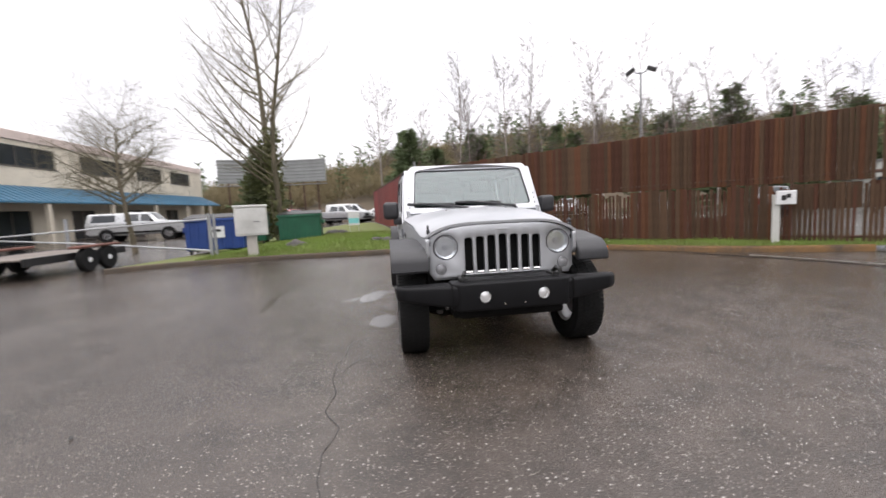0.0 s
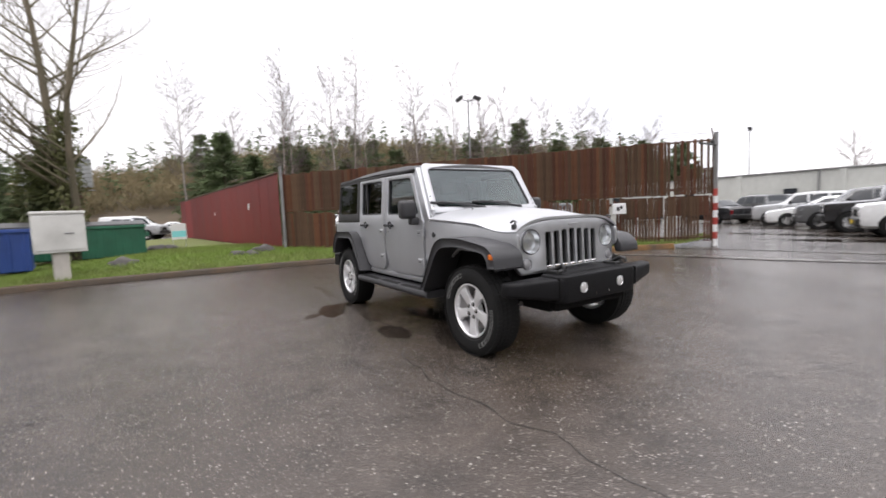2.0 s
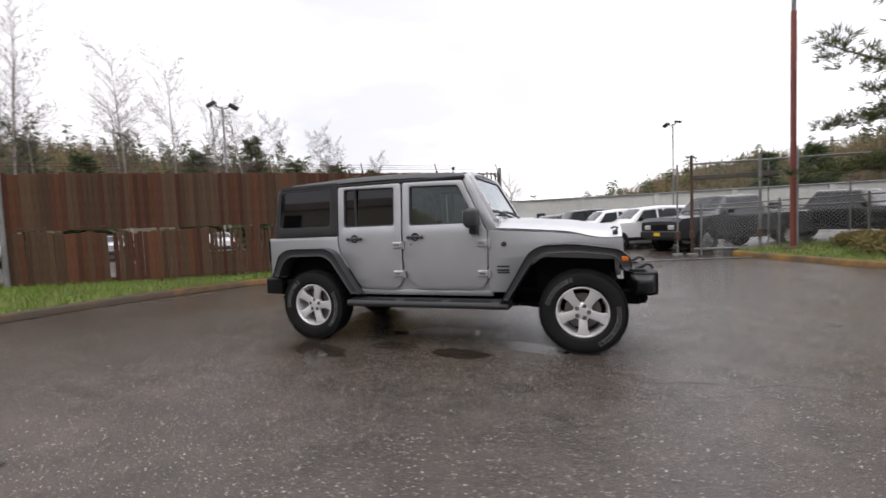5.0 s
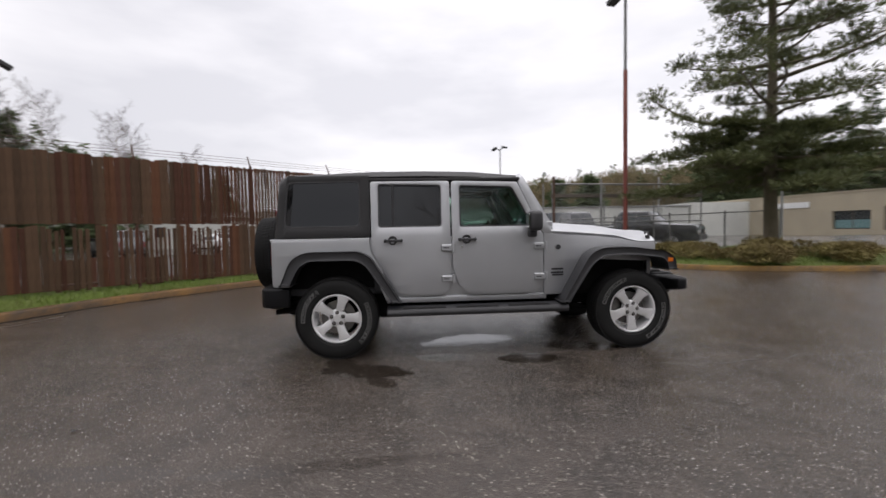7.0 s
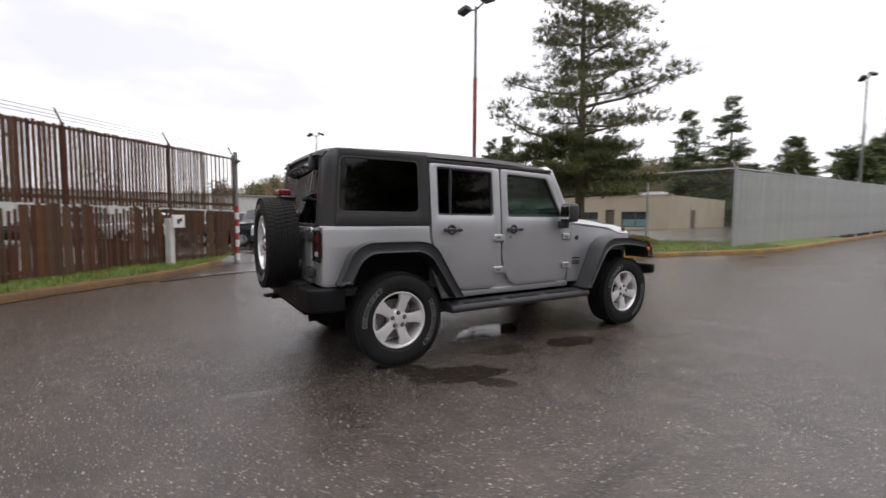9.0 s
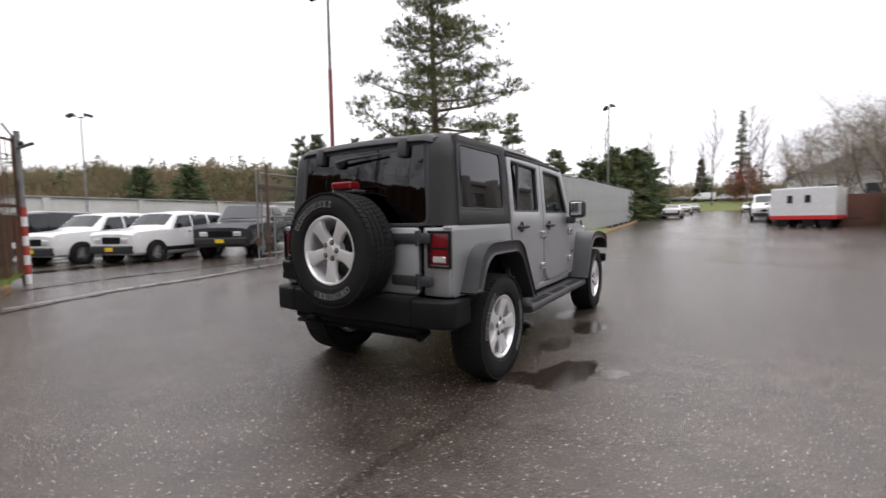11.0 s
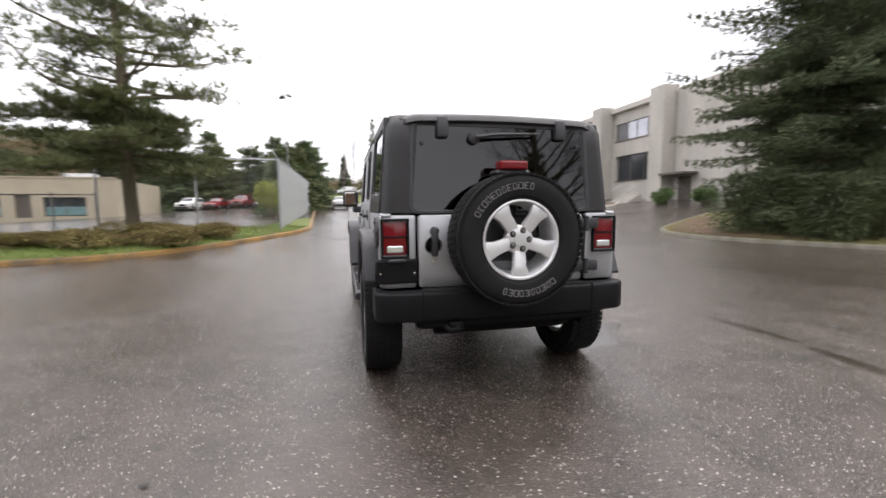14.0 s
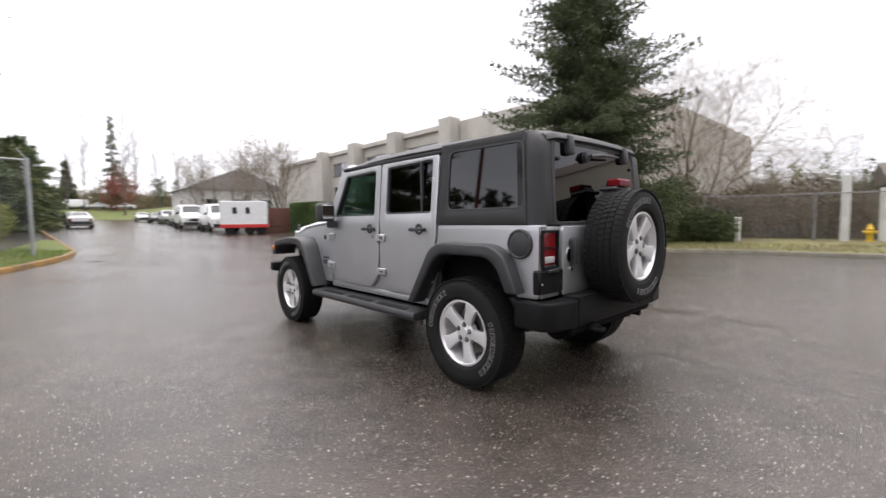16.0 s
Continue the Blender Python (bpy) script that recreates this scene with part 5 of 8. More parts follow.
# ---- wooded hills at a distance ----
def ridge(name, a0, a1, dist, depth, high, label, seed, n=60):
    """A low hill as a bent sheet between two headings (degrees)."""
    rows = []
    for j in range(9):
        row = []
        f = j / 8
        for i in range(n + 1):
            a = radians(a0 + (a1 - a0) * i / n)
            edge = min(1, i / 6, (n - i) / 6)
            d = dist + depth * f
            h = high(i / n) * math.sin(f * math.pi * 0.5) * (0.25 + 0.75 * edge) + 0.8 * noise.noise((i * 0.3, f * 3, seed)) * f
            row.append((d * math.cos(a), d * math.sin(a), h - 0.6))
        rows.append(row)
    return tagged(part(name, grid_loft(rows), M["hill"], smooth=180), label, "hill", kind="structure"), rows


def woods(rows, count, seed, label, size=(1.2, 3.2), material="brush", tuft=64, leaf=0.5, pointed=False):
    """Brushwood or firs over a hill: clumps of fine twigs or boughs with gaps, one object."""
    rng = np.random.default_rng(seed)
    r = random.Random(seed)
    flat = [p for row in rows[2:] for p in row]
    cs, ds = [], []
    for i in range(count):
        p = r.choice(flat)
        s = r.uniform(*size)
        c = np.array(p) + (r.uniform(-3, 3), r.uniform(-3, 3), 0)
        v = rng.normal(0, 1, (tuft, 3))
        v /= np.linalg.norm(v, axis=1)[:, None]
        v[:, 2] = np.abs(v[:, 2])
        if pointed:
            h = rng.uniform(0, 1, (tuft, 1)) ** 1.3
            v[:, 2] = 0
            cs.append(c + v * (1 - h) * s * 0.55 * rng.uniform(0.5, 1.1, (tuft, 1)) + np.array((0, 0, s * 2.4)) * h)
            ds.append(v * 0.9 + np.array((0, 0, -0.1)))
        else:
            cs.append(c + v * rng.uniform(0.3, 1.0, (tuft, 1)) * np.array((s * 0.7, s * 0.7, s * 1.3)))
            ds.append(v * 0.5 + np.array((0, 0, 0.9)))
    pts, quads = sprays(rng, np.concatenate(cs), np.concatenate(ds), 1, leaf, 0.5, 0.0, 0.4 if pointed else 0.2)
    return tagged(mesh_np("far_woods", pts, quads, M[material]), label, "woods", kind="stuff")


def heights(*stops):
    """A hill's height by heading, smooth between stops (share of its span, metres)."""
    def at(t):
        for (t0, h0), (t1, h1) in zip(stops, stops[1:]):
            if t <= t1:
                return h0 + (h1 - h0) * sstep(t0, t1, t)
        return stops[-1][1]
    return at


rows_n = ridge("hill_north", 22, 122, 58, 62, heights((0, 2), (0.05, 7), (0.11, 12.5), (0.25, 15.5), (0.42, 18.5), (0.62, 15.5), (0.72, 11), (0.82, 7), (1, 5)), "low wooded hill behind the yard", 1)[1]
woods(rows_n, 2000, 1, "brown leafless brushwood on the hill", (1.6, 3.8), tuft=100, leaf=0.7)
woods(rows_n, 140, 2, "dark green evergreens scattered on the hill", (1.8, 3.8), "farfir", 130, 0.75, True)
rows_e = ridge("hill_east", -75, 14, 92, 50, heights((0, 15), (0.2, 15), (0.5, 14.5), (0.62, 13.0), (0.72, 10), (0.80, 5), (0.88, 1), (1, 1)), "long brown wooded ridge beyond the lots", 2)[1]
woods(rows_e, 1500, 3, "brown leafless woods on the ridge", (2.4, 4.8), tuft=110, leaf=0.9)
woods(rows_e, 60, 4, "dark evergreens on the ridge", (2.0, 3.6), "farfir", 130, 0.9, True)
rows_s = ridge("hill_south", -128, -62, 118, 50, heights((0, 9), (0.5, 8.5), (1, 10)), "brown wooded slope at the end of the street", 3)[1]
woods(rows_s, 700, 5, "brown leafless woods at the end of the street", (2.0, 4.2), tuft=100, leaf=0.9)
woods(rows_s, 90, 6, "dark evergreens at the end of the street", (2.0, 4.0), "farfir", 130, 0.9, True)
rows_w = ridge("hill_west", 122, 238, 75, 40, heights((0, 5), (0.5, 7), (1, 7)), "wooded slope behind the shrubs", 4)[1]
woods(rows_w, 600, 7, "brown leafless woods behind the shrubs", (1.4, 3.0), leaf=0.55)
woods(rows_w, 120, 8, "dark evergreens behind the shrubs", (1.6, 3.4), "farfir", 110, 0.7, True)


# ---- buildings ----
def wall_windows(root, axis_pos, spans, z0, z1, face, frame_mat="darkroof", depth=0.18, mull=3, pane="winglass"):
    """Windows set into a wall that runs along y at x = axis_pos and faces +x (face=1) or -x (face=-1)."""
    for a, b in spans:
        xi = axis_pos - face * depth
        w = part("window", box(min(xi, xi + face * 0.03), max(xi, xi + face * 0.03), a, b, z0, z1), M[pane], root, "dark window glass")
        for k in range(mull + 1):
            y = a + (b - a) * k / mull
            part("mullion", box(xi + face * 0.02 - 0.03, xi + face * 0.02 + 0.03, y - 0.035, y + 0.035, z0, z1), M[frame_mat], w)
        part("sill", box(min(xi, axis_pos + face * 0.05), max(xi, axis_pos + face * 0.05), a - 0.05, b + 0.05, z0 - 0.1, z0), M[frame_mat], w)


def holed_wall(root, x0, x1, y0, y1, z0, z1, openings, material):
    """A wall along y with openings (ya, yb, za, zb) that go through it."""
    holes = [[(a, c), (b, c), (b, d), (a, d)] for a, b, c, d in openings]
    return part("wall", prism([(y0, z0), (y1, z0), (y1, z1), (y0, z1)], "x", x0, x1, holes=holes), M[material], root)


# concrete office building along the street
office = empty("office_building", pose(0, 0, 0), "two-storey pale concrete office building with projecting piers", "building")
FX = -23.4
bays = [(-30.35, -25.0), (-38.0, -32.75), (-45.7, -40.6)]
ops = []
for a, b in bays:
    ops += [(a, b, 6.85, 8.35), (a + 0.1, b - 0.1, 3.3, 5.5)]
holed_wall(office, FX - 0.35, FX, -63.0, -22.9, 0.6, 9.3, ops, "concrete")
wall_windows(office, FX, bays, 6.85, 8.35, 1, mull=4, pane="skyglass")
wall_windows(office, FX, [(a + 0.1, b - 0.1) for a, b in bays], 3.3, 5.5, 1, mull=3, depth=0.3)
for i, y in enumerate((-23.7, -31.5, -39.2, -47.0)):
    part("pier", box(FX, FX + 1.3, y - 0.75, y + 0.75, 0.6, 9.95, 0.03), M["concrete"], office, "projecting concrete pier")
part("parapet", box(FX - 0.5, FX + 0.35, -63.0, -22.9, 9.3, 9.75, 0.03), M["concrete"], office)
part("blank_wing", box(FX - 30, FX + 0.2, -22.9, -8.6, 0.2, 9.7, 0.05), M["concrete"], office, "blank concrete wall of panels")
for y in (-10.5, -14.6, -18.7):
    part("panel_joint", box(FX + 0.19, FX + 0.215, y - 0.04, y + 0.04, 0.3, 9.7), M["greywall"], office)
part("block", box(FX - 14, FX - 0.6, -63.0, -22.9, 0.5, 9.2), M["concrete"], office)
part("roof", box(FX - 14, FX - 0.4, -63.0, -22.9, 9.2, 9.3), M["darkroof"], office)
for k in range(6):
    part("step", box(FX + 1.3 + 0.3 * k, FX + 1.62 + 0.3 * k, -27.4, -25.0, 0.9, 2.0 - 0.17 * k), M["concrete"], office, "concrete entrance step")
for s in (-27.4, -25.0):
    part("stair_rail", tube([(FX + 1.3, s, 2.9), (FX + 3.1, s, 1.95), (FX + 3.1, s, 0.9)], 0.025, 6), M["galv"], office)

part("canopy", box(FX + 0.2, FX + 1.5, -23.0, -20.6, 3.3, 3.46, 0.02), M["darkroof"], office, "flat dark canopy over a side door")
part("side_door", box(FX + 0.19, FX + 0.24, -22.4, -21.2, 1.3, 3.2), M["darkroof"], office)
for dz in (0.0, 0.45):
    part("stair_rail", tube([(FX + 1.5, -21.6, 3.0 - dz), (FX + 1.6, -19.8, 1.95 - dz), (FX + 1.6, -19.7, 1.2)], 0.025, 6), M["black"], office)
# low brown wall beside the hedge, pale house behind the street trees
tagged(part("brown_wall", box(-11.2, -7.9, -28.6, -28.4, 0.3, 2.3, 0.02), M["brownwall"]), "brown board wall beside the hedge", "wall", kind="structure")
house = empty("pale_house", pose(-19, -74, gz(-12, -70)), "pale gabled building behind the street trees", "building")
part("wall", box(-7, 7, -6, 6, -0.5, 5.0), M["greywall"], house)
part("roof", prism([(-7.6, 4.9), (7.6, 4.9), (0, 8.2)], "y", -6.5, 6.5), M["galv_dull"], house)
for x in (-4, 0, 4):
    part("window", box(x - 0.8, x + 0.8, 6.0, 6.04, 2, 3.4), M["winglass"], house)

# cream building with a blue metal roof
cream = empty("cream_building", pose(0, 0, 0), "two-storey cream building with a blue metal awning roof", "building")
CX = -26.2
upper = [(21.5, 32.0), (34.7, 40.8), (42.9, 48.0), (49.9, 55.0)]
lower = [(y, y + 3.0) for y in (19.0, 26.0, 33.0, 40.5, 48.0)]
ops = [(a, b, 5.55, 6.95) for a, b in upper] + [(a, b, 0.05, 2.4) for a, b in lower]
holed_wall(cream, CX - 0.3, CX, 12.0, 58.5, -0.1, 7.3, ops, "cream")
wall_windows(cream, CX, upper, 5.55, 6.95, 1, mull=6)
wall_windows(cream, CX, lower, 0.05, 2.4, 1, mull=2)
part("parapet", box(CX - 0.4, CX + 0.12, 12, 58.5, 7.3, 7.95, 0.03), M["pinkish"], cream)
part("block", box(CX - 12, CX - 0.6, 12, 58.5, -0.1, 7.3), M["cream"], cream)
awn = part("awning", prism([(CX, 4.15), (CX + 2.4, 2.95), (CX + 2.4, 2.82), (CX, 4.0)], "y", 12, 58), M["blueroof"], cream, "blue standing-seam metal awning")
for i in range(76):
    y = 12.3 + i * 0.6
    part("seam", prism([(CX, 4.20), (CX + 2.4, 3.00), (CX + 2.4, 2.94), (CX, 4.14)], "y", y - 0.02, y + 0.02), M["blueroof"], awn)
for y in (14, 20.5, 27.5, 34.5, 41.5, 48.5, 55):
    part("column", box(CX + 2.05, CX + 2.3, y - 0.15, y + 0.15, 0, 2.9), M["cream"], cream)
part("red_door", box(CX - 0.12, CX - 0.05, 22.8, 25.6, 0.05, 2.3), M["stripe_red"], cream, "dark red doors")

# long low building beyond the lot
longb = empty("long_building", pose(0, 0, 0), "long low grey-white industrial building", "building")
part("wall", box(40, 52, -30, 38, -1.0, 3.3), M["greywall"], longb)
part("roof_edge", box(39.85, 52.1, -30.2, 38.2, 3.3, 3.42, 0.03), M["galv_dull"], longb)
part("south_wall", box(40, 52, -55, -30.2, -1.0, 3.7), M["greywall"], longb, "plain pale grey end of the building")
part("downpipe", tube([(39.8, 7.6, -1.0), (39.8, 7.6, 3.3)], 0.08, 8), M["galv_dull"], longb)
for y in (-24, -17, -10, -4, 3, 9, 17, 25):
    part("window", box(39.93, 39.99, y, y + 0.9, 1.0, 2.0), M["winglass"], longb)
for y in (-27, -20.5, -13.5, -7.2, -0.6, 6.2, 13.2, 21, 29):
    part("pilaster", box(39.85, 40.0, y - 0.2, y + 0.2, -1.0, 3.3), M["greywall"], longb)
part("door", box(39.92, 39.99, -11.9, -10.9, -0.9, 1.4), M["rust_dark"], longb)
# tan shop beyond the upper lot
shop = empty("shop_building", pose(20.8, -39.8, 0.5) @ Matrix.Rotation(radians(8), 4, "Z"), "low tan shop building beyond the upper lot", "building")
SHOP_OPS = [(2.2, 5.2, 0.1, 1.75), (8.0, 11.0, 0.1, 1.75), (21.0, 24.0, 0.1, 1.75), (6.0, 7.1, 0.0, 2.0)]
part("wall", prism([(0, -0.6), (30, -0.6), (30, 3.4), (0, 3.4)], "y", -0.4, 0, holes=[[(a, c), (b, c), (b, d), (a, d)] for a, b, c, d in SHOP_OPS]), M["tanwall"], shop)
for a, b, c, d in SHOP_OPS[:3]:
    w = part("shop_window", box(a, b, -0.32, -0.28, c, d), M["winglass"], shop)
    # Flat teal panel, painted in for a reflection on the shop glass.
    part("blind", box(a + 0.1, b - 0.1, -0.26, -0.24, c + 0.1, (c + d) / 2), M["shop_panel"], w, "dull teal reflection painted in the shop window")
    part("mullion", box((a + b) / 2 - 0.04, (a + b) / 2 + 0.04, -0.27, -0.2, c, d), M["darkroof"], w)
part("door", box(6.0, 7.1, -0.3, -0.24, 0.0, 2.0), M["darkroof"], shop)
part("end_wall", box(0, 0.35, -16, -0.41, -0.6, 3.4), M["tanwall"], shop)
part("end_door", box(-0.03, -0.003, -6.5, -5.3, -0.3, 2.0), M["darkroof"], shop)
part("roof", box(0.35, 30, -16, -0.41, 3.0, 3.2), M["darkroof"], shop)
part("coping", box(-0.08, 30.1, -0.45, 0.06, 3.4, 3.52), M["tanwall"], shop)
part("sign_board", box(13.0, 17.0, 0.01, 0.08, 2.2, 2.75), M["white"], shop, "white shop sign board")
part("roof_unit", box(3.2, 5.6, -7, -5, 3.2, 4.15), M["white"], shop)
# billboards
for bx, by, turn, sgn in ((-19.5, 55.5, 20, -1), (-12.2, 57.0, -10, 1)):
    bb = empty("billboard", pose(bx, by, 0, 0, 0, turn), "large weathered billboard seen from behind", "billboard")
    part("panel", box(-3.2, 3.2, -0.1, 0.1, 5.6, 8.7), M["billboard"], bb)
    for k in range(7):
        part("stringer", box(-3.2, 3.2, -0.2, -0.1, 5.7 + k * 0.46, 5.78 + k * 0.46), M["galv_dull"], bb)
    part("catwalk", box(-3.4, 3.4, -0.9, -0.1, 5.2, 5.3), M["galv_dull"], bb)
    for x in (-2, 0, 2):
        part("leg", tube([(x, 0, 0), (x, 0, 5.7)], 0.12, 8), M["rust_dark"], bb)


# ---- lamp poles ----
def lamp_pole(x, y, h, label, heads, material="galv_dull", r=0.07, paint_to=0.0):
    root = empty("street_lamp", pose(x, y, gz(x, y)), label, "lamp pole")
    part("pole", tube([(0, 0, -0.1), (0, 0, h)], [r, r * 0.7], 10), M[material], root, smooth=50)
    if paint_to:
        part("painted_base", tube([(0, 0, 0.0), (0, 0, paint_to)], [r + 0.008, r * 0.93 + 0.006], 10), M["polered"], root, "rust-red painted lower pole", smooth=50)
        part("footing", tube([(0, 0, -0.2), (0, 0, 0.2), (0, 0, 0.26)], [0.3, 0.28, 0.2], 12), M["rust_dark"], root, "weathered round footing", smooth=40)
    part("base_plate", box(-0.16, 0.16, -0.16, 0.16, -0.02, 0.05, 0.01), M["galv_dull"], root)
    for dx, dy, tilt in heads:
        part("arm", tube([(0, 0, h - 0.12), (dx * 0.6, dy * 0.6, h)], 0.03, 6), M["black"], root)
        bm = box(-0.24, 0.24, -0.17, 0.17, -0.08, 0.10, 0.03)
        bm.transform(Matrix.Translation((dx, dy, h + 0.05)) @ Matrix.Rotation(math.atan2(dy, dx), 4, "Z") @ Matrix.Rotation(radians(tilt), 4, "Y"))
        part("lamp_head", bm, M["black"], root)
    return root


lamp_pole(13.0, 16.8, 8.0, "tall yard lamp with two dark floodlights", ((0.45, -0.3, 25), (-0.42, 0.3, 35)))
lamp_pole(34.2, -7.75, 8.6, "lot lamp with two dark floodlights", ((0.5, 0.4, 25), (-0.4, -0.3, 15)))
lamp_pole(5.45, -35.0, 9.9, "street lamp with paired floodlights above the fence", ((-0.35, 0.35, 30), (0.3, -0.3, 30)))
lamp_pole(9.45, -6.8, 9.2, "tall lamp pole, rust-red over most of its height", ((0.6, 0.1, 8), (-0.6, -0.1, 8)), paint_to=6.6, r=0.068)
lamp_pole(44, 14, 8.0, "distant yard lamp with twin floodlights", ((0.6, 0.2, 10), (-0.6, -0.2, 10)))
for px, py, h in ((9.75, -7.0, 3.0), (18.5, -13.5, 4.0)):
    tagged(part("post", tube([(px, py, 0), (px, py, h)], 0.04, 8), M["galv"], smooth=50), "plain round galvanised steel post", "post")

# ---- along the verge ----
sign = empty("sign_post", pose(7.62, 3.12, 0.14, 0, 0, -38), "white timber post with a square white box sign", "sign")
part("post", box(-0.07, 0.07, -0.07, 0.07, -0.25, 1.08, 0.012), M["offwhite"], sign)
part("sign_box", box(-0.02, 0.34, -0.13, -0.07, 0.86, 1.16, 0.012), M["white"], sign)
part("mark", box(0.08, 0.16, -0.135, -0.131, 0.95, 1.06), M["black"], sign)
part("mark", box(0.17, 0.24, -0.135, -0.131, 1.0, 1.09), M["black"], sign)

cab = empty("utility_cabinet", pose(-5.0, 8.0, 0.13, 0, 0, 12), "pale grey utility cabinet on a short concrete post", "cabinet")
part("post", box(-0.14, 0.14, -0.14, 0.14, -0.2, 0.62, 0.015), M["concrete"], cab)
part("body", box(-0.42, 0.46, -0.2, 0.2, 0.60, 1.46, 0.015), M["offwhite"], cab)
part("lid", box(-0.44, 0.48, -0.23, 0.22, 1.44, 1.50, 0.012), M["offwhite"], cab)
part("door", box(-0.38, 0.42, -0.215, -0.2, 0.66, 1.40, 0.006), M["offwhite"], cab)
part("handle", box(0.10, 0.26, -0.23, -0.215, 1.0, 1.03, 0.004), M["galv_dull"], cab)


def dumpster(x, y, z, w, d, h, turn, mm, label, lab=False):
    root = empty("dumpster", pose(x, y, z, 0, 0, turn), label, "dumpster")
    part("body", prism([(-d / 2, 0.12), (d / 2, 0.12), (d / 2, h), (-d / 2, h * 0.9)], "x", -w / 2, w / 2, 0.02), M[mm], root)
    for k in range(7):
        xx = -w / 2 + w * (k + 0.5) / 7
        part("rib", box(xx - 0.03, xx + 0.03, -d / 2 - 0.035, -d / 2, 0.15, h * 0.85, 0.008), M[mm], root)
    part("rim", box(-w / 2 - 0.04, w / 2 + 0.04, -d / 2 - 0.05, -d / 2 + 0.02, h * 0.86, h * 0.93, 0.01), M[mm], root)
    part("lid", prism([(-d / 2, h * 0.93), (d / 2, h * 1.03), (d / 2, h * 1.06), (-d / 2, h * 0.96)], "x", -w / 2 - 0.03, w / 2 + 0.03, 0.01), M["black"], root, "black plastic lid")
    for xx in (-w / 2 + 0.1, w / 2 - 0.1):
        part("caster", lathe([(-0.03, 0.075), (0.03, 0.075)], "x", 12, (xx, -d / 2 + 0.15, 0.06)), M["black"], root)
        part("caster", lathe([(-0.03, 0.075), (0.03, 0.075)], "x", 12, (xx, d / 2 - 0.15, 0.06)), M["black"], root)
    for sx in (-1, 1):
        part("sleeve", box(sx * (w / 2 + 0.06) - 0.05, sx * (w / 2 + 0.06) + 0.05, -0.4, 0.4, h * 0.6, h * 0.72, 0.01), M[mm], root)
    if lab:
        n = part("notice", box(-0.1, 0.32, -d / 2 - 0.05, -d / 2 - 0.04, h * 0.42, h * 0.72), M["white"], root, "white notice with dark marks")
        for k in range(2):
            part("mark", box(-0.04 + 0.1 * k, 0.05 + 0.16 * k, -d / 2 - 0.055, -d / 2 - 0.052, h * 0.56 + 0.02 * k, h * 0.64), M["black"], n)
    return root


dumpster(-6.75, 10.2, 0.12, 1.75, 1.1, 1.25, 8, "bluesteel", "blue steel dumpster with a white notice", True)
dumpster(-4.35, 12.2, 0.2, 1.55, 1.1, 1.15, 4, "greensteel", "green ribbed steel dumpster beside the tree")
dumpster(-6.3, 12.4, 0.2, 1.2, 1.0, 1.15, 2, "greensteel", "green ribbed steel dumpster behind the trunk")


def rock(x, y, z, s, seed, label="dark rounded boulder on the grass"):
    bm = bmesh.new()
    bmesh.ops.create_icosphere(bm, subdivisions=3, radius=1)
    for v in bm.verts:
        k = 1 + 0.35 * noise.noise(v.co * 1.4 + Vector((seed, 0, 0))) + 0.12 * noise.noise(v.co * 4 + Vector((0, seed, 0)))
        v.co = Vector((v.co.x * s * 1.2 * k, v.co.y * s * k, max(-0.3, v.co.z) * s * 0.75 * k))
    bm.transform(Matrix.Translation((x, y, z + s * 0.1)))
    return tagged(part("boulder", bm, M["rock"], smooth=180), label, "rock")


rock(-4.0, 9.2, 0.15, 0.34, 1)
rock(-1.35, 9.0, 0.25, 0.22, 2)
rock(-0.6, 9.15, 0.28, 0.28, 3)
rock(-1.0, 8.85, 0.22, 0.2, 4)
rock(-3.3, 13.2, 0.3, 0.3, 5, "dark bag of rubbish beside the dumpster")
rock(-2.9, 13.4, 0.3, 0.26, 6, "dark bag of rubbish beside the dumpster")
ws = empty("yard_sign", pose(-2.55, 15.5, 0.3, 0, 0, 6), "small white and teal yard sign on the lawn", "sign")
part("board", box(-0.26, 0.26, -0.015, 0.015, 0.32, 0.95, 0.004), M["white"], ws)
part("band", box(-0.24, 0.24, -0.02, -0.016, 0.42, 0.66), M["teal"], ws)
for x in (-0.22, 0.22):
    part("stake", tube([(x, 0, -0.1), (x, 0, 0.5)], 0.012, 5), M["galv"], ws)
for i, (bx, by, tw) in enumerate(((-3.6, 8.3, 0.3), (0.6, 7.55, 1.0), (-0.9, 7.75, 0.4))):
    b = box(bx - 0.10, bx + 0.10, by - 0.035, by + 0.035, 0.0, 0.012)
    tagged(part("litter", b, M["white"]), "scrap of white litter by the kerb", "litter")
hyd = empty("fire_hydrant", pose(-19.0, 2.55, 0.24), "yellow fire hydrant on the grass", "hydrant")
part("barrel", lathe([(0, 0.13), (0.04, 0.13), (0.05, 0.09), (0.42, 0.095), (0.44, 0.125), (0.48, 0.125), (0.50, 0.10), (0.56, 0.085), (0.62, 0.05), (0.64, 0.025), (0.69, 0.025), (0.69, 0.0)], "z", 18), M["yellow"], hyd, smooth=40)
part("nozzle", lathe([(-0.19, 0.05), (-0.16, 0.06), (0.16, 0.06), (0.19, 0.05)], "y", 12, (0, 0, 0.36)), M["yellow"], hyd, smooth=40)
part("nozzle", lathe([(0.0, 0.07), (0.17, 0.075), (0.2, 0.05)], "x", 12, (0, 0, 0.33)), M["yellow"], hyd, smooth=40)
mk = empty("utility_marker", pose(-16.3, -0.9, 0.2), "short white utility marker post", "post")
part("body", box(-0.11, 0.11, -0.09, 0.09, -0.05, 0.95, 0.02), M["offwhite"], mk)
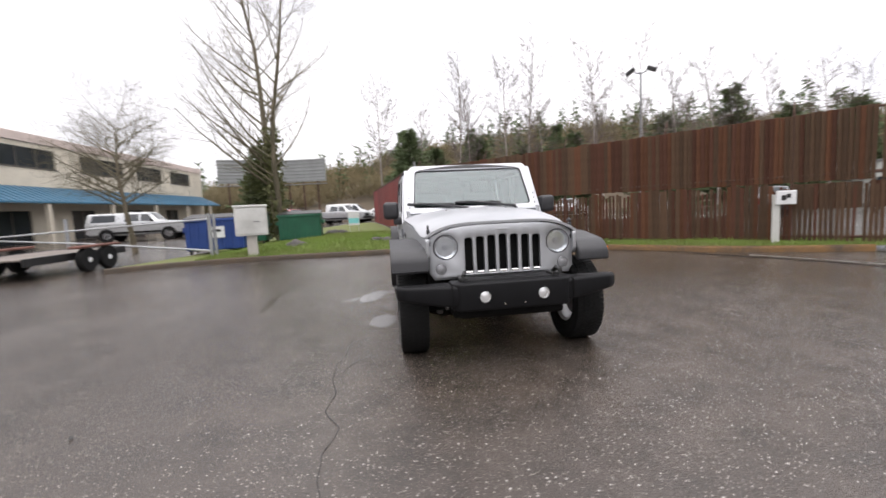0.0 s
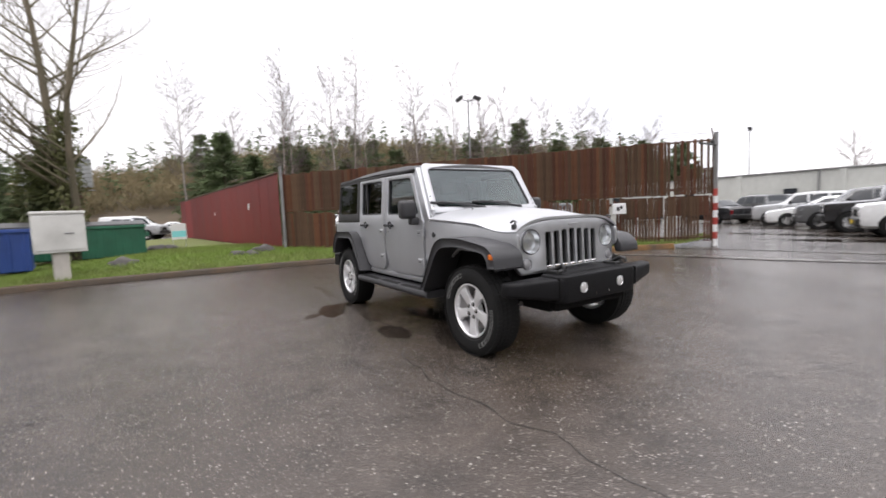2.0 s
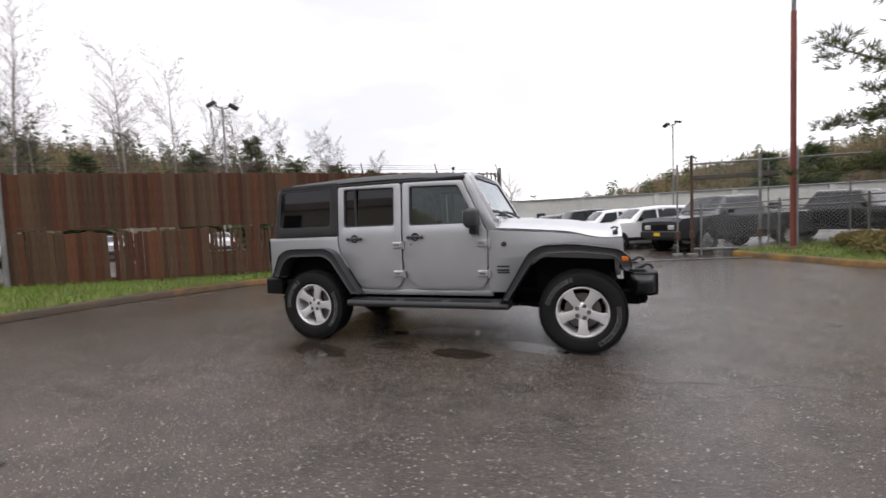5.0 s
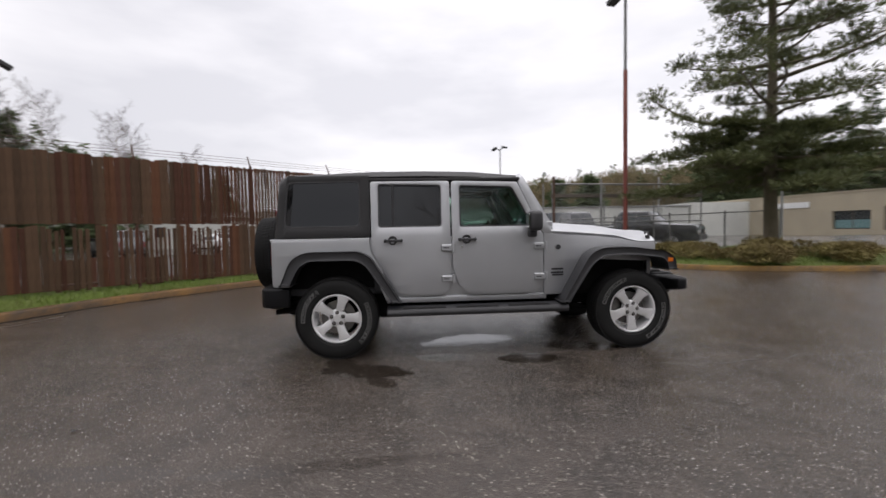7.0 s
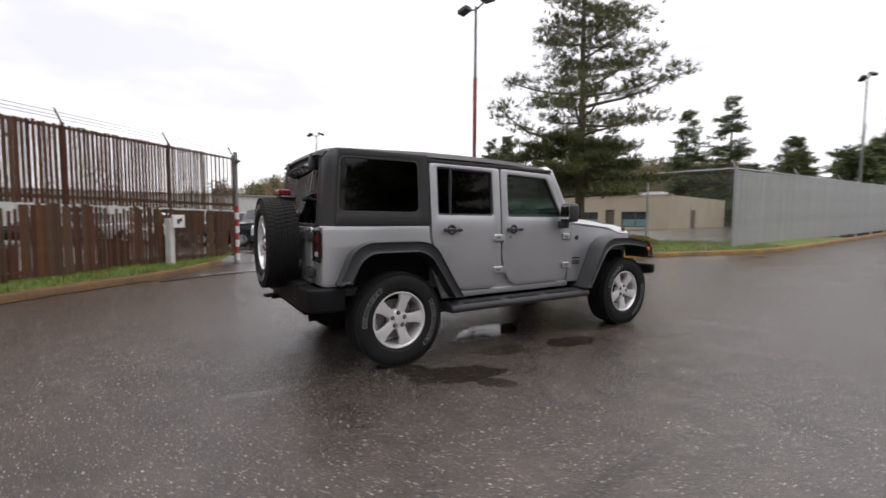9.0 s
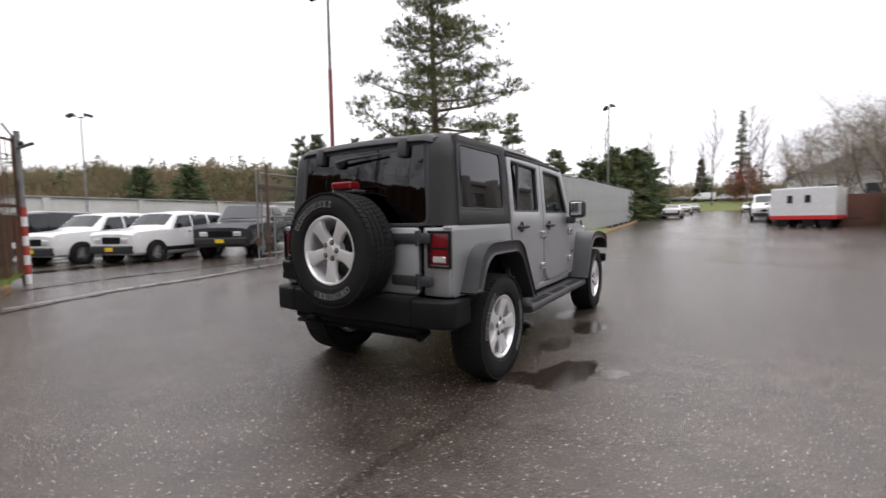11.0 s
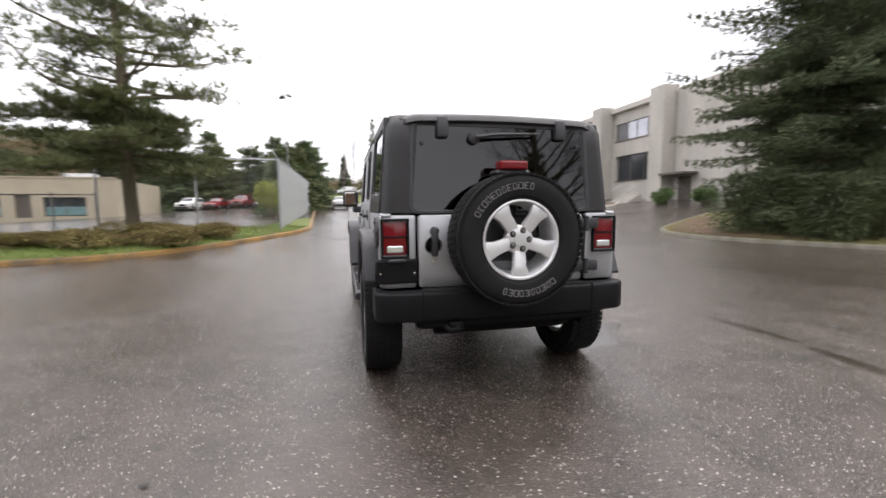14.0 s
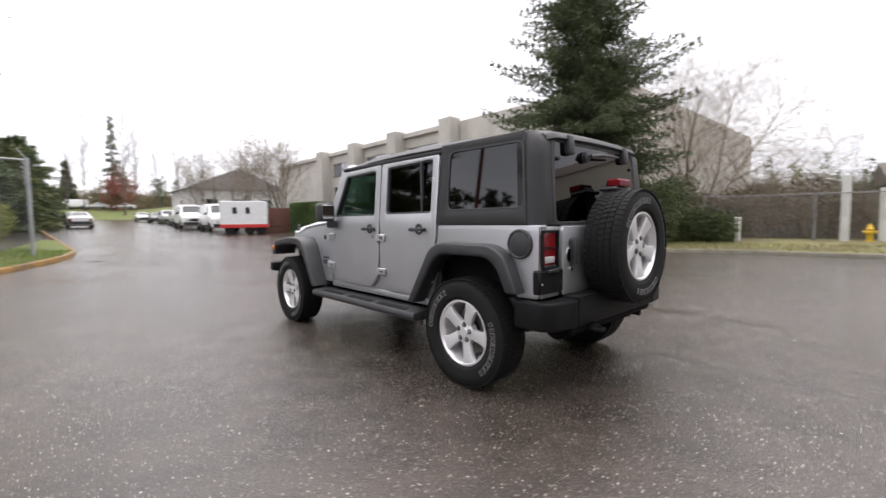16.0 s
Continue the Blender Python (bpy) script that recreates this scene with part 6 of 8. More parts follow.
part("cap", box(-0.13, 0.13, -0.11, 0.11, 0.93, 1.0, 0.02), M["offwhite"], mk)
shed = empty("white_shed", pose(-24.5, 5.2, 0.1, 0, 0, 10), "white clapboard shed corner behind the gateposts", "shed")
part("wall", box(-2.5, 2.5, -2.5, 2.5, -0.1, 2.4), M["offwhite"], shed)
part("roof", prism([(-2.8, 2.35), (2.8, 2.35), (0, 3.4)], "y", -2.8, 2.8), M["darkroof"], shed)
part("window", box(2.5, 2.53, -1.2, 0.2, 1.1, 1.9), M["winglass"], shed)

# swing gate at the drive
sg = empty("swing_gate", pose(-6.4, 8.6, 0.0), "long galvanised swing gate on steel posts", "gate")
part("post", tube([(0, 0, 0), (0, 0, 1.45)], 0.055, 10), M["galv"], sg, smooth=50)
part("post", tube([(0.12, 0.05, 0), (0.12, 0.05, 1.42)], 0.045, 10), M["galv"], sg, smooth=50)
part("post", tube([(-5.6, 2.4, 0), (-5.6, 2.4, 1.5)], 0.055, 10), M["galv"], sg, smooth=50)
part("rail", tube([(0, 0, 1.28), (-9, 3.2, 0.95)], 0.03, 8), M["galv"], sg, smooth=50)
part("rail", tube([(0, 0, 0.3), (-4.5, 1.6, 0.65), (-9, 3.2, 0.9)], 0.03, 8), M["galv"], sg, smooth=50)

# flatbed trailer at the edge of the yard
tr = empty("flatbed_trailer", Matrix.Translation((-9.35, 9.3, 0)) @ Matrix.Rotation(math.atan2(-0.98, -0.06), 4, "Z"), "low flatbed trailer with twin axles and board deck", "trailer")
for i in range(12):
    y = -2.0 + i * 0.165
    part("board", box(0, 3.5, y, y + 0.155, 0.50, 0.54, 0.005), M["wood"], tr)
part("side_rail", box(0, 3.5, -2.08, -2.0, 0.36, 0.56, 0.01), M["black"], tr)
part("side_rail", box(0, 3.5, -0.02, 0.06, 0.36, 0.56, 0.01), M["black"], tr)
part("end_rail", box(-0.08, 0, -2.08, 0.06, 0.36, 0.56, 0.01), M["black"], tr)
for sy in (0.22, -2.24):
    for x in (1.0, 1.78):
        w = part("wheel", lathe([(-0.09, 0.2), (-0.1, 0.30), (-0.07, 0.33), (0.07, 0.33), (0.1, 0.30), (0.09, 0.2)], "y", 24, (x, sy, 0.33)), M["rubber"], tr, smooth=40)
        part("rim", lathe([(-0.105, 0.0), (-0.095, 0.06), (-0.06, 0.13), (-0.085, 0.215), (0.085, 0.215), (0.06, 0.13), (0.095, 0.06), (0.105, 0.0)], "y", 20, (x, sy, 0.33)), M["white"], w, smooth=40)
    part("fender", box(0.55, 2.25, sy - 0.13, sy + 0.13, 0.66, 0.73, 0.02), M["brownwall"], tr, "dark red wheel fender")
for sy in (-1.95, -0.05):
    part("tail_light", box(-0.1, -0.08, sy - 0.1, sy + 0.1, 0.40, 0.5), M["lens_red"], tr)


# ---- parked vehicles ----
def lerp_profile(prof, y):
    for (ya, *a), (yb, *b) in zip(prof, prof[1:]):
        if ya <= y <= yb:
            t = (y - ya) / (yb - ya)
            return [p + (q - p) * t for p, q in zip(a, b)]
    return list(prof[0][1:] if y < prof[0][0] else prof[-1][1:])


def vehicle(name, prof, paint, label, m, wheels, panes, width, wheel_r=0.36, glass_y=None, category="car", group="", grille=True, yellow=False, trim="black", bed=None):
    """A parked vehicle, nose at -y. prof: rows of (y, underside, belt, top, half width at the belt, half width at the top)."""
    root = empty(name, m, label, category, group)

    def section(y):
        zb, belt, top, wb, wt = lerp_profile(prof, y)
        pts = [(wb * 0.86, zb), (wb * 0.97, zb + 0.08), (wb, zb + 0.3), (wb, belt - 0.1), (wb * 0.985, belt), (wt, max(top - 0.05, belt + 0.005)), (wt * 0.9, max(top, belt + 0.01)), (wt * 0.45, max(top, belt) + 0.025)]
        row = [(x, y, z) for x, z in pts]
        return row + [(-x, y, z) for x, _, z in row[::-1]]
    ys = sorted(set([p[0] for p in prof] + list(np.linspace(prof[0][0], prof[-1][0], 16))))
    bm = grid_loft([section(y) for y in ys], close=True)
    bm.verts.ensure_lookup_table()
    k = len(section(0))
    bm.faces.new([bm.verts[i] for i in range(k)][::-1])
    bm.faces.new([bm.verts[len(bm.verts) - k + i] for i in range(k)])
    part("body", bm, M[paint], root, smooth=35)

    def side_pt(y, f, off=0.006):
        zb, belt, top, wb, wt = lerp_profile(prof, y)
        a, b = Vector((wb * 0.985, y, belt)), Vector((wt, y, top - 0.05))
        p = a.lerp(b, f)
        p.x += off
        return p
    for ya, yb, ya2, yb2 in panes:
        for s in (1, -1):
            bm = bmesh.new()
            vs = [bm.verts.new((p.x * s, p.y, p.z)) for p in (side_pt(ya, 0.1), side_pt(yb, 0.1), side_pt(yb2, 0.9), side_pt(ya2, 0.9))]
            bm.faces.new(vs)
            part("side_window", solid(bm, 0.008), M["winglass"], root)
    for (ya, yb) in (glass_y or ()):
        rows = []
        for f in (0.08, 0.92):
            y = ya + (yb - ya) * f
            zb, belt, top, wb, wt = lerp_profile(prof, y)
            up = 0.012
            rows.append([(-wt * 0.86, y, max(top, belt) + up), (-wt * 0.4, y, max(top, belt) + 0.03 + up), (wt * 0.4, y, max(top, belt) + 0.03 + up), (wt * 0.86, y, max(top, belt) + up)])
        part("windscreen" if ya < 0 else "rear_window", solid(grid_loft(rows), 0.008), M["winglass"], root)
    w = width / 2
    for wy in wheels:
        for s in (1, -1):
            x = s * (w - 0.10)
            arch = part("arch_trim", lathe([(-0.02, wheel_r * 1.13), (0.02, wheel_r * 1.13), (0.022, wheel_r * 1.0), (-0.02, wheel_r * 1.0)], "x", 24, (s * (w + 0.004), wy, wheel_r)), M["under"], root, smooth=40)
            wh = part("wheel", lathe([(-0.11, wheel_r * 0.6), (-0.12, wheel_r * 0.9), (-0.09, wheel_r), (0.09, wheel_r), (0.12, wheel_r * 0.9), (0.11, wheel_r * 0.62)], "x", 28, (x + s * 0.02, wy, wheel_r)), M["rubber"], root, smooth=40)
            part("rim", lathe([(0.11 * s, wheel_r * 0.64), (0.05 * s, wheel_r * 0.58), (0.07 * s, wheel_r * 0.3), (0.10 * s, wheel_r * 0.1), (0.10 * s, 0.0)], "x", 24, (x + s * 0.02, wy, wheel_r)), M["alloy"], wh, smooth=40)
            for j in range(5):
                a = j * 6.283 / 5 + 0.3
                bm = box(-0.012, 0.012, -wheel_r * 0.09, wheel_r * 0.09, wheel_r * 0.22, wheel_r * 0.55)
                bm.transform(Matrix.Translation((x + s * 0.10, wy, wheel_r)) @ Matrix.Rotation(a, 4, "X"))
                part("rim_gap", bm, M["under"], wh)
    y0, y1 = prof[0][0], prof[-1][0]
    zb, belt, top, wb, wt = prof[0][1:]
    part("bumper", box(-wb * 0.97, wb * 0.97, y0 - 0.09, y0 + 0.1, zb, zb + 0.24, 0.04, 2), M[trim], root)
    part("bumper", box(-prof[-1][4] * 0.97, prof[-1][4] * 0.97, y1 - 0.1, y1 + 0.08, prof[-1][1], prof[-1][1] + 0.24, 0.04, 2), M[trim], root)
    for s in (1, -1):
        part("headlight", box(s * wb * 0.62 - 0.13, s * wb * 0.62 + 0.13, y0 - 0.03, y0 + 0.06, belt - 0.24, belt - 0.08, 0.03, 2), M["lens_clear"], root)
        part("tail_light", box(s * prof[-1][4] * 0.85 - 0.09, s * prof[-1][4] * 0.85 + 0.09, y1 - 0.05, y1 + 0.03, prof[-1][2] - 0.35, prof[-1][2] - 0.02, 0.02), M["lens_red"], root)
        my = panes[0][0] + 0.12
        part("mirror", box(s * (w + 0.02), s * (w + 0.2), my - 0.06, my + 0.06, lerp_profile(prof, my)[1] + 0.02, lerp_profile(prof, my)[1] + 0.18, 0.03), M["under"], root)
        for py in [p[1] for p in panes][:2]:
            part("door_handle", box(s * w * 0.99 - 0.02, s * w * 0.99 + 0.03, py - 0.22, py - 0.08, lerp_profile(prof, py)[1] - 0.13, lerp_profile(prof, py)[1] - 0.09, 0.006), M[trim], root)
        part("sill_trim", box(s * w * 0.98 - 0.015, s * w * 0.98 + 0.02, wheels[0] + wheel_r * 1.1, wheels[1] - wheel_r * 1.1, zb + 0.02, zb + 0.16, 0.01), M["under"], root)
    if grille:
        part("grille", box(-wb * 0.42, wb * 0.42, y0 - 0.025, y0 + 0.05, belt - 0.26, belt - 0.05, 0.02), M["under"], root)
    if yellow:
        part("dealer_plate", box(-0.14, 0.14, y0 - 0.11, y0 - 0.09, zb + 0.07, zb + 0.19), M["plate_yellow"], root, "yellow card on the front bumper")
    if bed:
        part("cargo_bed", box(-w * 0.82, w * 0.82, bed[0], bed[1], 0.8, bed[2], 0.01), M["under"], root)
    return root


SUV = [(-2.1, 0.34, 0.90, 0.92, 0.82, 0.74), (-2.0, 0.28, 1.00, 1.02, 0.88, 0.80), (-1.0, 0.24, 1.07, 1.10, 0.90, 0.82), (-0.82, 0.24, 1.08, 1.15, 0.90, 0.80), (-0.28, 0.24, 1.09, 1.62, 0.90, 0.73), (0.5, 0.24, 1.10, 1.69, 0.90, 0.74), (1.9, 0.26, 1.11, 1.65, 0.89, 0.73), (2.08, 0.30, 1.08, 1.17, 0.87, 0.78), (2.14, 0.36, 1.02, 1.07, 0.84, 0.74)]
SUV_PANES = [(-0.60, 0.22, -0.26, 0.22), (0.30, 1.05, 0.30, 1.02), (1.15, 1.86, 1.13, 1.8)]
BOXY = [(-2.15, 0.42, 0.98, 1.0, 0.80, 0.72), (-2.1, 0.35, 1.06, 1.08, 0.86, 0.78), (-0.75, 0.32, 1.12, 1.15, 0.88, 0.80), (-0.6, 0.32, 1.13, 1.2, 0.88, 0.80), (-0.3, 0.32, 1.14, 1.75, 0.88, 0.77), (0.6, 0.32, 1.15, 1.83, 0.88, 0.78), (2.05, 0.34, 1.15, 1.80, 0.88, 0.77), (2.15, 0.4, 1.13, 1.2, 0.86, 0.78)]
BOXY_PANES = [(-0.45, 0.3, -0.25, 0.3), (0.4, 1.1, 0.4, 1.1), (1.2, 1.95, 1.2, 1.9)]
SEDAN = [(-2.3, 0.3, 0.66, 0.68, 0.80, 0.70), (-2.2, 0.22, 0.74, 0.76, 0.86, 0.76), (-1.0, 0.2, 0.92, 0.95, 0.89, 0.78), (-0.9, 0.2, 0.93, 0.98, 0.89, 0.76), (-0.1, 0.2, 0.95, 1.38, 0.89, 0.6), (0.7, 0.2, 0.96, 1.42, 0.89, 0.6), (1.5, 0.22, 0.98, 1.04, 0.88, 0.72), (2.25, 0.26, 0.95, 1.0, 0.85, 0.74), (2.35, 0.34, 0.85, 0.88, 0.8, 0.7)]
SEDAN_PANES = [(-0.7, 0.25, -0.1, 0.25), (0.33, 1.1, 0.33, 0.85)]
TRUCK = [(-2.85, 0.5, 1.02, 1.05, 0.88, 0.80), (-2.75, 0.42, 1.15, 1.18, 0.95, 0.86), (-1.45, 0.4, 1.22, 1.26, 0.98, 0.88), (-1.3, 0.4, 1.23, 1.3, 0.98, 0.86), (-0.75, 0.4, 1.25, 1.86, 0.98, 0.76), (0.6, 0.4, 1.26, 1.9, 0.98, 0.76), (0.95, 0.4, 1.26, 1.32, 0.98, 0.90), (1.0, 0.4, 1.24, 1.27, 0.98, 0.92), (2.85, 0.45, 1.24, 1.27, 0.97, 0.92), (2.9, 0.5, 1.2, 1.22, 0.95, 0.9)]
TRUCK_PANES = [(-1.05, -0.25, -0.7, -0.25), (-0.15, 0.72, -0.15, 0.55)]
CANOPY = TRUCK[:5] + [(0.6, 0.4, 1.26, 1.9, 0.98, 0.76), (0.98, 0.4, 1.26, 1.86, 0.98, 0.78), (2.75, 0.45, 1.24, 1.86, 0.97, 0.78), (2.9, 0.5, 1.2, 1.3, 0.95, 0.85)]
VAN = [(-2.6, 0.35, 0.9, 0.95, 0.86, 0.76), (-2.45, 0.3, 1.05, 1.1, 0.94, 0.85), (-1.7, 0.28, 1.2, 1.28, 0.98, 0.86), (-0.9, 0.28, 1.25, 2.0, 0.98, 0.80), (0, 0.28, 1.28, 2.1, 0.98, 0.82), (2.5, 0.3, 1.28, 2.08, 0.98, 0.82), (2.6, 0.35, 1.2, 1.9, 0.95, 0.8)]
VAN_PANES = [(-1.35, -0.55, -0.95, -0.55)]


def park(kind, x, y, turn, paint, label, group="parked cars", dz=0.0, **kw):
    m = pose(x, y, gz(x, y) + dz, 0, 0, turn)
    specs = {"suv": ("parked_car", SUV, SUV_PANES, 1.8, 0.35, (-1.32, 1.35), ((-0.80, -0.30), (1.92, 2.07))), "boxy": ("parked_car", BOXY, BOXY_PANES, 1.76, 0.38, (-1.4, 1.3), ((-0.58, -0.31), (2.06, 2.14))),
             "sedan": ("parked_car", SEDAN, SEDAN_PANES, 1.78, 0.32, (-1.45, 1.35), ((-0.88, -0.12), (0.75, 1.48))), "truck": ("pickup_truck", TRUCK, TRUCK_PANES, 1.96, 0.41, (-1.85, 1.75), ((-1.28, -0.77), (0.62, 0.94))),
             "canopy": ("pickup_truck", CANOPY, TRUCK_PANES + [(1.2, 2.6, 1.2, 2.5)], 1.96, 0.41, (-1.85, 1.75), ((-1.28, -0.77),)), "van": ("parked_van", VAN, VAN_PANES, 1.96, 0.36, (-1.75, 1.6), ((-1.65, -0.93),))}
    name, prof, panes, width, r, wheels, gl = specs[kind]
    if kind == "truck":
        kw["bed"] = (1.05, 2.78, 1.285)
    return vehicle(name, prof, paint, label, m, wheels, panes, width, r, gl, "car" if "car" in name else "truck", group, **kw)


# the lot behind the gate
park("suv", 14.5, -3.45, -160, "carwhite", "white boxy crossover with a yellow card on its bumper", "cars in the lot", yellow=True)
park("suv", 16.45, -2.1, -160, "carwhite", "white crossover with a yellow card on its bumper", "cars in the lot", yellow=True)
park("boxy", 18.9, -0.6, -160, "carblack", "black four-door off-roader in the row", "cars in the lot")
park("suv", 21.2, 1.0, -160, "cargrey", "grey crossover in the row", "cars in the lot")
park("sedan", 23.4, 2.7, -160, "carwhite", "white saloon car in the row", "cars in the lot")
park("suv", 25.8, 4.4, -160, "carsilver", "silver crossover in the row", "cars in the lot")
park("truck", 13.2, -6.1, -146, "cardark", "dark grey pickup truck with a chrome grille behind the gate", "cars in the lot", yellow=True)
park("truck", 15.9, -10.8, -46, "carblack", "black pickup truck behind the open gate", "cars in the lot")
park("suv", 18.5, -6.0, -160, "carwhite", "white crossover in the second row", "cars in the lot")
park("suv", 20.6, -4.4, -160, "carwhite", "white crossover in the second row", "cars in the lot")
park("suv", 34.8, 9.2, 150, "carsilver", "silver crossover across the lot", "cars in the lot")
park("suv", 31.0, 8.6, 150, "cargrey", "grey crossover across the lot", "cars in the lot")
park("sedan", 27.0, 9.2, 150, "carblack", "black saloon car across the lot", "cars in the lot")
park("sedan", 37.5, 4.5, 120, "carwhite", "white saloon car by the long building", "cars in the lot")
for i, (cx, cy, kind, pc) in enumerate(((8.5, 29.0, "sedan", "carwhite"), (13.0, 26.0, "sedan", "carsilver"), (17.5, 22.5, "sedan", "carwhite"), (22.5, 18.5, "suv", "cargrey"), (27.0, 14.5, "sedan", "carwhite"))):
    park(kind, cx, cy, 142, pc, "pale car parked behind the rusty fence", "cars behind the rusty fence")
# left yard
park("canopy", -17.6, 26.4, 98, "carsilver", "silver pickup truck with a white canopy", "cars by the cream building")
park("suv", -9.0, 33.0, 60, "carred", "dark red crossover beyond the tree", "cars by the cream building")
park("sedan", -11.8, 35.5, 60, "carblue", "dark blue saloon car beyond the tree", "cars by the cream building")
park("sedan", -1.8, 48.0, 90, "carwhite", "white saloon car beyond the lawn", "cars beyond the lawn")
park("van", -5.2, 46.0, 80, "carwhite", "white van beyond the lawn", "cars beyond the lawn")
park("truck", -5.6, 39.0, 70, "carsilver", "silver pickup truck beyond the lawn", "cars beyond the lawn")
# along the street
park("van", -6.0, -39.5, 176, "carwhite", "white van parked along the street", "cars along the street")
park("van", -6.5, -32.6, 176, "carwhite", "white van parked behind the box trailer", "cars along the street")
park("suv", -7.6, -58.0, 178, "carsilver", "silver crossover along the street", "cars along the street")
park("sedan", -7.4, -64.5, 178, "cargrey", "grey saloon car along the street", "cars along the street")
park("sedan", -7.0, -74.0, 178, "carwhite", "white saloon car along the street", "cars along the street")
park("suv", -7.2, -49.5, 177, "carsilver", "silver crossover parked past the vans", "cars along the street")
park("sedan", 1.2, -47.0, 0, "carwhite", "white saloon car at the street edge", "cars along the street")
park("sedan", 1.0, -66.0, 0, "carwhite", "white saloon car on the street", "cars along the street")
park("sedan", 0.4, -84.0, 0, "carsilver", "silver saloon car on the street", "cars along the street")
for i in range(5):
    park("sedan" if i % 2 else "suv", 19.5 - i * 2.9, -55 - i * 0.6, 172, ("carwhite", "carred", "carred", "cargrey", "carwhite")[i], "car parked past the tan shop", "cars in the upper lot")

bank = grid_loft([[(x, y, gz(x, y) + 0.05 + h + 0.12 * noise.noise((x * 0.4, y * 0.4, 9))) for x in np.linspace(-20, 12, 30)] for y, h in ((-108, -0.2), (-110, 0.25), (-114, 1.2), (-119, 2.1), (-125, 2.5), (-131, 2.5))])
tagged(part("grass_bank", bank, M["soil"], smooth=180), "grassy bank at the end of the street", "grass", kind="structure")
for i, (bx, pc) in enumerate(((-9.5, "carwhite"), (-4.5, "carsilver"), (-0.5, "carwhite"), (4.5, "cargrey"))):
    park("van" if i == 2 else "sedan", bx, -121.5, 90, pc, "car parked on top of the grassy bank", "cars on the bank", dz=2.6)

# white box trailer with a red band
bt = empty("box_trailer", pose(-6.9, -27.6, gz(-6.9, -27.6), 0, 0, -22), "white box trailer with a red lower band", "trailer")
part("body", box(-1.45, 1.45, -1.1, 1.1, 0.55, 2.2, 0.05, 2), M["carwhite"], bt)
part("band", box(-1.47, 1.47, -1.115, 1.115, 0.42, 0.66, 0.02), M["trailer_red"], bt)
for x in (-0.25, 0.55):
    w = part("window", box(x - 0.13, x + 0.13, 1.1, 1.13, 1.35, 1.78, 0.02), M["winglass"], bt)
for x in (-1.0, -0.3, 0.9):
    for sy in (-0.95, 0.95):
        part("wheel", lathe([(-0.09, 0.16), (-0.09, 0.28), (0.09, 0.28), (0.09, 0.16)], "y", 20, (x, sy, 0.28)), M["rubber"], bt, smooth=40)
part("drawbar", box(-2.4, -1.5, -0.05, 0.05, 0.42, 0.5), M["black"], bt)


# ---- the off-roader: nose at -y, its right side at -x ----
jeep = empty("off_roader", pose(0, 0, 0), "wet silver four-door off-roader with dark hardtop and black flares", "car")


def side_x(z):
    """Half width of the body side at a height."""
    if z < 1.17:
        return 0.805 - 0.10 * max(0.0, 0.80 - z) ** 1.5 - 0.02 * max(0.0, z - 1.0)
    return 0.8016 - 0.085 * (z - 1.17)


def front_half(y):
    """Half width of hood and fender boxes, tapering to the grille."""
    t = min(1, max(0, (-0.60 - y) / 1.25))
    return 0.785 - 0.135 * t


CUTS = (0.62, 0.7, 0.78, 0.9, 1.0, 1.1, 1.17, 1.3, 1.45, 1.6)


def panel(name, outline, side, material, parent, holes=(), thick=0.045, proud=0.0, bevel=0.007, label="", front=False):
    """A body panel in side view (y, z), bent to the body's curve. side: -1 right, 1 left."""
    bm = prism(outline, "x", 0.0, thick, bevel, 2, holes, CUTS)
    for v in bm.verts:
        depth = thick - v.co.x
        wx = side_x(v.co.z)
        if front:
            wx = min(wx, front_half(v.co.y) + 0.012)
        v.co.x = side * (wx + proud - depth)
    return part(name, bm, M[material], parent, label, smooth=28)


# wheel, built once: outer face towards +x
WR = 0.397


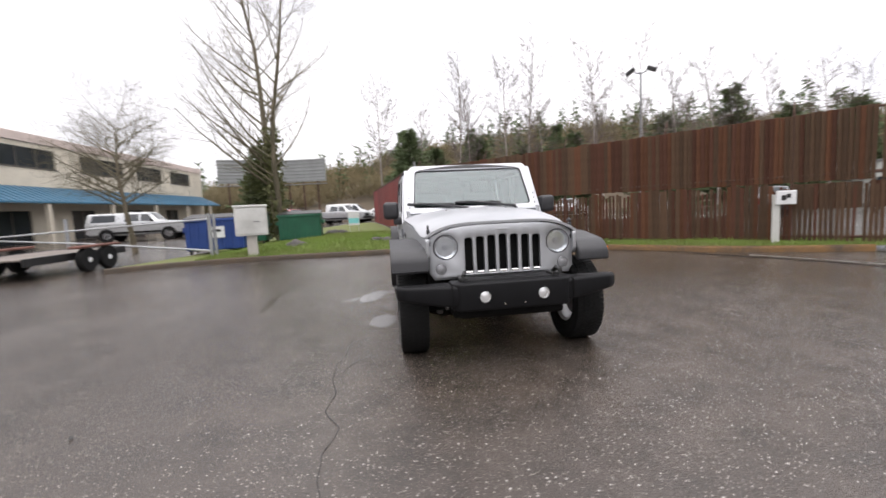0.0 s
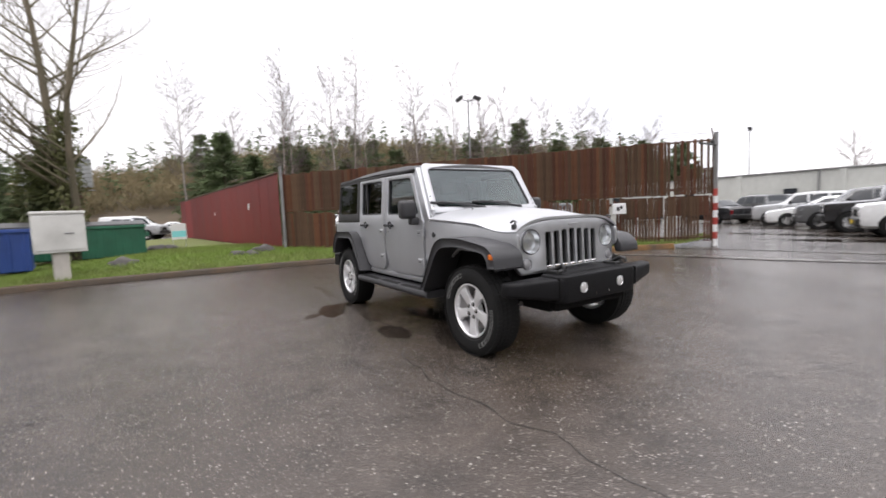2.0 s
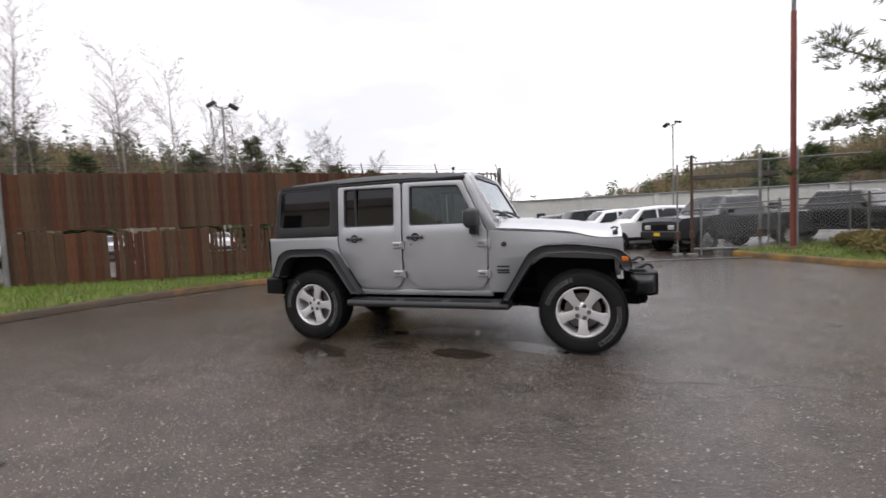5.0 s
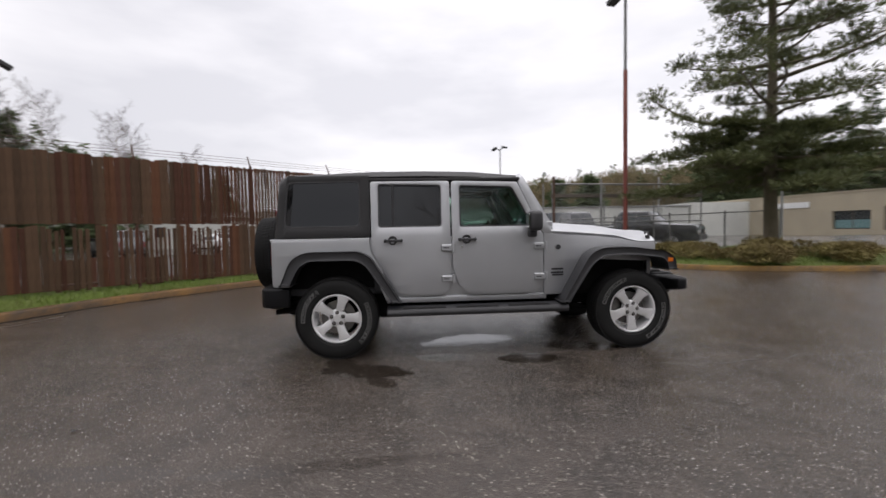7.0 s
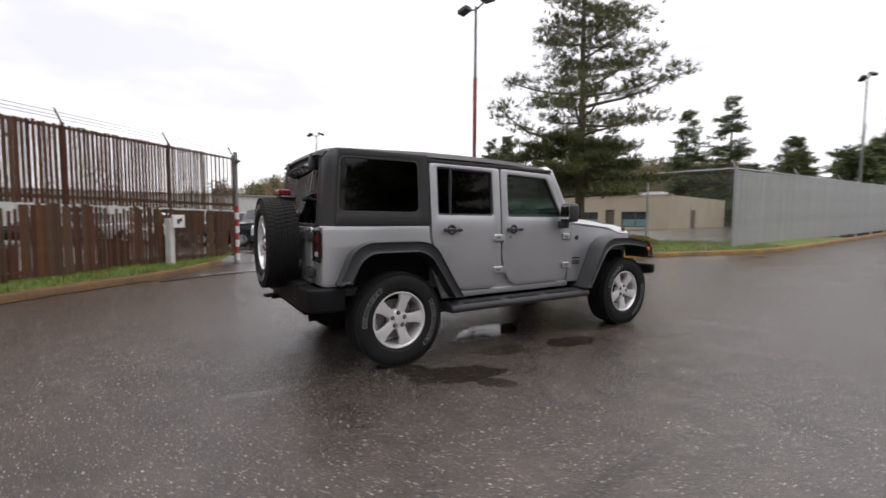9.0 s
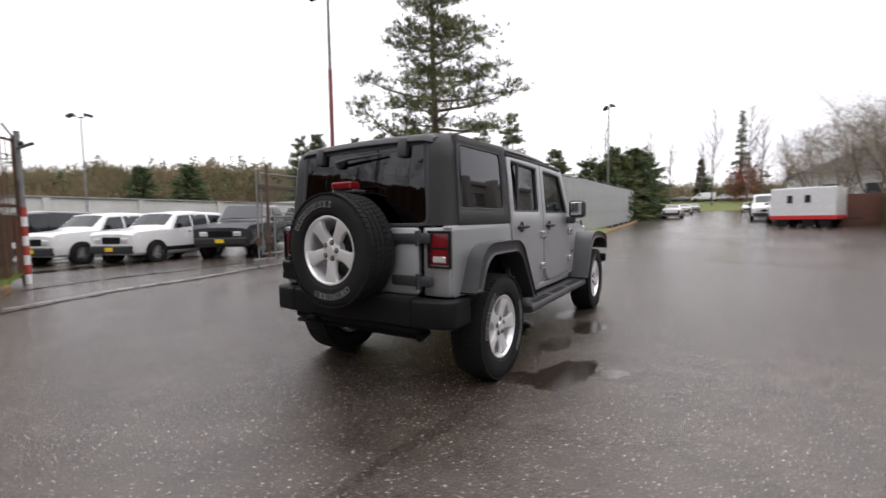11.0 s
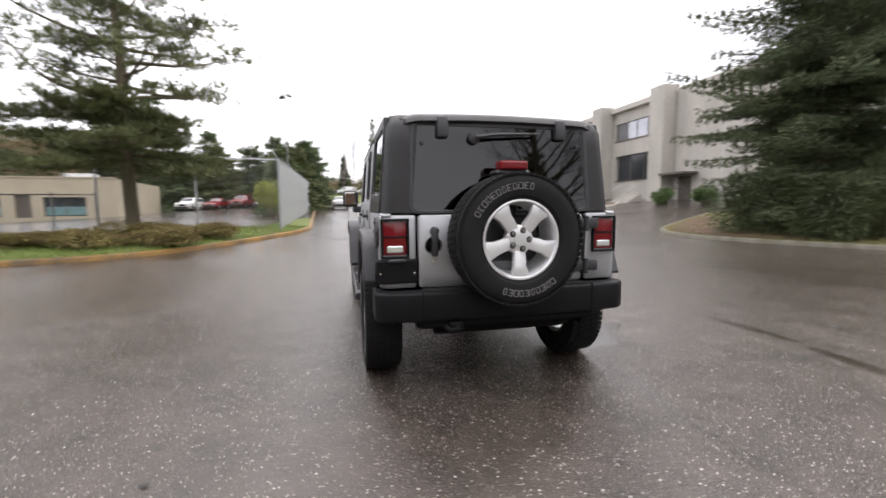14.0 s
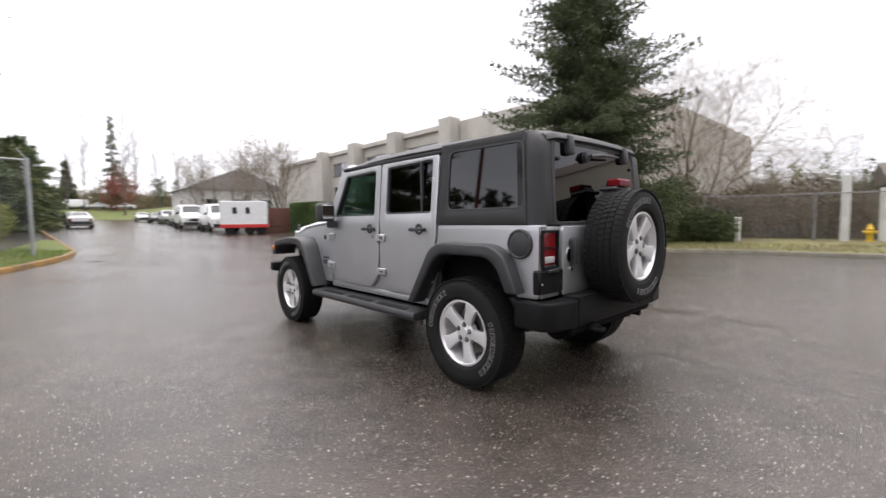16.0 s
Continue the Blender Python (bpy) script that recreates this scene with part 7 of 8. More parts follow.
def wheel_parts():
    w = 0.125
    prof = [(-w * 0.75, 0.235), (-w * 0.95, 0.262), (-w * 1.03, 0.31), (-w * 0.98, 0.355), (-w * 0.85, 0.382), (-w * 0.80, 0.388), (0, 0.392), (w * 0.80, 0.388), (w * 0.85, 0.382), (w * 0.98, 0.355), (w * 1.03, 0.31), (w * 0.95, 0.262), (w * 0.78, 0.240), (w * 0.70, 0.225)]
    tyre = lathe(prof, "x", 64, caps=False)
    # tread blocks in four rows, two of them wrapping the shoulder
    n = 64
    tread = bmesh.new()
    for k in range(n):
        a = 2 * math.pi * k / n
        for x0, x1, rr, da, skew in ((-0.120, -0.070, 0.386, 0.0, 0.15), (-0.064, -0.026, 0.3905, 0.5, -0.25), (-0.020, 0.020, 0.3915, 0.2, 0.3), (0.026, 0.064, 0.3905, 0.0, 0.25), (0.070, 0.120, 0.386, 0.5, -0.15)):
            own = box(x0, x1, -0.0155, 0.0155, rr - 0.004, rr + 0.0065, 0.0)
            for v in own.verts:
                v.co.y += skew * (v.co.x - (x0 + x1) / 2)
            own.transform(Matrix.Rotation(a + da * 2 * math.pi / n, 4, "X"))
            merge(tread, own)
    rim = lathe([(0.098, 0.236), (0.106, 0.238), (0.108, 0.228), (0.094, 0.218), (0.05, 0.210), (-0.08, 0.205), (-0.10, 0.232)], "x", 56, caps=False)
    solid_disc = lathe([(0.0, 0.075), (0.03, 0.072), (0.035, 0.0)], "x", 24)
    spokes = []
    for k in range(5):
        a = 2 * math.pi * k / 5
        out = [(-0.030, 0.045), (0.030, 0.045), (0.038, 0.085), (0.041, 0.160), (0.062, 0.219), (-0.062, 0.219), (-0.041, 0.160), (-0.038, 0.085)]
        sp = prism(out, "x", 0.045, 0.083, 0.007, 2)
        for v in sp.verts:
            rr = math.hypot(v.co.y, v.co.z)
            v.co.x += 0.014 * sstep(0.08, 0.21, rr)
        sp.transform(Matrix.Rotation(a, 4, "X"))
        spokes.append(sp)
    hub = lathe([(0.03, 0.088), (0.075, 0.084), (0.084, 0.070), (0.086, 0.040), (0.092, 0.036), (0.094, 0.0)], "x", 30)
    nut = lathe([(0.0, 0.013), (0.018, 0.013), (0.024, 0.009), (0.026, 0.0)], "x", 8)
    well = lathe([(0.085, 0.019), (0.0892, 0.0165), (0.0892, 0.0)], "x", 14)
    disc = lathe([(-0.01, 0.165), (0.005, 0.165), (0.006, 0.09), (-0.01, 0.09)], "x", 36)
    bar = prism(rounded([(-0.013, -0.019), (0.013, -0.019), (0.013, 0.019), (-0.013, 0.019)], 0.006, 2), "x", -0.0015, 0.0015, holes=[[(-0.0095, -0.0155), (0.0095, -0.0155), (0.0095, 0.0155), (-0.0095, 0.0155)]])
    hook = prism([(-0.012, -0.019), (0.012, -0.019), (0.012, -0.0155), (-0.0085, -0.0155), (-0.0085, -0.002), (0.007, -0.002), (0.007, 0.002), (-0.0085, 0.002), (-0.0085, 0.0155), (0.012, 0.0155), (0.012, 0.019), (-0.012, 0.019)], "x", -0.0015, 0.0015)
    return tyre, tread, rim, solid_disc, spokes, hub, nut, well, disc, bar, hook


def to_mesh(name, bm, material, smooth=None):
    bmesh.ops.recalc_face_normals(bm, faces=bm.faces)
    me = bpy.data.meshes.new(name)
    if smooth is not None:
        for f in bm.faces:
            f.smooth = True
        for e in bm.edges:
            if len(e.link_faces) == 2 and e.calc_face_angle(0) > radians(smooth):
                e.smooth = False
    bm.to_mesh(me)
    bm.free()
    me.materials.append(material)
    return me


t_bm, tread_bm, r_bm, c_bm, s_bms, h_bm, n_bm, well_bm, d_bm, l_bm, k_bm = wheel_parts()
W = {"tyre": to_mesh("tyre", t_bm, M["rubber"], 30), "tread": to_mesh("tread", tread_bm, M["rubber"]), "rim": to_mesh("rim", r_bm, M["alloy"], 40), "core": to_mesh("wheel", c_bm, M["under"]),
     "hub": to_mesh("hub_cap", h_bm, M["alloy"], 40), "nut": to_mesh("lug_nut", n_bm, M["steel"], 40), "well": to_mesh("lug_well", well_bm, M["under"]),
     "disc": to_mesh("brake_disc", d_bm, M["steel"], 40), "bar": to_mesh("raised_bar", l_bm, M["letter"]), "hook": to_mesh("raised_bar", k_bm, M["letter"])}
W["spokes"] = [to_mesh("spoke", s, M["alloy"], 40) for s in s_bms]


def put_wheel(m, name="wheel", brake=True):
    core = piece(name, W["core"], jeep, m)
    for key in ("tyre", "tread", "rim", "hub") + (("disc",) if brake else ()):
        ob = piece(W[key].name, W[key], core, Matrix())
        if key == "tread":
            tagged(ob, kind="stuff")
        if key == "tyre":
            tagged(ob, "black all-terrain tyre with pale raised letters")
    for s in W["spokes"]:
        piece("spoke", s, core, Matrix())
    # two arcs of raised pale bars on the side wall
    for centre, count in ((0.15, 10), (math.pi + 0.45, 12)):
        for k in range(count):
            a = centre + 0.112 * (k - (count - 1) / 2)
            piece("raised_bar", W["hook" if k % 3 == 1 else "bar"], core, Matrix.Rotation(a, 4, "X") @ Matrix.Translation((0.1282, 0, 0.315)) @ Matrix.Diagonal((1, 0.75 + 0.5 * (k * 7 % 5) / 4, 1, 1)))
    for k in range(5):
        a = 2 * math.pi * (k + 0.5) / 5
        piece("lug_well", W["well"], core, pose(0, 0.057 * math.cos(a), 0.057 * math.sin(a)))
        piece("lug_nut", W["nut"], core, pose(0.074, 0.057 * math.cos(a), 0.057 * math.sin(a)))
    return core


AX = 1.4735
put_wheel(pose(0.787, -AX, WR - 0.004, 20, 0, 0))
put_wheel(pose(0.767, AX, WR - 0.004, 50, 0, 0))
put_wheel(Matrix.Translation((-0.787, -AX, WR - 0.004)) @ Matrix.Rotation(math.pi, 4, "Z") @ Matrix.Rotation(0.65, 4, "X"))
put_wheel(Matrix.Translation((-0.767, AX, WR - 0.004)) @ Matrix.Rotation(math.pi, 4, "Z") @ Matrix.Rotation(0.95, 4, "X"))
put_wheel(Matrix.Translation((0.005, 2.272, 1.008)) @ Matrix.Rotation(math.pi / 2, 4, "Z") @ Matrix.Rotation(math.pi, 4, "X"), "spare_wheel", False)

# --- chassis and underbody
part("underbody", box(-0.62, 0.62, -1.72, 2.02, 0.52, 0.60, 0.02), M["under"], jeep)
for s in (-1, 1):
    part("frame_rail", box(s * 0.42 - 0.05, s * 0.42 + 0.05, -2.0, 2.1, 0.40, 0.53, 0.01), M["under"], jeep)
    part("shock_absorber", tube([(s * 0.52, -AX + 0.12, 0.30), (s * 0.46, -AX + 0.05, 0.75)], 0.035, 8), M["steel"], jeep)
    part("shock_absorber", tube([(s * 0.52, AX - 0.12, 0.30), (s * 0.46, AX - 0.2, 0.7)], 0.035, 8), M["under"], jeep)
    # dark wheel housings close the arches
    part("wheel_housing", box(min(s * 0.50, s * 0.655), max(s * 0.50, s * 0.655), -1.74, -1.02, 0.56, 1.04, 0.02), M["under"], jeep)
    part("wheel_housing", box(s * 0.50, s * 0.64, 1.02, 1.98, 0.56, 1.10, 0.02), M["under"], jeep)
for y in (-AX, AX):
    part("axle", tube([(-0.66, y, WR), (0.66, y, WR)], 0.042, 10), M["under"], jeep, smooth=50)
    part("differential", lathe([(-0.13, 0.03), (-0.1, 0.11), (0.0, 0.135), (0.1, 0.11), (0.13, 0.03)], "x", 18, (0.12 if y > 0 else 0.2, y, WR)), M["under"], jeep, smooth=50)
part("track_bar", tube([(-0.5, -AX - 0.2, 0.42), (0.5, -AX - 0.2, 0.55)], 0.022, 6), M["steel"], jeep)
part("gearbox", box(-0.28, 0.28, -0.95, 0.35, 0.31, 0.54, 0.06, 2), M["under"], jeep)
# Unseen flat sheet, added to shut out daylight under the car.
part("skid_plate", box(-0.62, 0.62, -0.85, 1.0, 0.385, 0.42, 0.01), M["under"], jeep)
part("propeller_shaft", tube([(0.05, 0.35, 0.40), (0.12, AX - 0.13, WR)], 0.035, 10), M["under"], jeep, smooth=50)
part("fuel_tank", box(-0.56, -0.06, 0.3, 1.15, 0.32, 0.54, 0.05, 2), M["under"], jeep)
part("muffler", tube([(-0.45, 1.98, 0.46), (0.45, 1.98, 0.46)], 0.10, 14), M["under"], jeep, smooth=50)
part("tail_pipe", tube([(-0.42, 1.9, 0.44), (-0.55, 2.02, 0.43), (-0.56, 2.13, 0.42)], 0.028, 10), M["under"], jeep, smooth=50)
part("tow_hitch", box(0.32, 0.40, 2.1, 2.25, 0.45, 0.50, 0.01), M["under"], jeep)
part("tow_hook", tube([(0.36, 2.20, 0.48), (0.36, 2.29, 0.475), (0.42, 2.30, 0.475), (0.43, 2.24, 0.48)], 0.014, 8), M["under"], jeep, smooth=50)

# --- lower body sides
for s in (-1, 1):
    d_f = [(-0.585, 1.168), (-0.575, 0.66), (-0.50, 0.585), (0.16, 0.575), (0.27, 0.66), (0.338, 0.86), (0.338, 1.715), (-0.325, 1.70), (-0.345, 1.665), (-0.562, 1.19)]
    w_f = [(-0.485, 1.255), (0.262, 1.255), (0.262, 1.672), (-0.278, 1.655)]
    f_out = rounded(d_f, [0.01, 0.10, 0.08, 0.12, 0.12, 0.08, 0.03, 0.03, 0.02, 0.02])
    f_hole = rounded(w_f, [0.02, 0.03, 0.03, 0.03])
    door_f = panel("front_door", f_out, s, "silver", jeep, [f_hole], proud=0.006, label="silver front door with a black handle")
    d_r = [(0.356, 1.715), (0.356, 0.66), (0.44, 0.575), (0.80, 0.578), (0.90, 0.63), (1.128, 1.02), (1.135, 1.715)]
    w_r = [(0.440, 1.262), (1.062, 1.262), (1.062, 1.690), (0.440, 1.676)]
    r_out = rounded(d_r, [0.03, 0.08, 0.08, 0.05, 0.1, 0.1, 0.03])
    r_hole = rounded(w_r, 0.03)
    door_r = panel("rear_door", r_out, s, "silver", jeep, [r_hole], proud=0.006, label="silver rear door with a black handle")
    panel("door_jamb", [(-0.60, 0.53), (1.0, 0.53), (1.16, 0.90), (1.16, 1.168), (-0.60, 1.168)], s, "silver", jeep, thick=0.012, proud=-0.030, bevel=0.0)
    # window rubber, glass
    for dr, hole, gm, nm in ((door_f, f_hole, "glass_clear", "window_glass"), (door_r, r_hole, "glass_dark", "window_glass")):
        cy, cz = sum(p[0] for p in hole) / len(hole), sum(p[1] for p in hole) / len(hole)
        inner = [(cy + (y - cy) * 0.955, cz + (z - cz) * 0.93) for y, z in hole]
        seal = panel("window_seal", hole, s, "plastic", dr, [inner], thick=0.03, proud=-0.004, bevel=0.003)
        g = panel(nm, hole, s, gm, dr, thick=0.005, proud=-0.022, bevel=0.0)
        g.visible_shadow = False
    part("window_divider", box(min(s * 0.75, s * 0.775), max(s * 0.75, s * 0.775), 0.905, 0.93, 1.27, 1.68, 0.004), M["plastic"], door_r)
    # handles, locks, hinges
    for dr, hy in ((door_f, 0.195), (door_r, 0.925)):
        hx = s * (side_x(1.15) + 0.006)
        bezel = lathe([(0.0, 0.046), (0.008, 0.044), (0.009, 0.034), (-0.004, 0.02), (-0.004, 0.0)], "x", 22)
        bezel.transform(Matrix.Translation((hx, hy, 1.134)) @ Matrix.Diagonal((s, 1, 1, 1)))
        part("handle_recess", bezel, M["plastic"], dr, smooth=40)
        part("handle", box(min(hx + s * 0.018, hx + s * 0.044), max(hx + s * 0.018, hx + s * 0.044), hy - 0.098, hy + 0.085, 1.120, 1.144, 0.009, 2), M["plastic"], dr, "black grab handle", smooth=40)
        part("handle_foot", box(min(hx, hx + s * 0.03), max(hx, hx + s * 0.03), hy - 0.098, hy - 0.066, 1.116, 1.148, 0.008), M["plastic"], dr)
        part("push_button", lathe([(0, 0.017), (s * 0.04, 0.017), (s * 0.046, 0.012), (s * 0.047, 0.0)], "x", 14, (hx, hy + 0.07, 1.132)), M["plastic"], dr, smooth=40)
    part("lock", lathe([(0, 0.011), (s * 0.006, 0.011), (s * 0.007, 0.0)], "x", 12, (s * (side_x(1.08) + 0.006), 0.242, 1.058)), M["chrome"], door_f)
    for dr, ys in ((door_f, -0.585), (door_r, 0.347)):
        for hz in (1.052, 0.745):
            hx = s * (side_x(hz) + 0.006)
            part("hinge", box(min(hx, hx + s * 0.022), max(hx, hx + s * 0.022), ys - 0.012, ys + 0.105, hz - 0.032, hz + 0.032, 0.007), M["silver"], dr, smooth=30)
            part("hinge_pin", tube([(hx + s * 0.014, ys - 0.016, hz - 0.042), (hx + s * 0.014, ys - 0.016, hz + 0.042)], 0.017, 10), M["silver"], dr, smooth=50)
            part("hinge_slot", box(min(hx + s * 0.02, hx + s * 0.0235), max(hx + s * 0.02, hx + s * 0.0235), ys + 0.03, ys + 0.085, hz - 0.004, hz + 0.004), M["under"], dr)
    # mirror
    mir = part("mirror", box(min(s * 0.835, s * 1.010), max(s * 0.835, s * 1.010), -0.530, -0.400, 1.205, 1.400, 0.04, 3), M["plastic"], jeep, "black door mirror", smooth=40)
    part("mirror_arm", box(min(s * 0.79, s * 0.90), max(s * 0.79, s * 0.90), -0.50, -0.42, 1.140, 1.22, 0.02, 2), M["plastic"], mir, smooth=40)
    part("mirror_glass", box(min(s * 0.865, s * 0.985), max(s * 0.865, s * 0.985), -0.398, -0.390, 1.236, 1.372, 0.003), M["chrome"], mir)
    # rear quarter, cut for the wheel
    q = rounded([(1.152, 1.150), (1.142, 1.02), (1.02, 0.82), (1.06, 0.70), (1.12, 0.90), (1.22, 0.99), (1.74, 1.0), (1.86, 0.90), (1.915, 0.70), (2.085, 0.70), (2.085, 1.150)], [0.005, 0.05, 0.02, 0.01, 0.08, 0.06, 0.08, 0.05, 0.01, 0.03, 0.02])
    quarter = panel("rear_quarter", q, s, "silver", jeep, bevel=0.006)
    part("belt_ledge", box(min(s * 0.735, s * 0.799), max(s * 0.735, s * 0.799), 1.145, 2.10, 1.14, 1.166, 0.01, 2), M["silver"], jeep, smooth=40)
    panel("a_pillar", [(-0.690, 1.175), (-0.590, 1.175), (-0.560, 1.215), (-0.342, 1.690), (-0.342, 1.755), (-0.385, 1.755)], s, "silver", jeep, thick=0.085, proud=-0.008, bevel=0.006)
    part("lower_control_arm", tube([(s * 0.50, -AX + 0.1, 0.34), (s * 0.46, -0.62, 0.42)], 0.03, 8), M["under"], jeep, smooth=50)
    part("lower_control_arm", tube([(s * 0.50, AX - 0.1, 0.34), (s * 0.46, 0.75, 0.42)], 0.03, 8), M["under"], jeep, smooth=50)
    # rocker below the doors and cowl side
    panel("rocker", [(-0.62, 0.51), (1.0, 0.51), (0.97, 0.568), (-0.62, 0.568)], s, "silver", jeep, thick=0.06, proud=-0.01, bevel=0.01)
    cowl = panel("front_fender", rounded([(-0.592, 1.178), (-0.592, 0.555), (-0.78, 0.555), (-0.98, 0.80), (-1.12, 0.90), (-1.80, 0.86), (-1.845, 0.90), (-1.845, 1.055), (-1.2, 1.135)], [0.005, 0.02, 0.02, 0.03, 0.05, 0.02, 0.02, 0.02, 0.05]),
                 s, "silver", jeep, thick=0.03, front=True, bevel=0.005)
    # black badge bars and round emblem
    bx = s * (front_half(-0.72) + 0.0135)
    for z0, w0 in ((0.812, 0.125), (0.776, 0.17), (0.752, 0.12)):
        part("badge_bar", box(min(bx, bx + s * 0.004), max(bx, bx + s * 0.004), -0.795, -0.795 + w0, z0 - 0.009, z0 + 0.009), M["plastic"], cowl)
    part("emblem", lathe([(0, 0.026), (s * 0.007, 0.025), (s * 0.009, 0.0)], "x", 18, (s * (front_half(-0.72) + 0.012), -0.745, 1.035)), M["plastic"], cowl, smooth=40)

    # flares, black textured plastic: rim band, sloping skirt
    def flare(name, outer, inner, x_in, x_out, lab, taper=None):
        ring = outer + inner[::-1]
        bm = prism(ring, "x", x_in, x_out, 0.0)
        for v in bm.verts:
            if taper and abs(v.co.x - x_in) < 1e-5:
                v.co.z += taper
            v.co.x *= s
        bev(bm, 0.018, 3, 35)
        return part(name, bm, M["plastic"], jeep, lab, smooth=40)
    fo = rounded([(-0.735, 0.50), (-1.01, 0.965), (-1.13, 1.025), (-1.42, 1.03), (-1.80, 0.975), (-1.885, 0.90), (-1.90, 0.80)], [0, 0.10, 0.08, 0.1, 0.08, 0.04, 0])
    fi = rounded([(-0.80, 0.50), (-1.035, 0.865), (-1.14, 0.94), (-1.42, 0.955), (-1.75, 0.915), (-1.80, 0.87), (-1.815, 0.80)], [0, 0.10, 0.08, 0.1, 0.08, 0.03, 0])
    ff = flare("front_flare", fo, fi, 0.668, 0.945, "black textured front wheel flare")
    mkr = part("side_marker", box(min(s * 0.935, s * 0.953), max(s * 0.935, s * 0.953), -1.868, -1.812, 0.868, 0.912, 0.008, 2), M["lens_amber"], ff, "amber side marker lamp")
    ro = rounded([(0.862, 0.54), (1.14, 0.985), (1.25, 1.04), (1.76, 1.04), (1.885, 0.97), (1.985, 0.73)], [0, 0.10, 0.08, 0.1, 0.1, 0])
    ri = rounded([(0.945, 0.54), (1.185, 0.90), (1.28, 0.955), (1.72, 0.955), (1.815, 0.895), (1.895, 0.73)], [0, 0.10, 0.08, 0.1, 0.08, 0])
    flare("rear_flare", ro, ri, 0.74, 0.905, "black textured rear wheel flare")
    # running board
    rb = part("running_board", prism(rounded([(0.70, 0.395), (0.92, 0.40), (0.94, 0.432), (0.925, 0.468), (0.78, 0.482), (0.70, 0.474)], 0.012), "y", -0.80, 0.99, 0.006), M["plastic"], jeep, "black running board below the doors", smooth=40)
    rb.matrix_basis = Matrix.Diagonal((s, 1, 1, 1))
    for k in range(3):
        st = part("step_tread", box(0.80, 0.91, -0.62 + k * 0.52, -0.20 + k * 0.52, 0.468, 0.476, 0.003), M["rubber"], rb)
    for y in (-0.6, 0.1, 0.75):
        part("board_bracket", box(0.5, 0.78, y - 0.04, y + 0.04, 0.43, 0.47), M["under"], rb)

# black fuel cap on the left quarter
cap = part("fuel_cap", lathe([(0.0, 0.098), (0.012, 0.097), (0.018, 0.086), (0.012, 0.08), (0.018, 0.062), (0.020, 0.0)], "x", 30, (0.805, 1.945, 1.045)), M["plastic"], jeep, "round black fuel filler door", smooth=35)
for k in range(8):
    a = k * math.pi / 4
    part("screw", lathe([(0, 0.007), (0.004, 0.006), (0.005, 0)], "x", 8, (0.823, 1.945 + 0.089 * math.cos(a), 1.045 + 0.089 * math.sin(a))), M["black"], cap)

# --- hood, cowl, windscreen frame
def grille_top(x):
    return 1.156 - 0.088 * abs(x / 0.63) ** 4.6


rows = []
for y in np.linspace(-0.675, -1.836, 22):
    t = (-0.675 - y) / 1.161
    w = front_half(y) + 0.006
    ze = 1.178 - 0.10 * t ** 1.15
    zc = 1.262 - 0.085 * t ** 1.2 - 0.008 * sstep(0.93, 1.0, t)
    row = []
    for u in np.linspace(-1, 1, 25):
        a = abs(u)
        z = ze + (zc - ze) * (1 - a ** 3.4) ** 0.75 + 0.014 * sstep(0.55, 0.35, a) * (1 - 0.6 * t)
        z += (grille_top(w * u) + 0.008 - z) * sstep(0.55, 1.0, t)
        row.append((w * u, y, z))
    rows.append(row)
hood = part("hood", solid(grid_loft(rows), -0.022), M["silver"], jeep, "wet silver hood", smooth=40)
part("engine_block", box(-0.60, 0.60, -1.68, -0.68, 0.60, 1.02, 0.02), M["under"], jeep)
for s in (-1, 1):
    la = part("hood_latch", box(s * 0.632 - 0.014, s * 0.632 + 0.014, -1.80, -1.755, 1.02, 1.135, 0.008, 2), M["plastic"], hood, "black rubber hood latch")
    part("latch_hook", tube([(s * 0.632, -1.78, 1.13), (s * 0.632, -1.80, 1.155), (s * 0.632, -1.77, 1.165), (s * 0.632, -1.74, 1.15)], 0.010, 8), M["plastic"], la, smooth=50)
    part("latch_foot", box(s * 0.64 - 0.02, s * 0.64 + 0.02, -1.81, -1.755, 0.99, 1.03, 0.006), M["plastic"], la)
    part("hood_bumper", lathe([(0, 0.018), (0.02, 0.016), (0.03, 0.008), (0.031, 0)], "z", 10, (s * 0.33, -0.82, 1.258)), M["plastic"], hood)
part("washer_nozzle", box(-0.03, 0.03, -0.98, -0.955, 1.252, 1.262, 0.004), M["plastic"], hood)
part("cowl", prism(rounded([(-0.56, 1.02), (-0.70, 1.02), (-0.70, 1.235), (-0.63, 1.262), (-0.56, 1.262)], 0.012), "x", -0.765, 0.765, 0.01, 2), M["silver"], jeep, smooth=40)
for k in range(9):
    part("cowl_vent", box(-0.52 + k * 0.085, -0.46 + k * 0.085, -0.685, -0.645, 1.252, 1.258), M["under"], jeep)
# frame: outline in (x, along the slope), laid on the slope
base_y, base_z, top_y, top_z = -0.668, 1.245, -0.362, 1.785
slope = math.hypot(top_y - base_y, top_z - base_z)
ang = math.atan2(top_z - base_z, top_y - base_y)


def on_slope(bm, out=0.0):
    for v in bm.verts:
        x, d, h = v.co.x, v.co.y, v.co.z
        yy, zz = base_y + h / slope * (top_y - base_y), base_z + h / slope * (top_z - base_z)
        v.co = Vector((x, yy - math.sin(ang) * (d + out), zz + math.cos(ang) * (d + out)))
    return bm


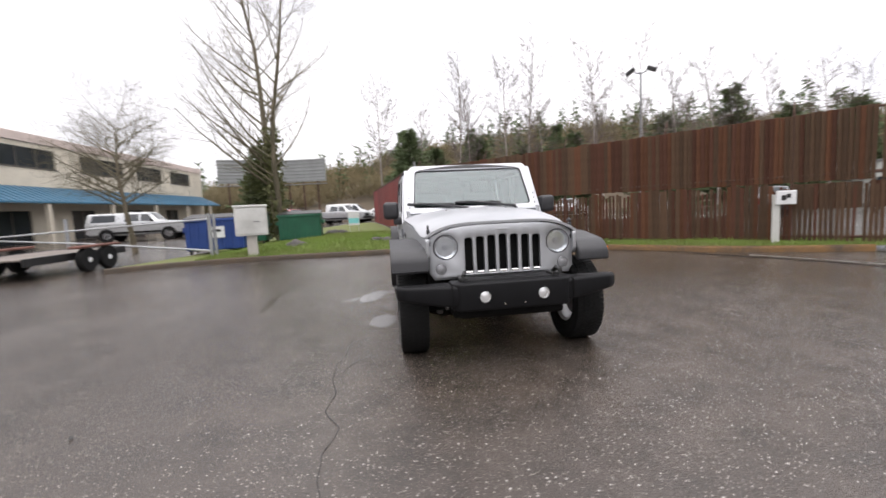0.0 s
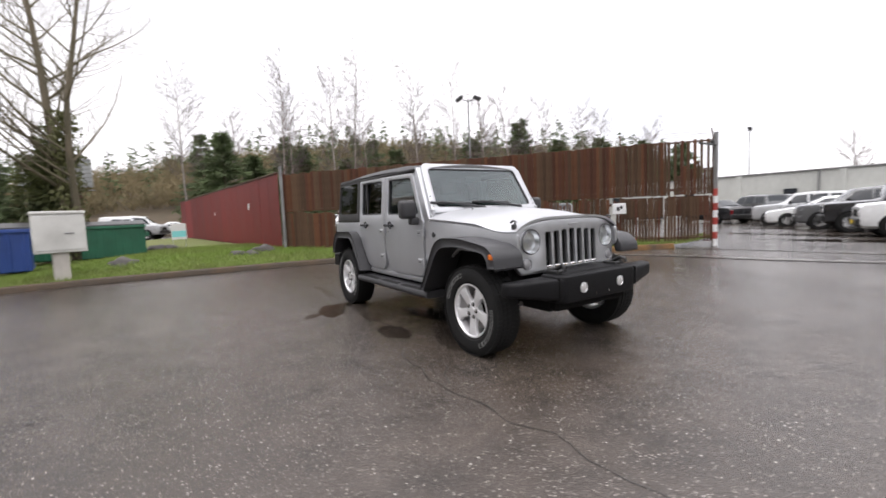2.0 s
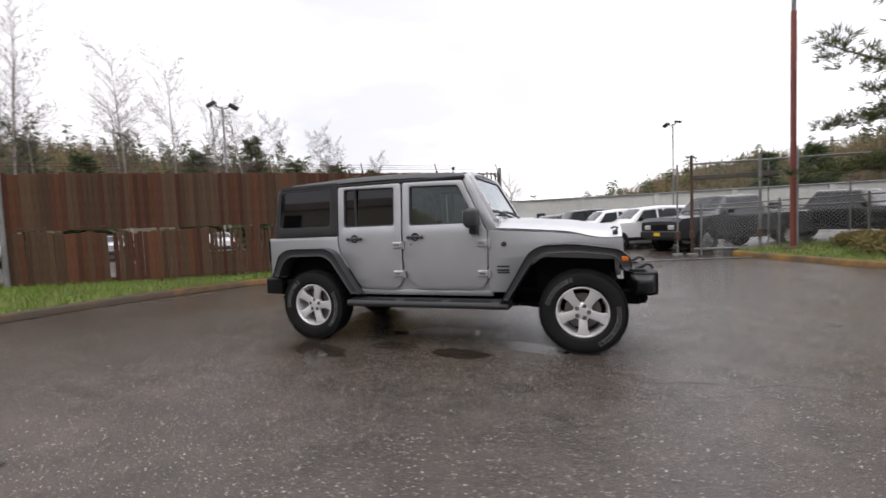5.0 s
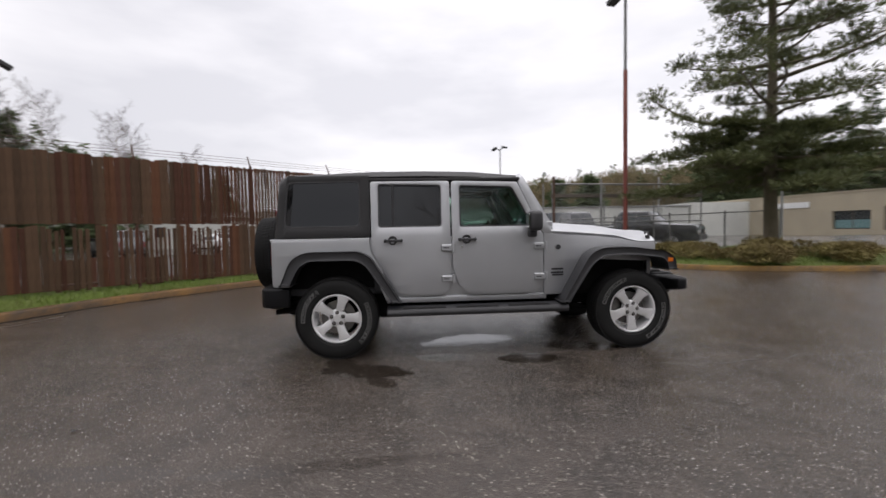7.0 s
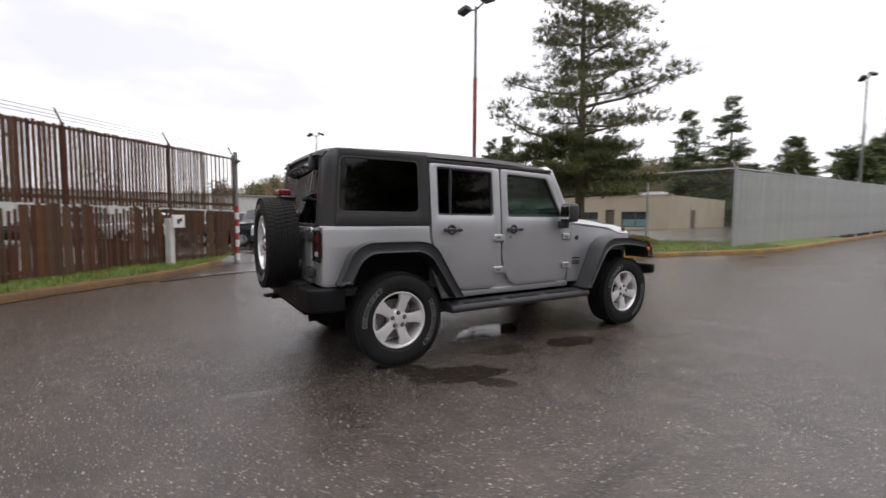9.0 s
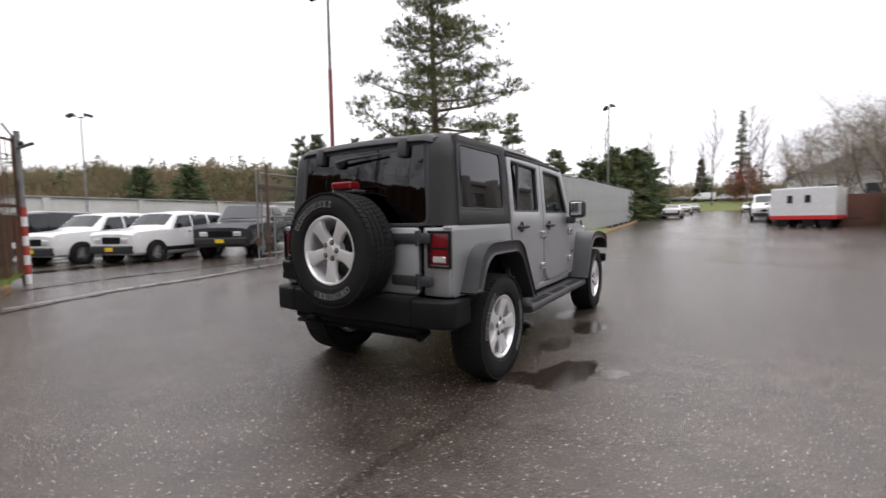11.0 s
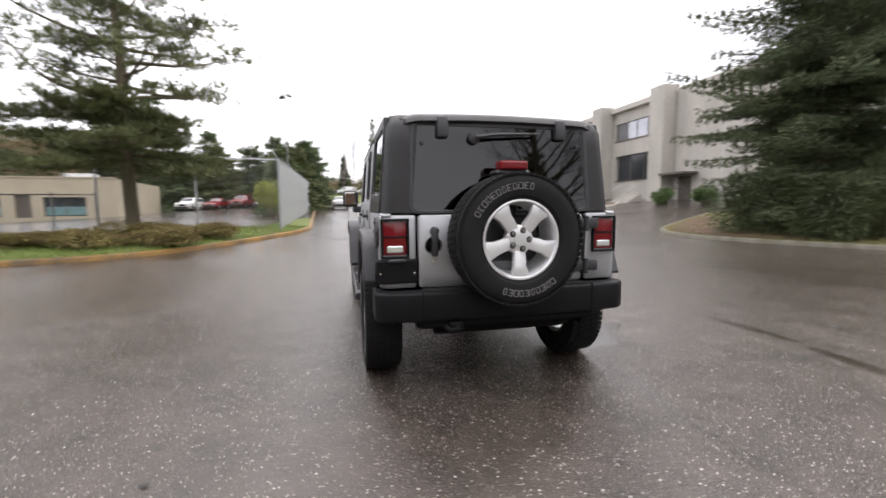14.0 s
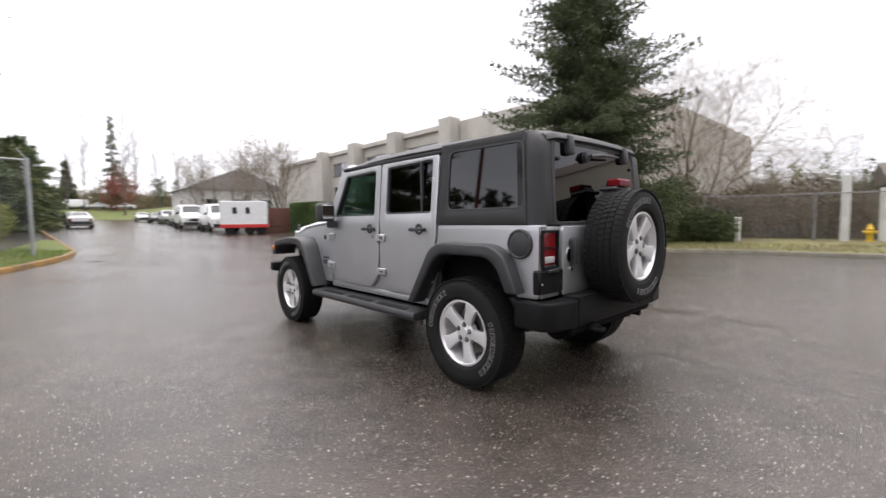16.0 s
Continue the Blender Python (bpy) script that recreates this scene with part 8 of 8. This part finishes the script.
outer = rounded([(-0.755, 0.0), (0.755, 0.0), (0.690, slope), (-0.690, slope)], [0.03, 0.03, 0.07, 0.07], 5)
inner = rounded([(-0.672, 0.065), (0.672, 0.065), (0.625, slope - 0.062), (-0.625, slope - 0.062)], 0.05, 5)
wf = part("windscreen_frame", on_slope(prism(outer, "y", -0.03, 0.03, 0.010, 2, [inner])), M["silver"], jeep, "silver windscreen frame", smooth=35)
seal_in = [(x * 0.982, h * 0.965 + 0.012) for x, h in inner]
part("windscreen_seal", on_slope(prism(inner, "y", -0.012, 0.026, 0.003, 1, [seal_in])), M["plastic"], wf)
ws_glass = part("windscreen_glass", on_slope(prism(inner, "y", 0.008, 0.014)), M["glass_screen"], wf)
ws_glass.visible_shadow = False
for s, x0 in ((-1, -0.44), (1, 0.10)):
    piv = Vector((x0 - 0.02, 0.0, 0.03))
    w1 = bmesh.new()
    for p, q, r in (((x0 + 0.38, 0.055, 0.028), (x0 + 0.02, 0.05, 0.092), 0.014), ((x0 + 0.02, 0.05, 0.092), (x0 - 0.18, 0.045, 0.118), 0.010)):
        tube([p, q], r, 6, w1)
    tube([(x0 + 0.22, 0.042, 0.092), (x0 - 0.30, 0.036, 0.118)], 0.014, 6, w1)
    part("wiper", on_slope(w1), M["plastic"], jeep, "black windscreen wiper")
    part("wiper_pivot", lathe([(0, 0.024), (0.05, 0.02), (0.055, 0)], "z", 12, (x0 + 0.38, -0.70, 1.235)), M["plastic"], jeep)
for s in (-1, 1):
    part("screen_hinge", box(s * 0.735 - 0.02, s * 0.735 + 0.02, -0.70, -0.60, 1.20, 1.30, 0.008), M["silver"], jeep)
    for k in range(3):
        h = slope * (0.12 + 0.1 * k)
        bm = lathe([(0, 0.008), (0.006, 0.006), (0.007, 0)], "y", 8, (s * 0.715, 0.03, h))
        part("frame_bolt", on_slope(bm), M["plastic"], wf)

# --- grille and front lamps
GY = -1.862


pts = [(-0.60, 0.700), (0.60, 0.700), (0.640, 0.76), (0.645, 1.00)] + [(x, grille_top(x)) for x in np.linspace(0.625, -0.625, 21)] + [(-0.645, 1.00), (-0.640, 0.76)]
holes = []
for k in range(7):
    cx = (k - 3) * 0.0995
    holes.append(rounded([(cx - 0.0345, 0.742), (cx + 0.0345, 0.742), (cx + 0.0345, 1.070 - 0.006 * abs(k - 3)), (cx - 0.0345, 1.070 - 0.006 * abs(k - 3))], 0.022, 3))
for s in (-1, 1):
    holes.append([(s * 0.495 + 0.106 * math.cos(a), 0.980 + 0.106 * math.sin(a)) for a in np.linspace(0, 2 * math.pi, 33)[:-1]])
    holes.append([(s * 0.540 + 0.048 * math.cos(a), 0.792 + 0.048 * math.sin(a)) for a in np.linspace(0, 2 * math.pi, 21)[:-1]])


def lean_grille(bm):
    for v in bm.verts:
        v.co.y += 0.10 * (v.co.z - 0.70) * 0.35 + 0.05 * abs(v.co.x / 0.64) ** 3
    return bm


gr = part("grille", lean_grille(prism(pts, "y", GY, GY + 0.04, 0.007, 2, holes)), M["silver"], jeep, "silver seven-slot grille", smooth=35)
part("grille_backing", box(-0.36, 0.36, GY + 0.085, GY + 0.10, 0.70, 1.08), M["under"], gr)
for k in range(7):
    cx = (k - 3) * 0.0995
    part("chrome_foot", lean_grille(box(cx - 0.033, cx + 0.033, GY - 0.002, GY + 0.03, 0.742, 0.764, 0.006)), M["chrome"], gr)
# emblem on the hood front: a plain bar
part("emblem", box(-0.05, 0.05, GY + 0.010, GY + 0.016, 1.105, 1.120, 0.002), M["silver"], gr)
for s in (-1, 1):
    hx, hz = s * 0.495, 0.980
    hl = part("headlight", lathe([(0.03, 0.106), (-0.004, 0.105), (-0.010, 0.098), (0.012, 0.092), (0.055, 0.070), (0.075, 0.03), (0.075, 0.0)], "y", 36, (hx, GY + 0.035, hz)), M["reflector"], jeep, "round clear headlamp", smooth=40)
    # Black ring put in for the shadow round the headlamp's edge.
    part("bezel", lathe([(0.0, 0.1085), (-0.010, 0.1075), (-0.011, 0.1015), (0.004, 0.1005)], "y", 36, (hx, GY + 0.033, hz), caps=False), M["plastic"], hl, smooth=40)
    part("bulb_cap", lathe([(0.02, 0.03), (0.0, 0.026), (-0.004, 0.0)], "y", 16, (hx, GY + 0.06, hz)), M["lens_grey"], hl, smooth=40)
    lens = part("lens", lathe([(0.0, 0.097), (-0.016, 0.075), (-0.026, 0.04), (-0.029, 0.0)], "y", 32, (hx, GY + 0.03, hz)), M["glass_lens"], hl, smooth=60)
    lens.visible_shadow = False
    ts = part("turn_signal", lathe([(0.02, 0.048), (-0.004, 0.047), (-0.006, 0.041), (0.01, 0.038), (0.02, 0.0)], "y", 22, (s * 0.540, GY + 0.025, 0.792)), M["lens_grey"], jeep, "small round turn lamp", smooth=40)
    part("lens", lathe([(0.0, 0.040), (-0.008, 0.025), (-0.011, 0.0)], "y", 20, (s * 0.540, GY + 0.028, 0.792)), M["lens_grey"], ts, smooth=60)

# --- front bumper
fb_bm = prism(rounded([(-0.47, -2.150), (0.47, -2.150), (0.56, -2.120), (0.86, -2.070), (0.935, -2.010), (0.935, -1.930), (0.60, -1.910), (-0.60, -1.910), (-0.935, -1.930), (-0.935, -2.010), (-0.86, -2.070), (-0.56, -2.120)], 0.03), "z", 0.525, 0.695, 0.028, 3)
for v in fb_bm.verts:
    if v.co.z < 0.6:
        v.co.z += 0.055 * sstep(0.52, 0.93, abs(v.co.x))
fb = part("front_bumper", fb_bm, M["bumper"], jeep, "black moulded front bumper", smooth=40)
part("bumper_centre", prism(rounded([(-0.44, -2.165), (0.44, -2.165), (0.50, -2.100), (0.50, -1.930), (-0.50, -1.930), (-0.50, -2.100)], 0.02), "z", 0.490, 0.712, 0.022, 3), M["bumper"], fb, smooth=40)
part("valance", box(-0.45, 0.45, -2.070, -1.900, 0.405, 0.50, 0.03), M["under"], fb)
part("top_pad", box(-0.40, 0.40, -2.070, -1.870, 0.705, 0.722, 0.006), M["bumper"], fb)
for s in (-1, 1):
    x = s * 0.240
    fg = part("fog_lamp", lathe([(0.0, 0.046), (-0.008, 0.045), (-0.010, 0.039), (0.02, 0.028), (0.03, 0.0)], "y", 24, (x, -2.162, 0.600)), M["reflector"], fb, "round fog lamp", smooth=40)
    part("lens", lathe([(0.0, 0.044), (-0.010, 0.028), (-0.013, 0.0)], "y", 20, (x, -2.162, 0.600)), M["lens_clear"], fg, smooth=60)
    part("tow_hook", tube([(s * 0.385, -1.930, 0.72), (s * 0.385, -2.010, 0.755), (s * 0.385, -2.070, 0.79), (s * 0.40, -2.110, 0.775), (s * 0.40, -2.115, 0.745)], 0.017, 8), M["black"], fb, "black tow hook", smooth=50)
    part("hook_base", box(s * 0.385 - 0.035, s * 0.385 + 0.035, -2.050, -1.910, 0.705, 0.745, 0.008), M["black"], fb)
    part("bumper_seam", box(s * 0.50 - 0.004, s * 0.50 + 0.004, -2.150, -1.950, 0.53, 0.698), M["under"], fb)
part("plate_studs", box(-0.09, -0.078, -2.170, -2.160, 0.53, 0.542), M["chrome"], fb)
part("plate_studs", box(0.078, 0.09, -2.170, -2.160, 0.53, 0.542), M["chrome"], fb)

# --- hardtop
HB = 2.075
roof_rows = []
for y in (-0.395, -0.37, -0.30, 0.1, 0.6, 1.1, 1.6, 1.85, 1.93, 1.99, 2.02, 2.034):
    row = []
    back = sstep(1.7, 2.0, y)
    zt = 1.752 + 0.046 * sstep(-0.4, 0.35, y) - 0.036 * sstep(0.9, 2.05, y) - (0.055 if y > 2.02 else 0.032 if y > 2.0 else 0.018 if y > 1.98 else 0.006 if y > 1.9 else 0) - (0.03 if y < -0.39 else 0.0)
    wt = 0.705 + 0.03 * sstep(-0.4, 0.0, y)
    for u in np.linspace(-1, 1, 21):
        a = abs(u)
        row.append(((wt - 0.036 * back) * u, y - 0.085 * back * sstep(0.78, 1.0, a) ** 1.5, zt + 0.022 * (1 - a ** 2) - 0.055 * sstep(0.86, 1.0, a)))
    roof_rows.append(row)
part("roof", solid(grid_loft(roof_rows), -0.03), M["hardtop"], jeep, "dark grey textured hardtop roof", smooth=50)
part("roof_seam", box(-0.66, 0.66, 0.345, 0.353, 1.80, 1.826), M["under"], jeep)
part("headliner", box(-0.66, 0.66, -0.34, 2.0, 1.735, 1.75), M["seat"], jeep)
for s in (-1, 1):
    # rail above the doors
    part("drip_rail", box(min(s * 0.715, s * 0.762), max(s * 0.715, s * 0.762), -0.36, 1.15, 1.716, 1.748, 0.010, 2), M["hardtop"], jeep, smooth=40)
    ht = rounded([(1.143, 1.17), (1.985, 1.17), (1.940, 1.70), (1.928, 1.772), (1.143, 1.778)], [0.01, 0.005, 0.005, 0.01, 0.01])
    qh = rounded([(1.235, 1.272), (1.968, 1.272), (1.932, 1.716), (1.235, 1.724)], 0.055, 6)
    side_panel = panel("hardtop_side", ht, s, "hardtop", jeep, [qh], thick=0.05, proud=-0.002, bevel=0.014, label="dark grey hardtop side")
    q_in = [(1.590 + (y - 1.590) * 0.965, 1.497 + (z - 1.497) * 0.94) for y, z in qh]
    panel("window_seal", qh, s, "plastic", side_panel, [q_in], thick=0.03, proud=-0.002, bevel=0.003)
    qg = panel("quarter_glass", qh, s, "glass_dark", side_panel, thick=0.005, proud=-0.012, bevel=0.0)
    qg.visible_shadow = False
    # rounded rear corner post
    rows = []
    for z in (1.17, 1.3, 1.45, 1.6, 1.70, 1.755, 1.78):
        hw, yb = side_x(z) - 0.012, HB - 0.085 * max(0, z - 1.17) - (0.03 if z > 1.75 else 0) - (0.03 if z > 1.775 else 0)
        hw -= 0.02 if z > 1.75 else 0
        c = 0.085
        row = [(s * hw, yb - 0.16, z)]
        for k in range(7):
            a = k / 6 * math.pi / 2
            row.append((s * (hw - c + c * math.cos(a)), yb - c + c * math.sin(a), z))
        row.append((s * (hw - 0.19), yb, z))
        rows.append(row)
    part("corner_post", solid(grid_loft(rows), 0.03), M["hardtop"], jeep, smooth=50)
part("rear_header", prism(rounded([(1.92, 1.70), (2.028, 1.70), (2.020, 1.748), (1.985, 1.765), (1.92, 1.765)], 0.02), "x", -0.64, 0.64, 0.004), M["hardtop"], jeep, smooth=40)
part("rear_sill", box(-0.66, 0.66, 2.00, 2.075, 1.165, 1.185, 0.006), M["plastic"], jeep)
# lift glass: slightly leaning pane with a black rim
rg_o = rounded([(-0.612, 1.172), (0.612, 1.172), (0.590, 1.722), (-0.590, 1.722)], 0.05, 5)
rg_i = [(x * 0.975, 1.447 + (z - 1.447) * 0.955) for x, z in rg_o]


def lean_rear(bm, off=0.0):
    for v in bm.verts:
        v.co.y += -0.085 * (v.co.z - 1.17) + off
    return bm


rg = part("rear_glass", lean_rear(prism(rg_o, "y", 2.066, 2.074)), M["glass_dark"], jeep, "dark tinted rear glass")
rg.visible_shadow = False
part("rear_seal", lean_rear(prism(rounded([(-0.622, 1.164), (0.622, 1.164), (0.600, 1.732), (-0.600, 1.732)], 0.055, 5), "y", 2.056, 2.080, 0.003, 1, [rg_i])), M["plastic"], rg)
for s in (-1, 1):
    part("glass_hinge", lean_rear(box(s * 0.400 - 0.038, s * 0.400 + 0.038, 2.05, 2.115, 1.635, 1.765, 0.014, 2)), M["plastic"], rg, "black glass hinge", smooth=40)
    part("strut_mount", lathe([(0, 0.014), (0.012, 0.012), (0.013, 0)], "y", 10, (s * 0.53, 2.04, 1.60)), M["plastic"], rg)
part("rear_wiper", tube([(0.19, 2.09, 1.638), (0.05, 2.10, 1.655), (-0.23, 2.085, 1.668)], [0.014, 0.012, 0.007], 8), M["plastic"], rg, "black rear wiper")
part("wiper_motor", lathe([(0, 0.04), (0.03, 0.036), (0.04, 0.0)], "y", 16, (0.195, 2.04, 1.636)), M["plastic"], rg, smooth=40)

# --- tailgate
tg = part("tailgate", prism(rounded([(-0.552, 0.70), (0.572, 0.70), (0.572, 1.155), (-0.552, 1.155)], 0.03), "y", 2.055, 2.105, 0.012, 2), M["silver"], jeep, "silver swing tailgate carrying the spare wheel", smooth=35)
for s in (-1, 1):
    part("rear_corner", prism(rounded([(s * 0.582, 0.70), (s * 0.79, 0.70), (s * 0.79, 1.155), (s * 0.582, 1.155)], 0.02), "y", 2.04, 2.092, 0.012, 2), M["silver"], jeep, smooth=35)
for hz in (1.085, 0.80):
    hg = part("tailgate_hinge", box(-0.66, -0.34, 2.10, 2.135, hz - 0.035, hz + 0.035, 0.012, 2), M["plastic"], tg, "black tailgate hinge", smooth=40)
    part("hinge_pin", tube([(-0.565, 2.13, hz - 0.05), (-0.565, 2.13, hz + 0.05)], 0.02, 10), M["plastic"], hg, smooth=50)
part("handle_recess", lathe([(0.0, 0.058), (0.006, 0.056), (-0.004, 0.045), (-0.004, 0.0)], "y", 22, (0.475, 2.105, 0.965)), M["silver"], tg, smooth=40)
part("tailgate_handle", box(0.452, 0.490, 2.105, 2.15, 0.90, 1.075, 0.012, 2), M["plastic"], tg, "black upright tailgate handle", smooth=40)
part("lock_barrel", lathe([(0, 0.028), (0.03, 0.026), (0.032, 0)], "y", 14, (0.47, 2.105, 1.055)), M["plastic"], tg)
part("lock_barrel", lathe([(0, 0.013), (0.01, 0.012), (0.011, 0)], "y", 10, (0.475, 2.105, 0.87)), M["chrome"], tg)
# spare carrier and high brake lamp
cr = part("spare_carrier", box(-0.20, 0.20, 2.10, 2.20, 0.86, 1.16, 0.03, 2), M["plastic"], tg)
part("lamp_arm", box(-0.06, 0.06, 2.12, 2.17, 1.14, 1.45, 0.012), M["plastic"], cr)
part("arm_shroud", box(-0.11, 0.11, 2.10, 2.24, 1.395, 1.425, 0.012), M["plastic"], cr)
part("brake_lamp", box(-0.090, 0.090, 2.15, 2.25, 1.426, 1.480, 0.012, 2), M["lens_red"], cr, "red high brake lamp above the spare wheel")
# tail lamps with black guards
for s in (-1, 1):
    tl = part("tail_lamp", box(s * 0.714 - 0.074, s * 0.714 + 0.074, 2.03, 2.104, 0.910, 1.118, 0.012, 2), M["lens_red"], jeep, "red tail lamp with a white reversing lens", smooth=40)
    part("reverse_lens", box(s * 0.714 - 0.050, s * 0.714 + 0.050, 2.099, 2.110, 0.926, 0.968, 0.006), M["lens_clear"], tl)
    part("lens_divider", box(s * 0.714 - 0.072, s * 0.714 + 0.072, 2.101, 2.109, 1.018, 1.028), M["bumper"], tl)
    for z in (0.898, 1.128):
        part("guard_bar", box(s * 0.714 - 0.086, s * 0.714 + 0.086, 2.095, 2.117, z - 0.007, z + 0.007, 0.004), M["bumper"], tl)
    for dx in (-0.080, 0.080):
        part("guard_bar", box(s * 0.714 + dx - 0.007, s * 0.714 + dx + 0.007, 2.095, 2.117, 0.89, 1.136, 0.004), M["bumper"], tl)
# plate holder
ph = part("plate_holder", box(0.570, 0.838, 2.06, 2.115, 0.735, 0.885, 0.01), M["bumper"], jeep, "empty black number plate holder", smooth=40)
part("plate_lamp", box(0.65, 0.76, 2.11, 2.135, 0.868, 0.888, 0.005), M["plastic"], ph)
for x in (0.60, 0.81):
    part("plate_screw", lathe([(0, 0.008), (0.005, 0.007), (0.006, 0)], "y", 8, (x, 2.115, 0.80)), M["chrome"], ph)
# rear bumper
rbm = part("rear_bumper", prism(rounded([(-0.60, 2.222), (0.60, 2.222), (0.785, 2.195), (0.848, 2.14), (0.848, 1.92), (0.78, 1.92), (0.76, 2.09), (-0.76, 2.09), (-0.78, 1.92), (-0.848, 1.92), (-0.848, 2.14), (-0.785, 2.195)], 0.025), "z", 0.508, 0.692, 0.022, 3), M["bumper"], jeep, "black moulded rear bumper", smooth=40)
part("step_pad", box(-0.55, 0.55, 2.10, 2.20, 0.690, 0.700, 0.004), M["rubber"], rbm)
part("lower_valance", box(-0.60, 0.60, 2.06, 2.19, 0.455, 0.52, 0.02), M["under"], rbm)
for s in (-1, 1):
    part("bumper_seam", box(s * 0.565 - 0.004, s * 0.565 + 0.004, 2.08, 2.2245, 0.515, 0.694), M["under"], rbm)

# --- cabin
part("cabin_floor", box(-0.70, 0.70, -0.60, 2.04, 0.60, 0.66), M["seat"], jeep)
part("cargo_cover", box(-0.68, 0.68, 1.32, 2.03, 1.05, 1.09, 0.01), M["seat"], jeep)
part("dashboard", prism(rounded([(-0.56, 0.80), (-0.30, 0.85), (-0.28, 1.13), (-0.36, 1.20), (-0.56, 1.215)], 0.04), "x", -0.70, 0.70, 0.01), M["plastic"], jeep, smooth=40)
for s in (-1, 1):
    part("door_card", box(min(s * 0.735, s * 0.752), max(s * 0.735, s * 0.752), -0.55, 1.12, 0.62, 1.24, 0.01), M["seat"], jeep)
    st = part("front_seat", box(s * 0.36 - 0.25, s * 0.36 + 0.25, -0.05, 0.46, 0.76, 0.95, 0.05, 2), M["seat"], jeep, "dark cloth front seat", smooth=40)
    bk = box(s * 0.36 - 0.24, s * 0.36 + 0.24, -0.06, 0.08, 0.0, 0.62, 0.06, 2)
    bk.transform(Matrix.Translation((0, 0.46, 0.90)) @ Matrix.Rotation(radians(-14), 4, "X"))
    part("seat_back", bk, M["seat"], st, smooth=40)
    hr = box(s * 0.36 - 0.13, s * 0.36 + 0.13, -0.05, 0.06, 0.0, 0.19, 0.04, 2)
    hr.transform(Matrix.Translation((0, 0.635, 1.50)) @ Matrix.Rotation(radians(-12), 4, "X"))
    part("head_rest", hr, M["seat"], st, smooth=40)
    rhr = part("rear_head_rest", box(s * 0.36 - 0.12, s * 0.36 + 0.12, 1.30, 1.39, 1.36, 1.52, 0.03, 2), M["seat"], jeep, smooth=40)
    part("roll_bar", tube([tuple(p) for p in smooth_line([(s * 0.64, 0.50, 0.7), (s * 0.64, 0.50, 1.55), (s * 0.62, 0.56, 1.69), (s * 0.60, 1.2, 1.69), (s * 0.62, 1.78, 1.60), (s * 0.64, 1.95, 1.15)], 0.12)], 0.035, 10), M["seat"], jeep, smooth=50)
    part("roll_bar", tube([(s * 0.61, 0.56, 1.69), (s * 0.60, -0.34, 1.70)], 0.032, 10), M["seat"], jeep, smooth=50)
part("roll_bar", tube([(-0.62, 0.54, 1.69), (0.62, 0.54, 1.69)], 0.035, 10), M["seat"], jeep, smooth=50)
part("rear_seat", box(-0.62, 0.62, 0.88, 1.32, 0.74, 0.95, 0.05, 2), M["seat"], jeep, smooth=40)
part("rear_seat_back", box(-0.62, 0.62, 1.24, 1.36, 0.90, 1.40, 0.05, 2), M["seat"], jeep, smooth=40)
sw = lathe([(-0.014, 0.182), (0.0, 0.196), (0.014, 0.182), (0.0, 0.168), (-0.014, 0.182)], "y", 28)
tube([(-0.18, 0, 0), (0.18, 0, 0)], 0.018, 6, sw)
sw.transform(Matrix.Translation((0.36, -0.18, 1.16)) @ Matrix.Rotation(radians(24), 4, "X"))
part("steering_wheel", sw, M["plastic"], jeep, smooth=50)
part("inside_mirror", box(-0.12, 0.12, -0.42, -0.39, 1.60, 1.66, 0.012), M["plastic"], jeep)
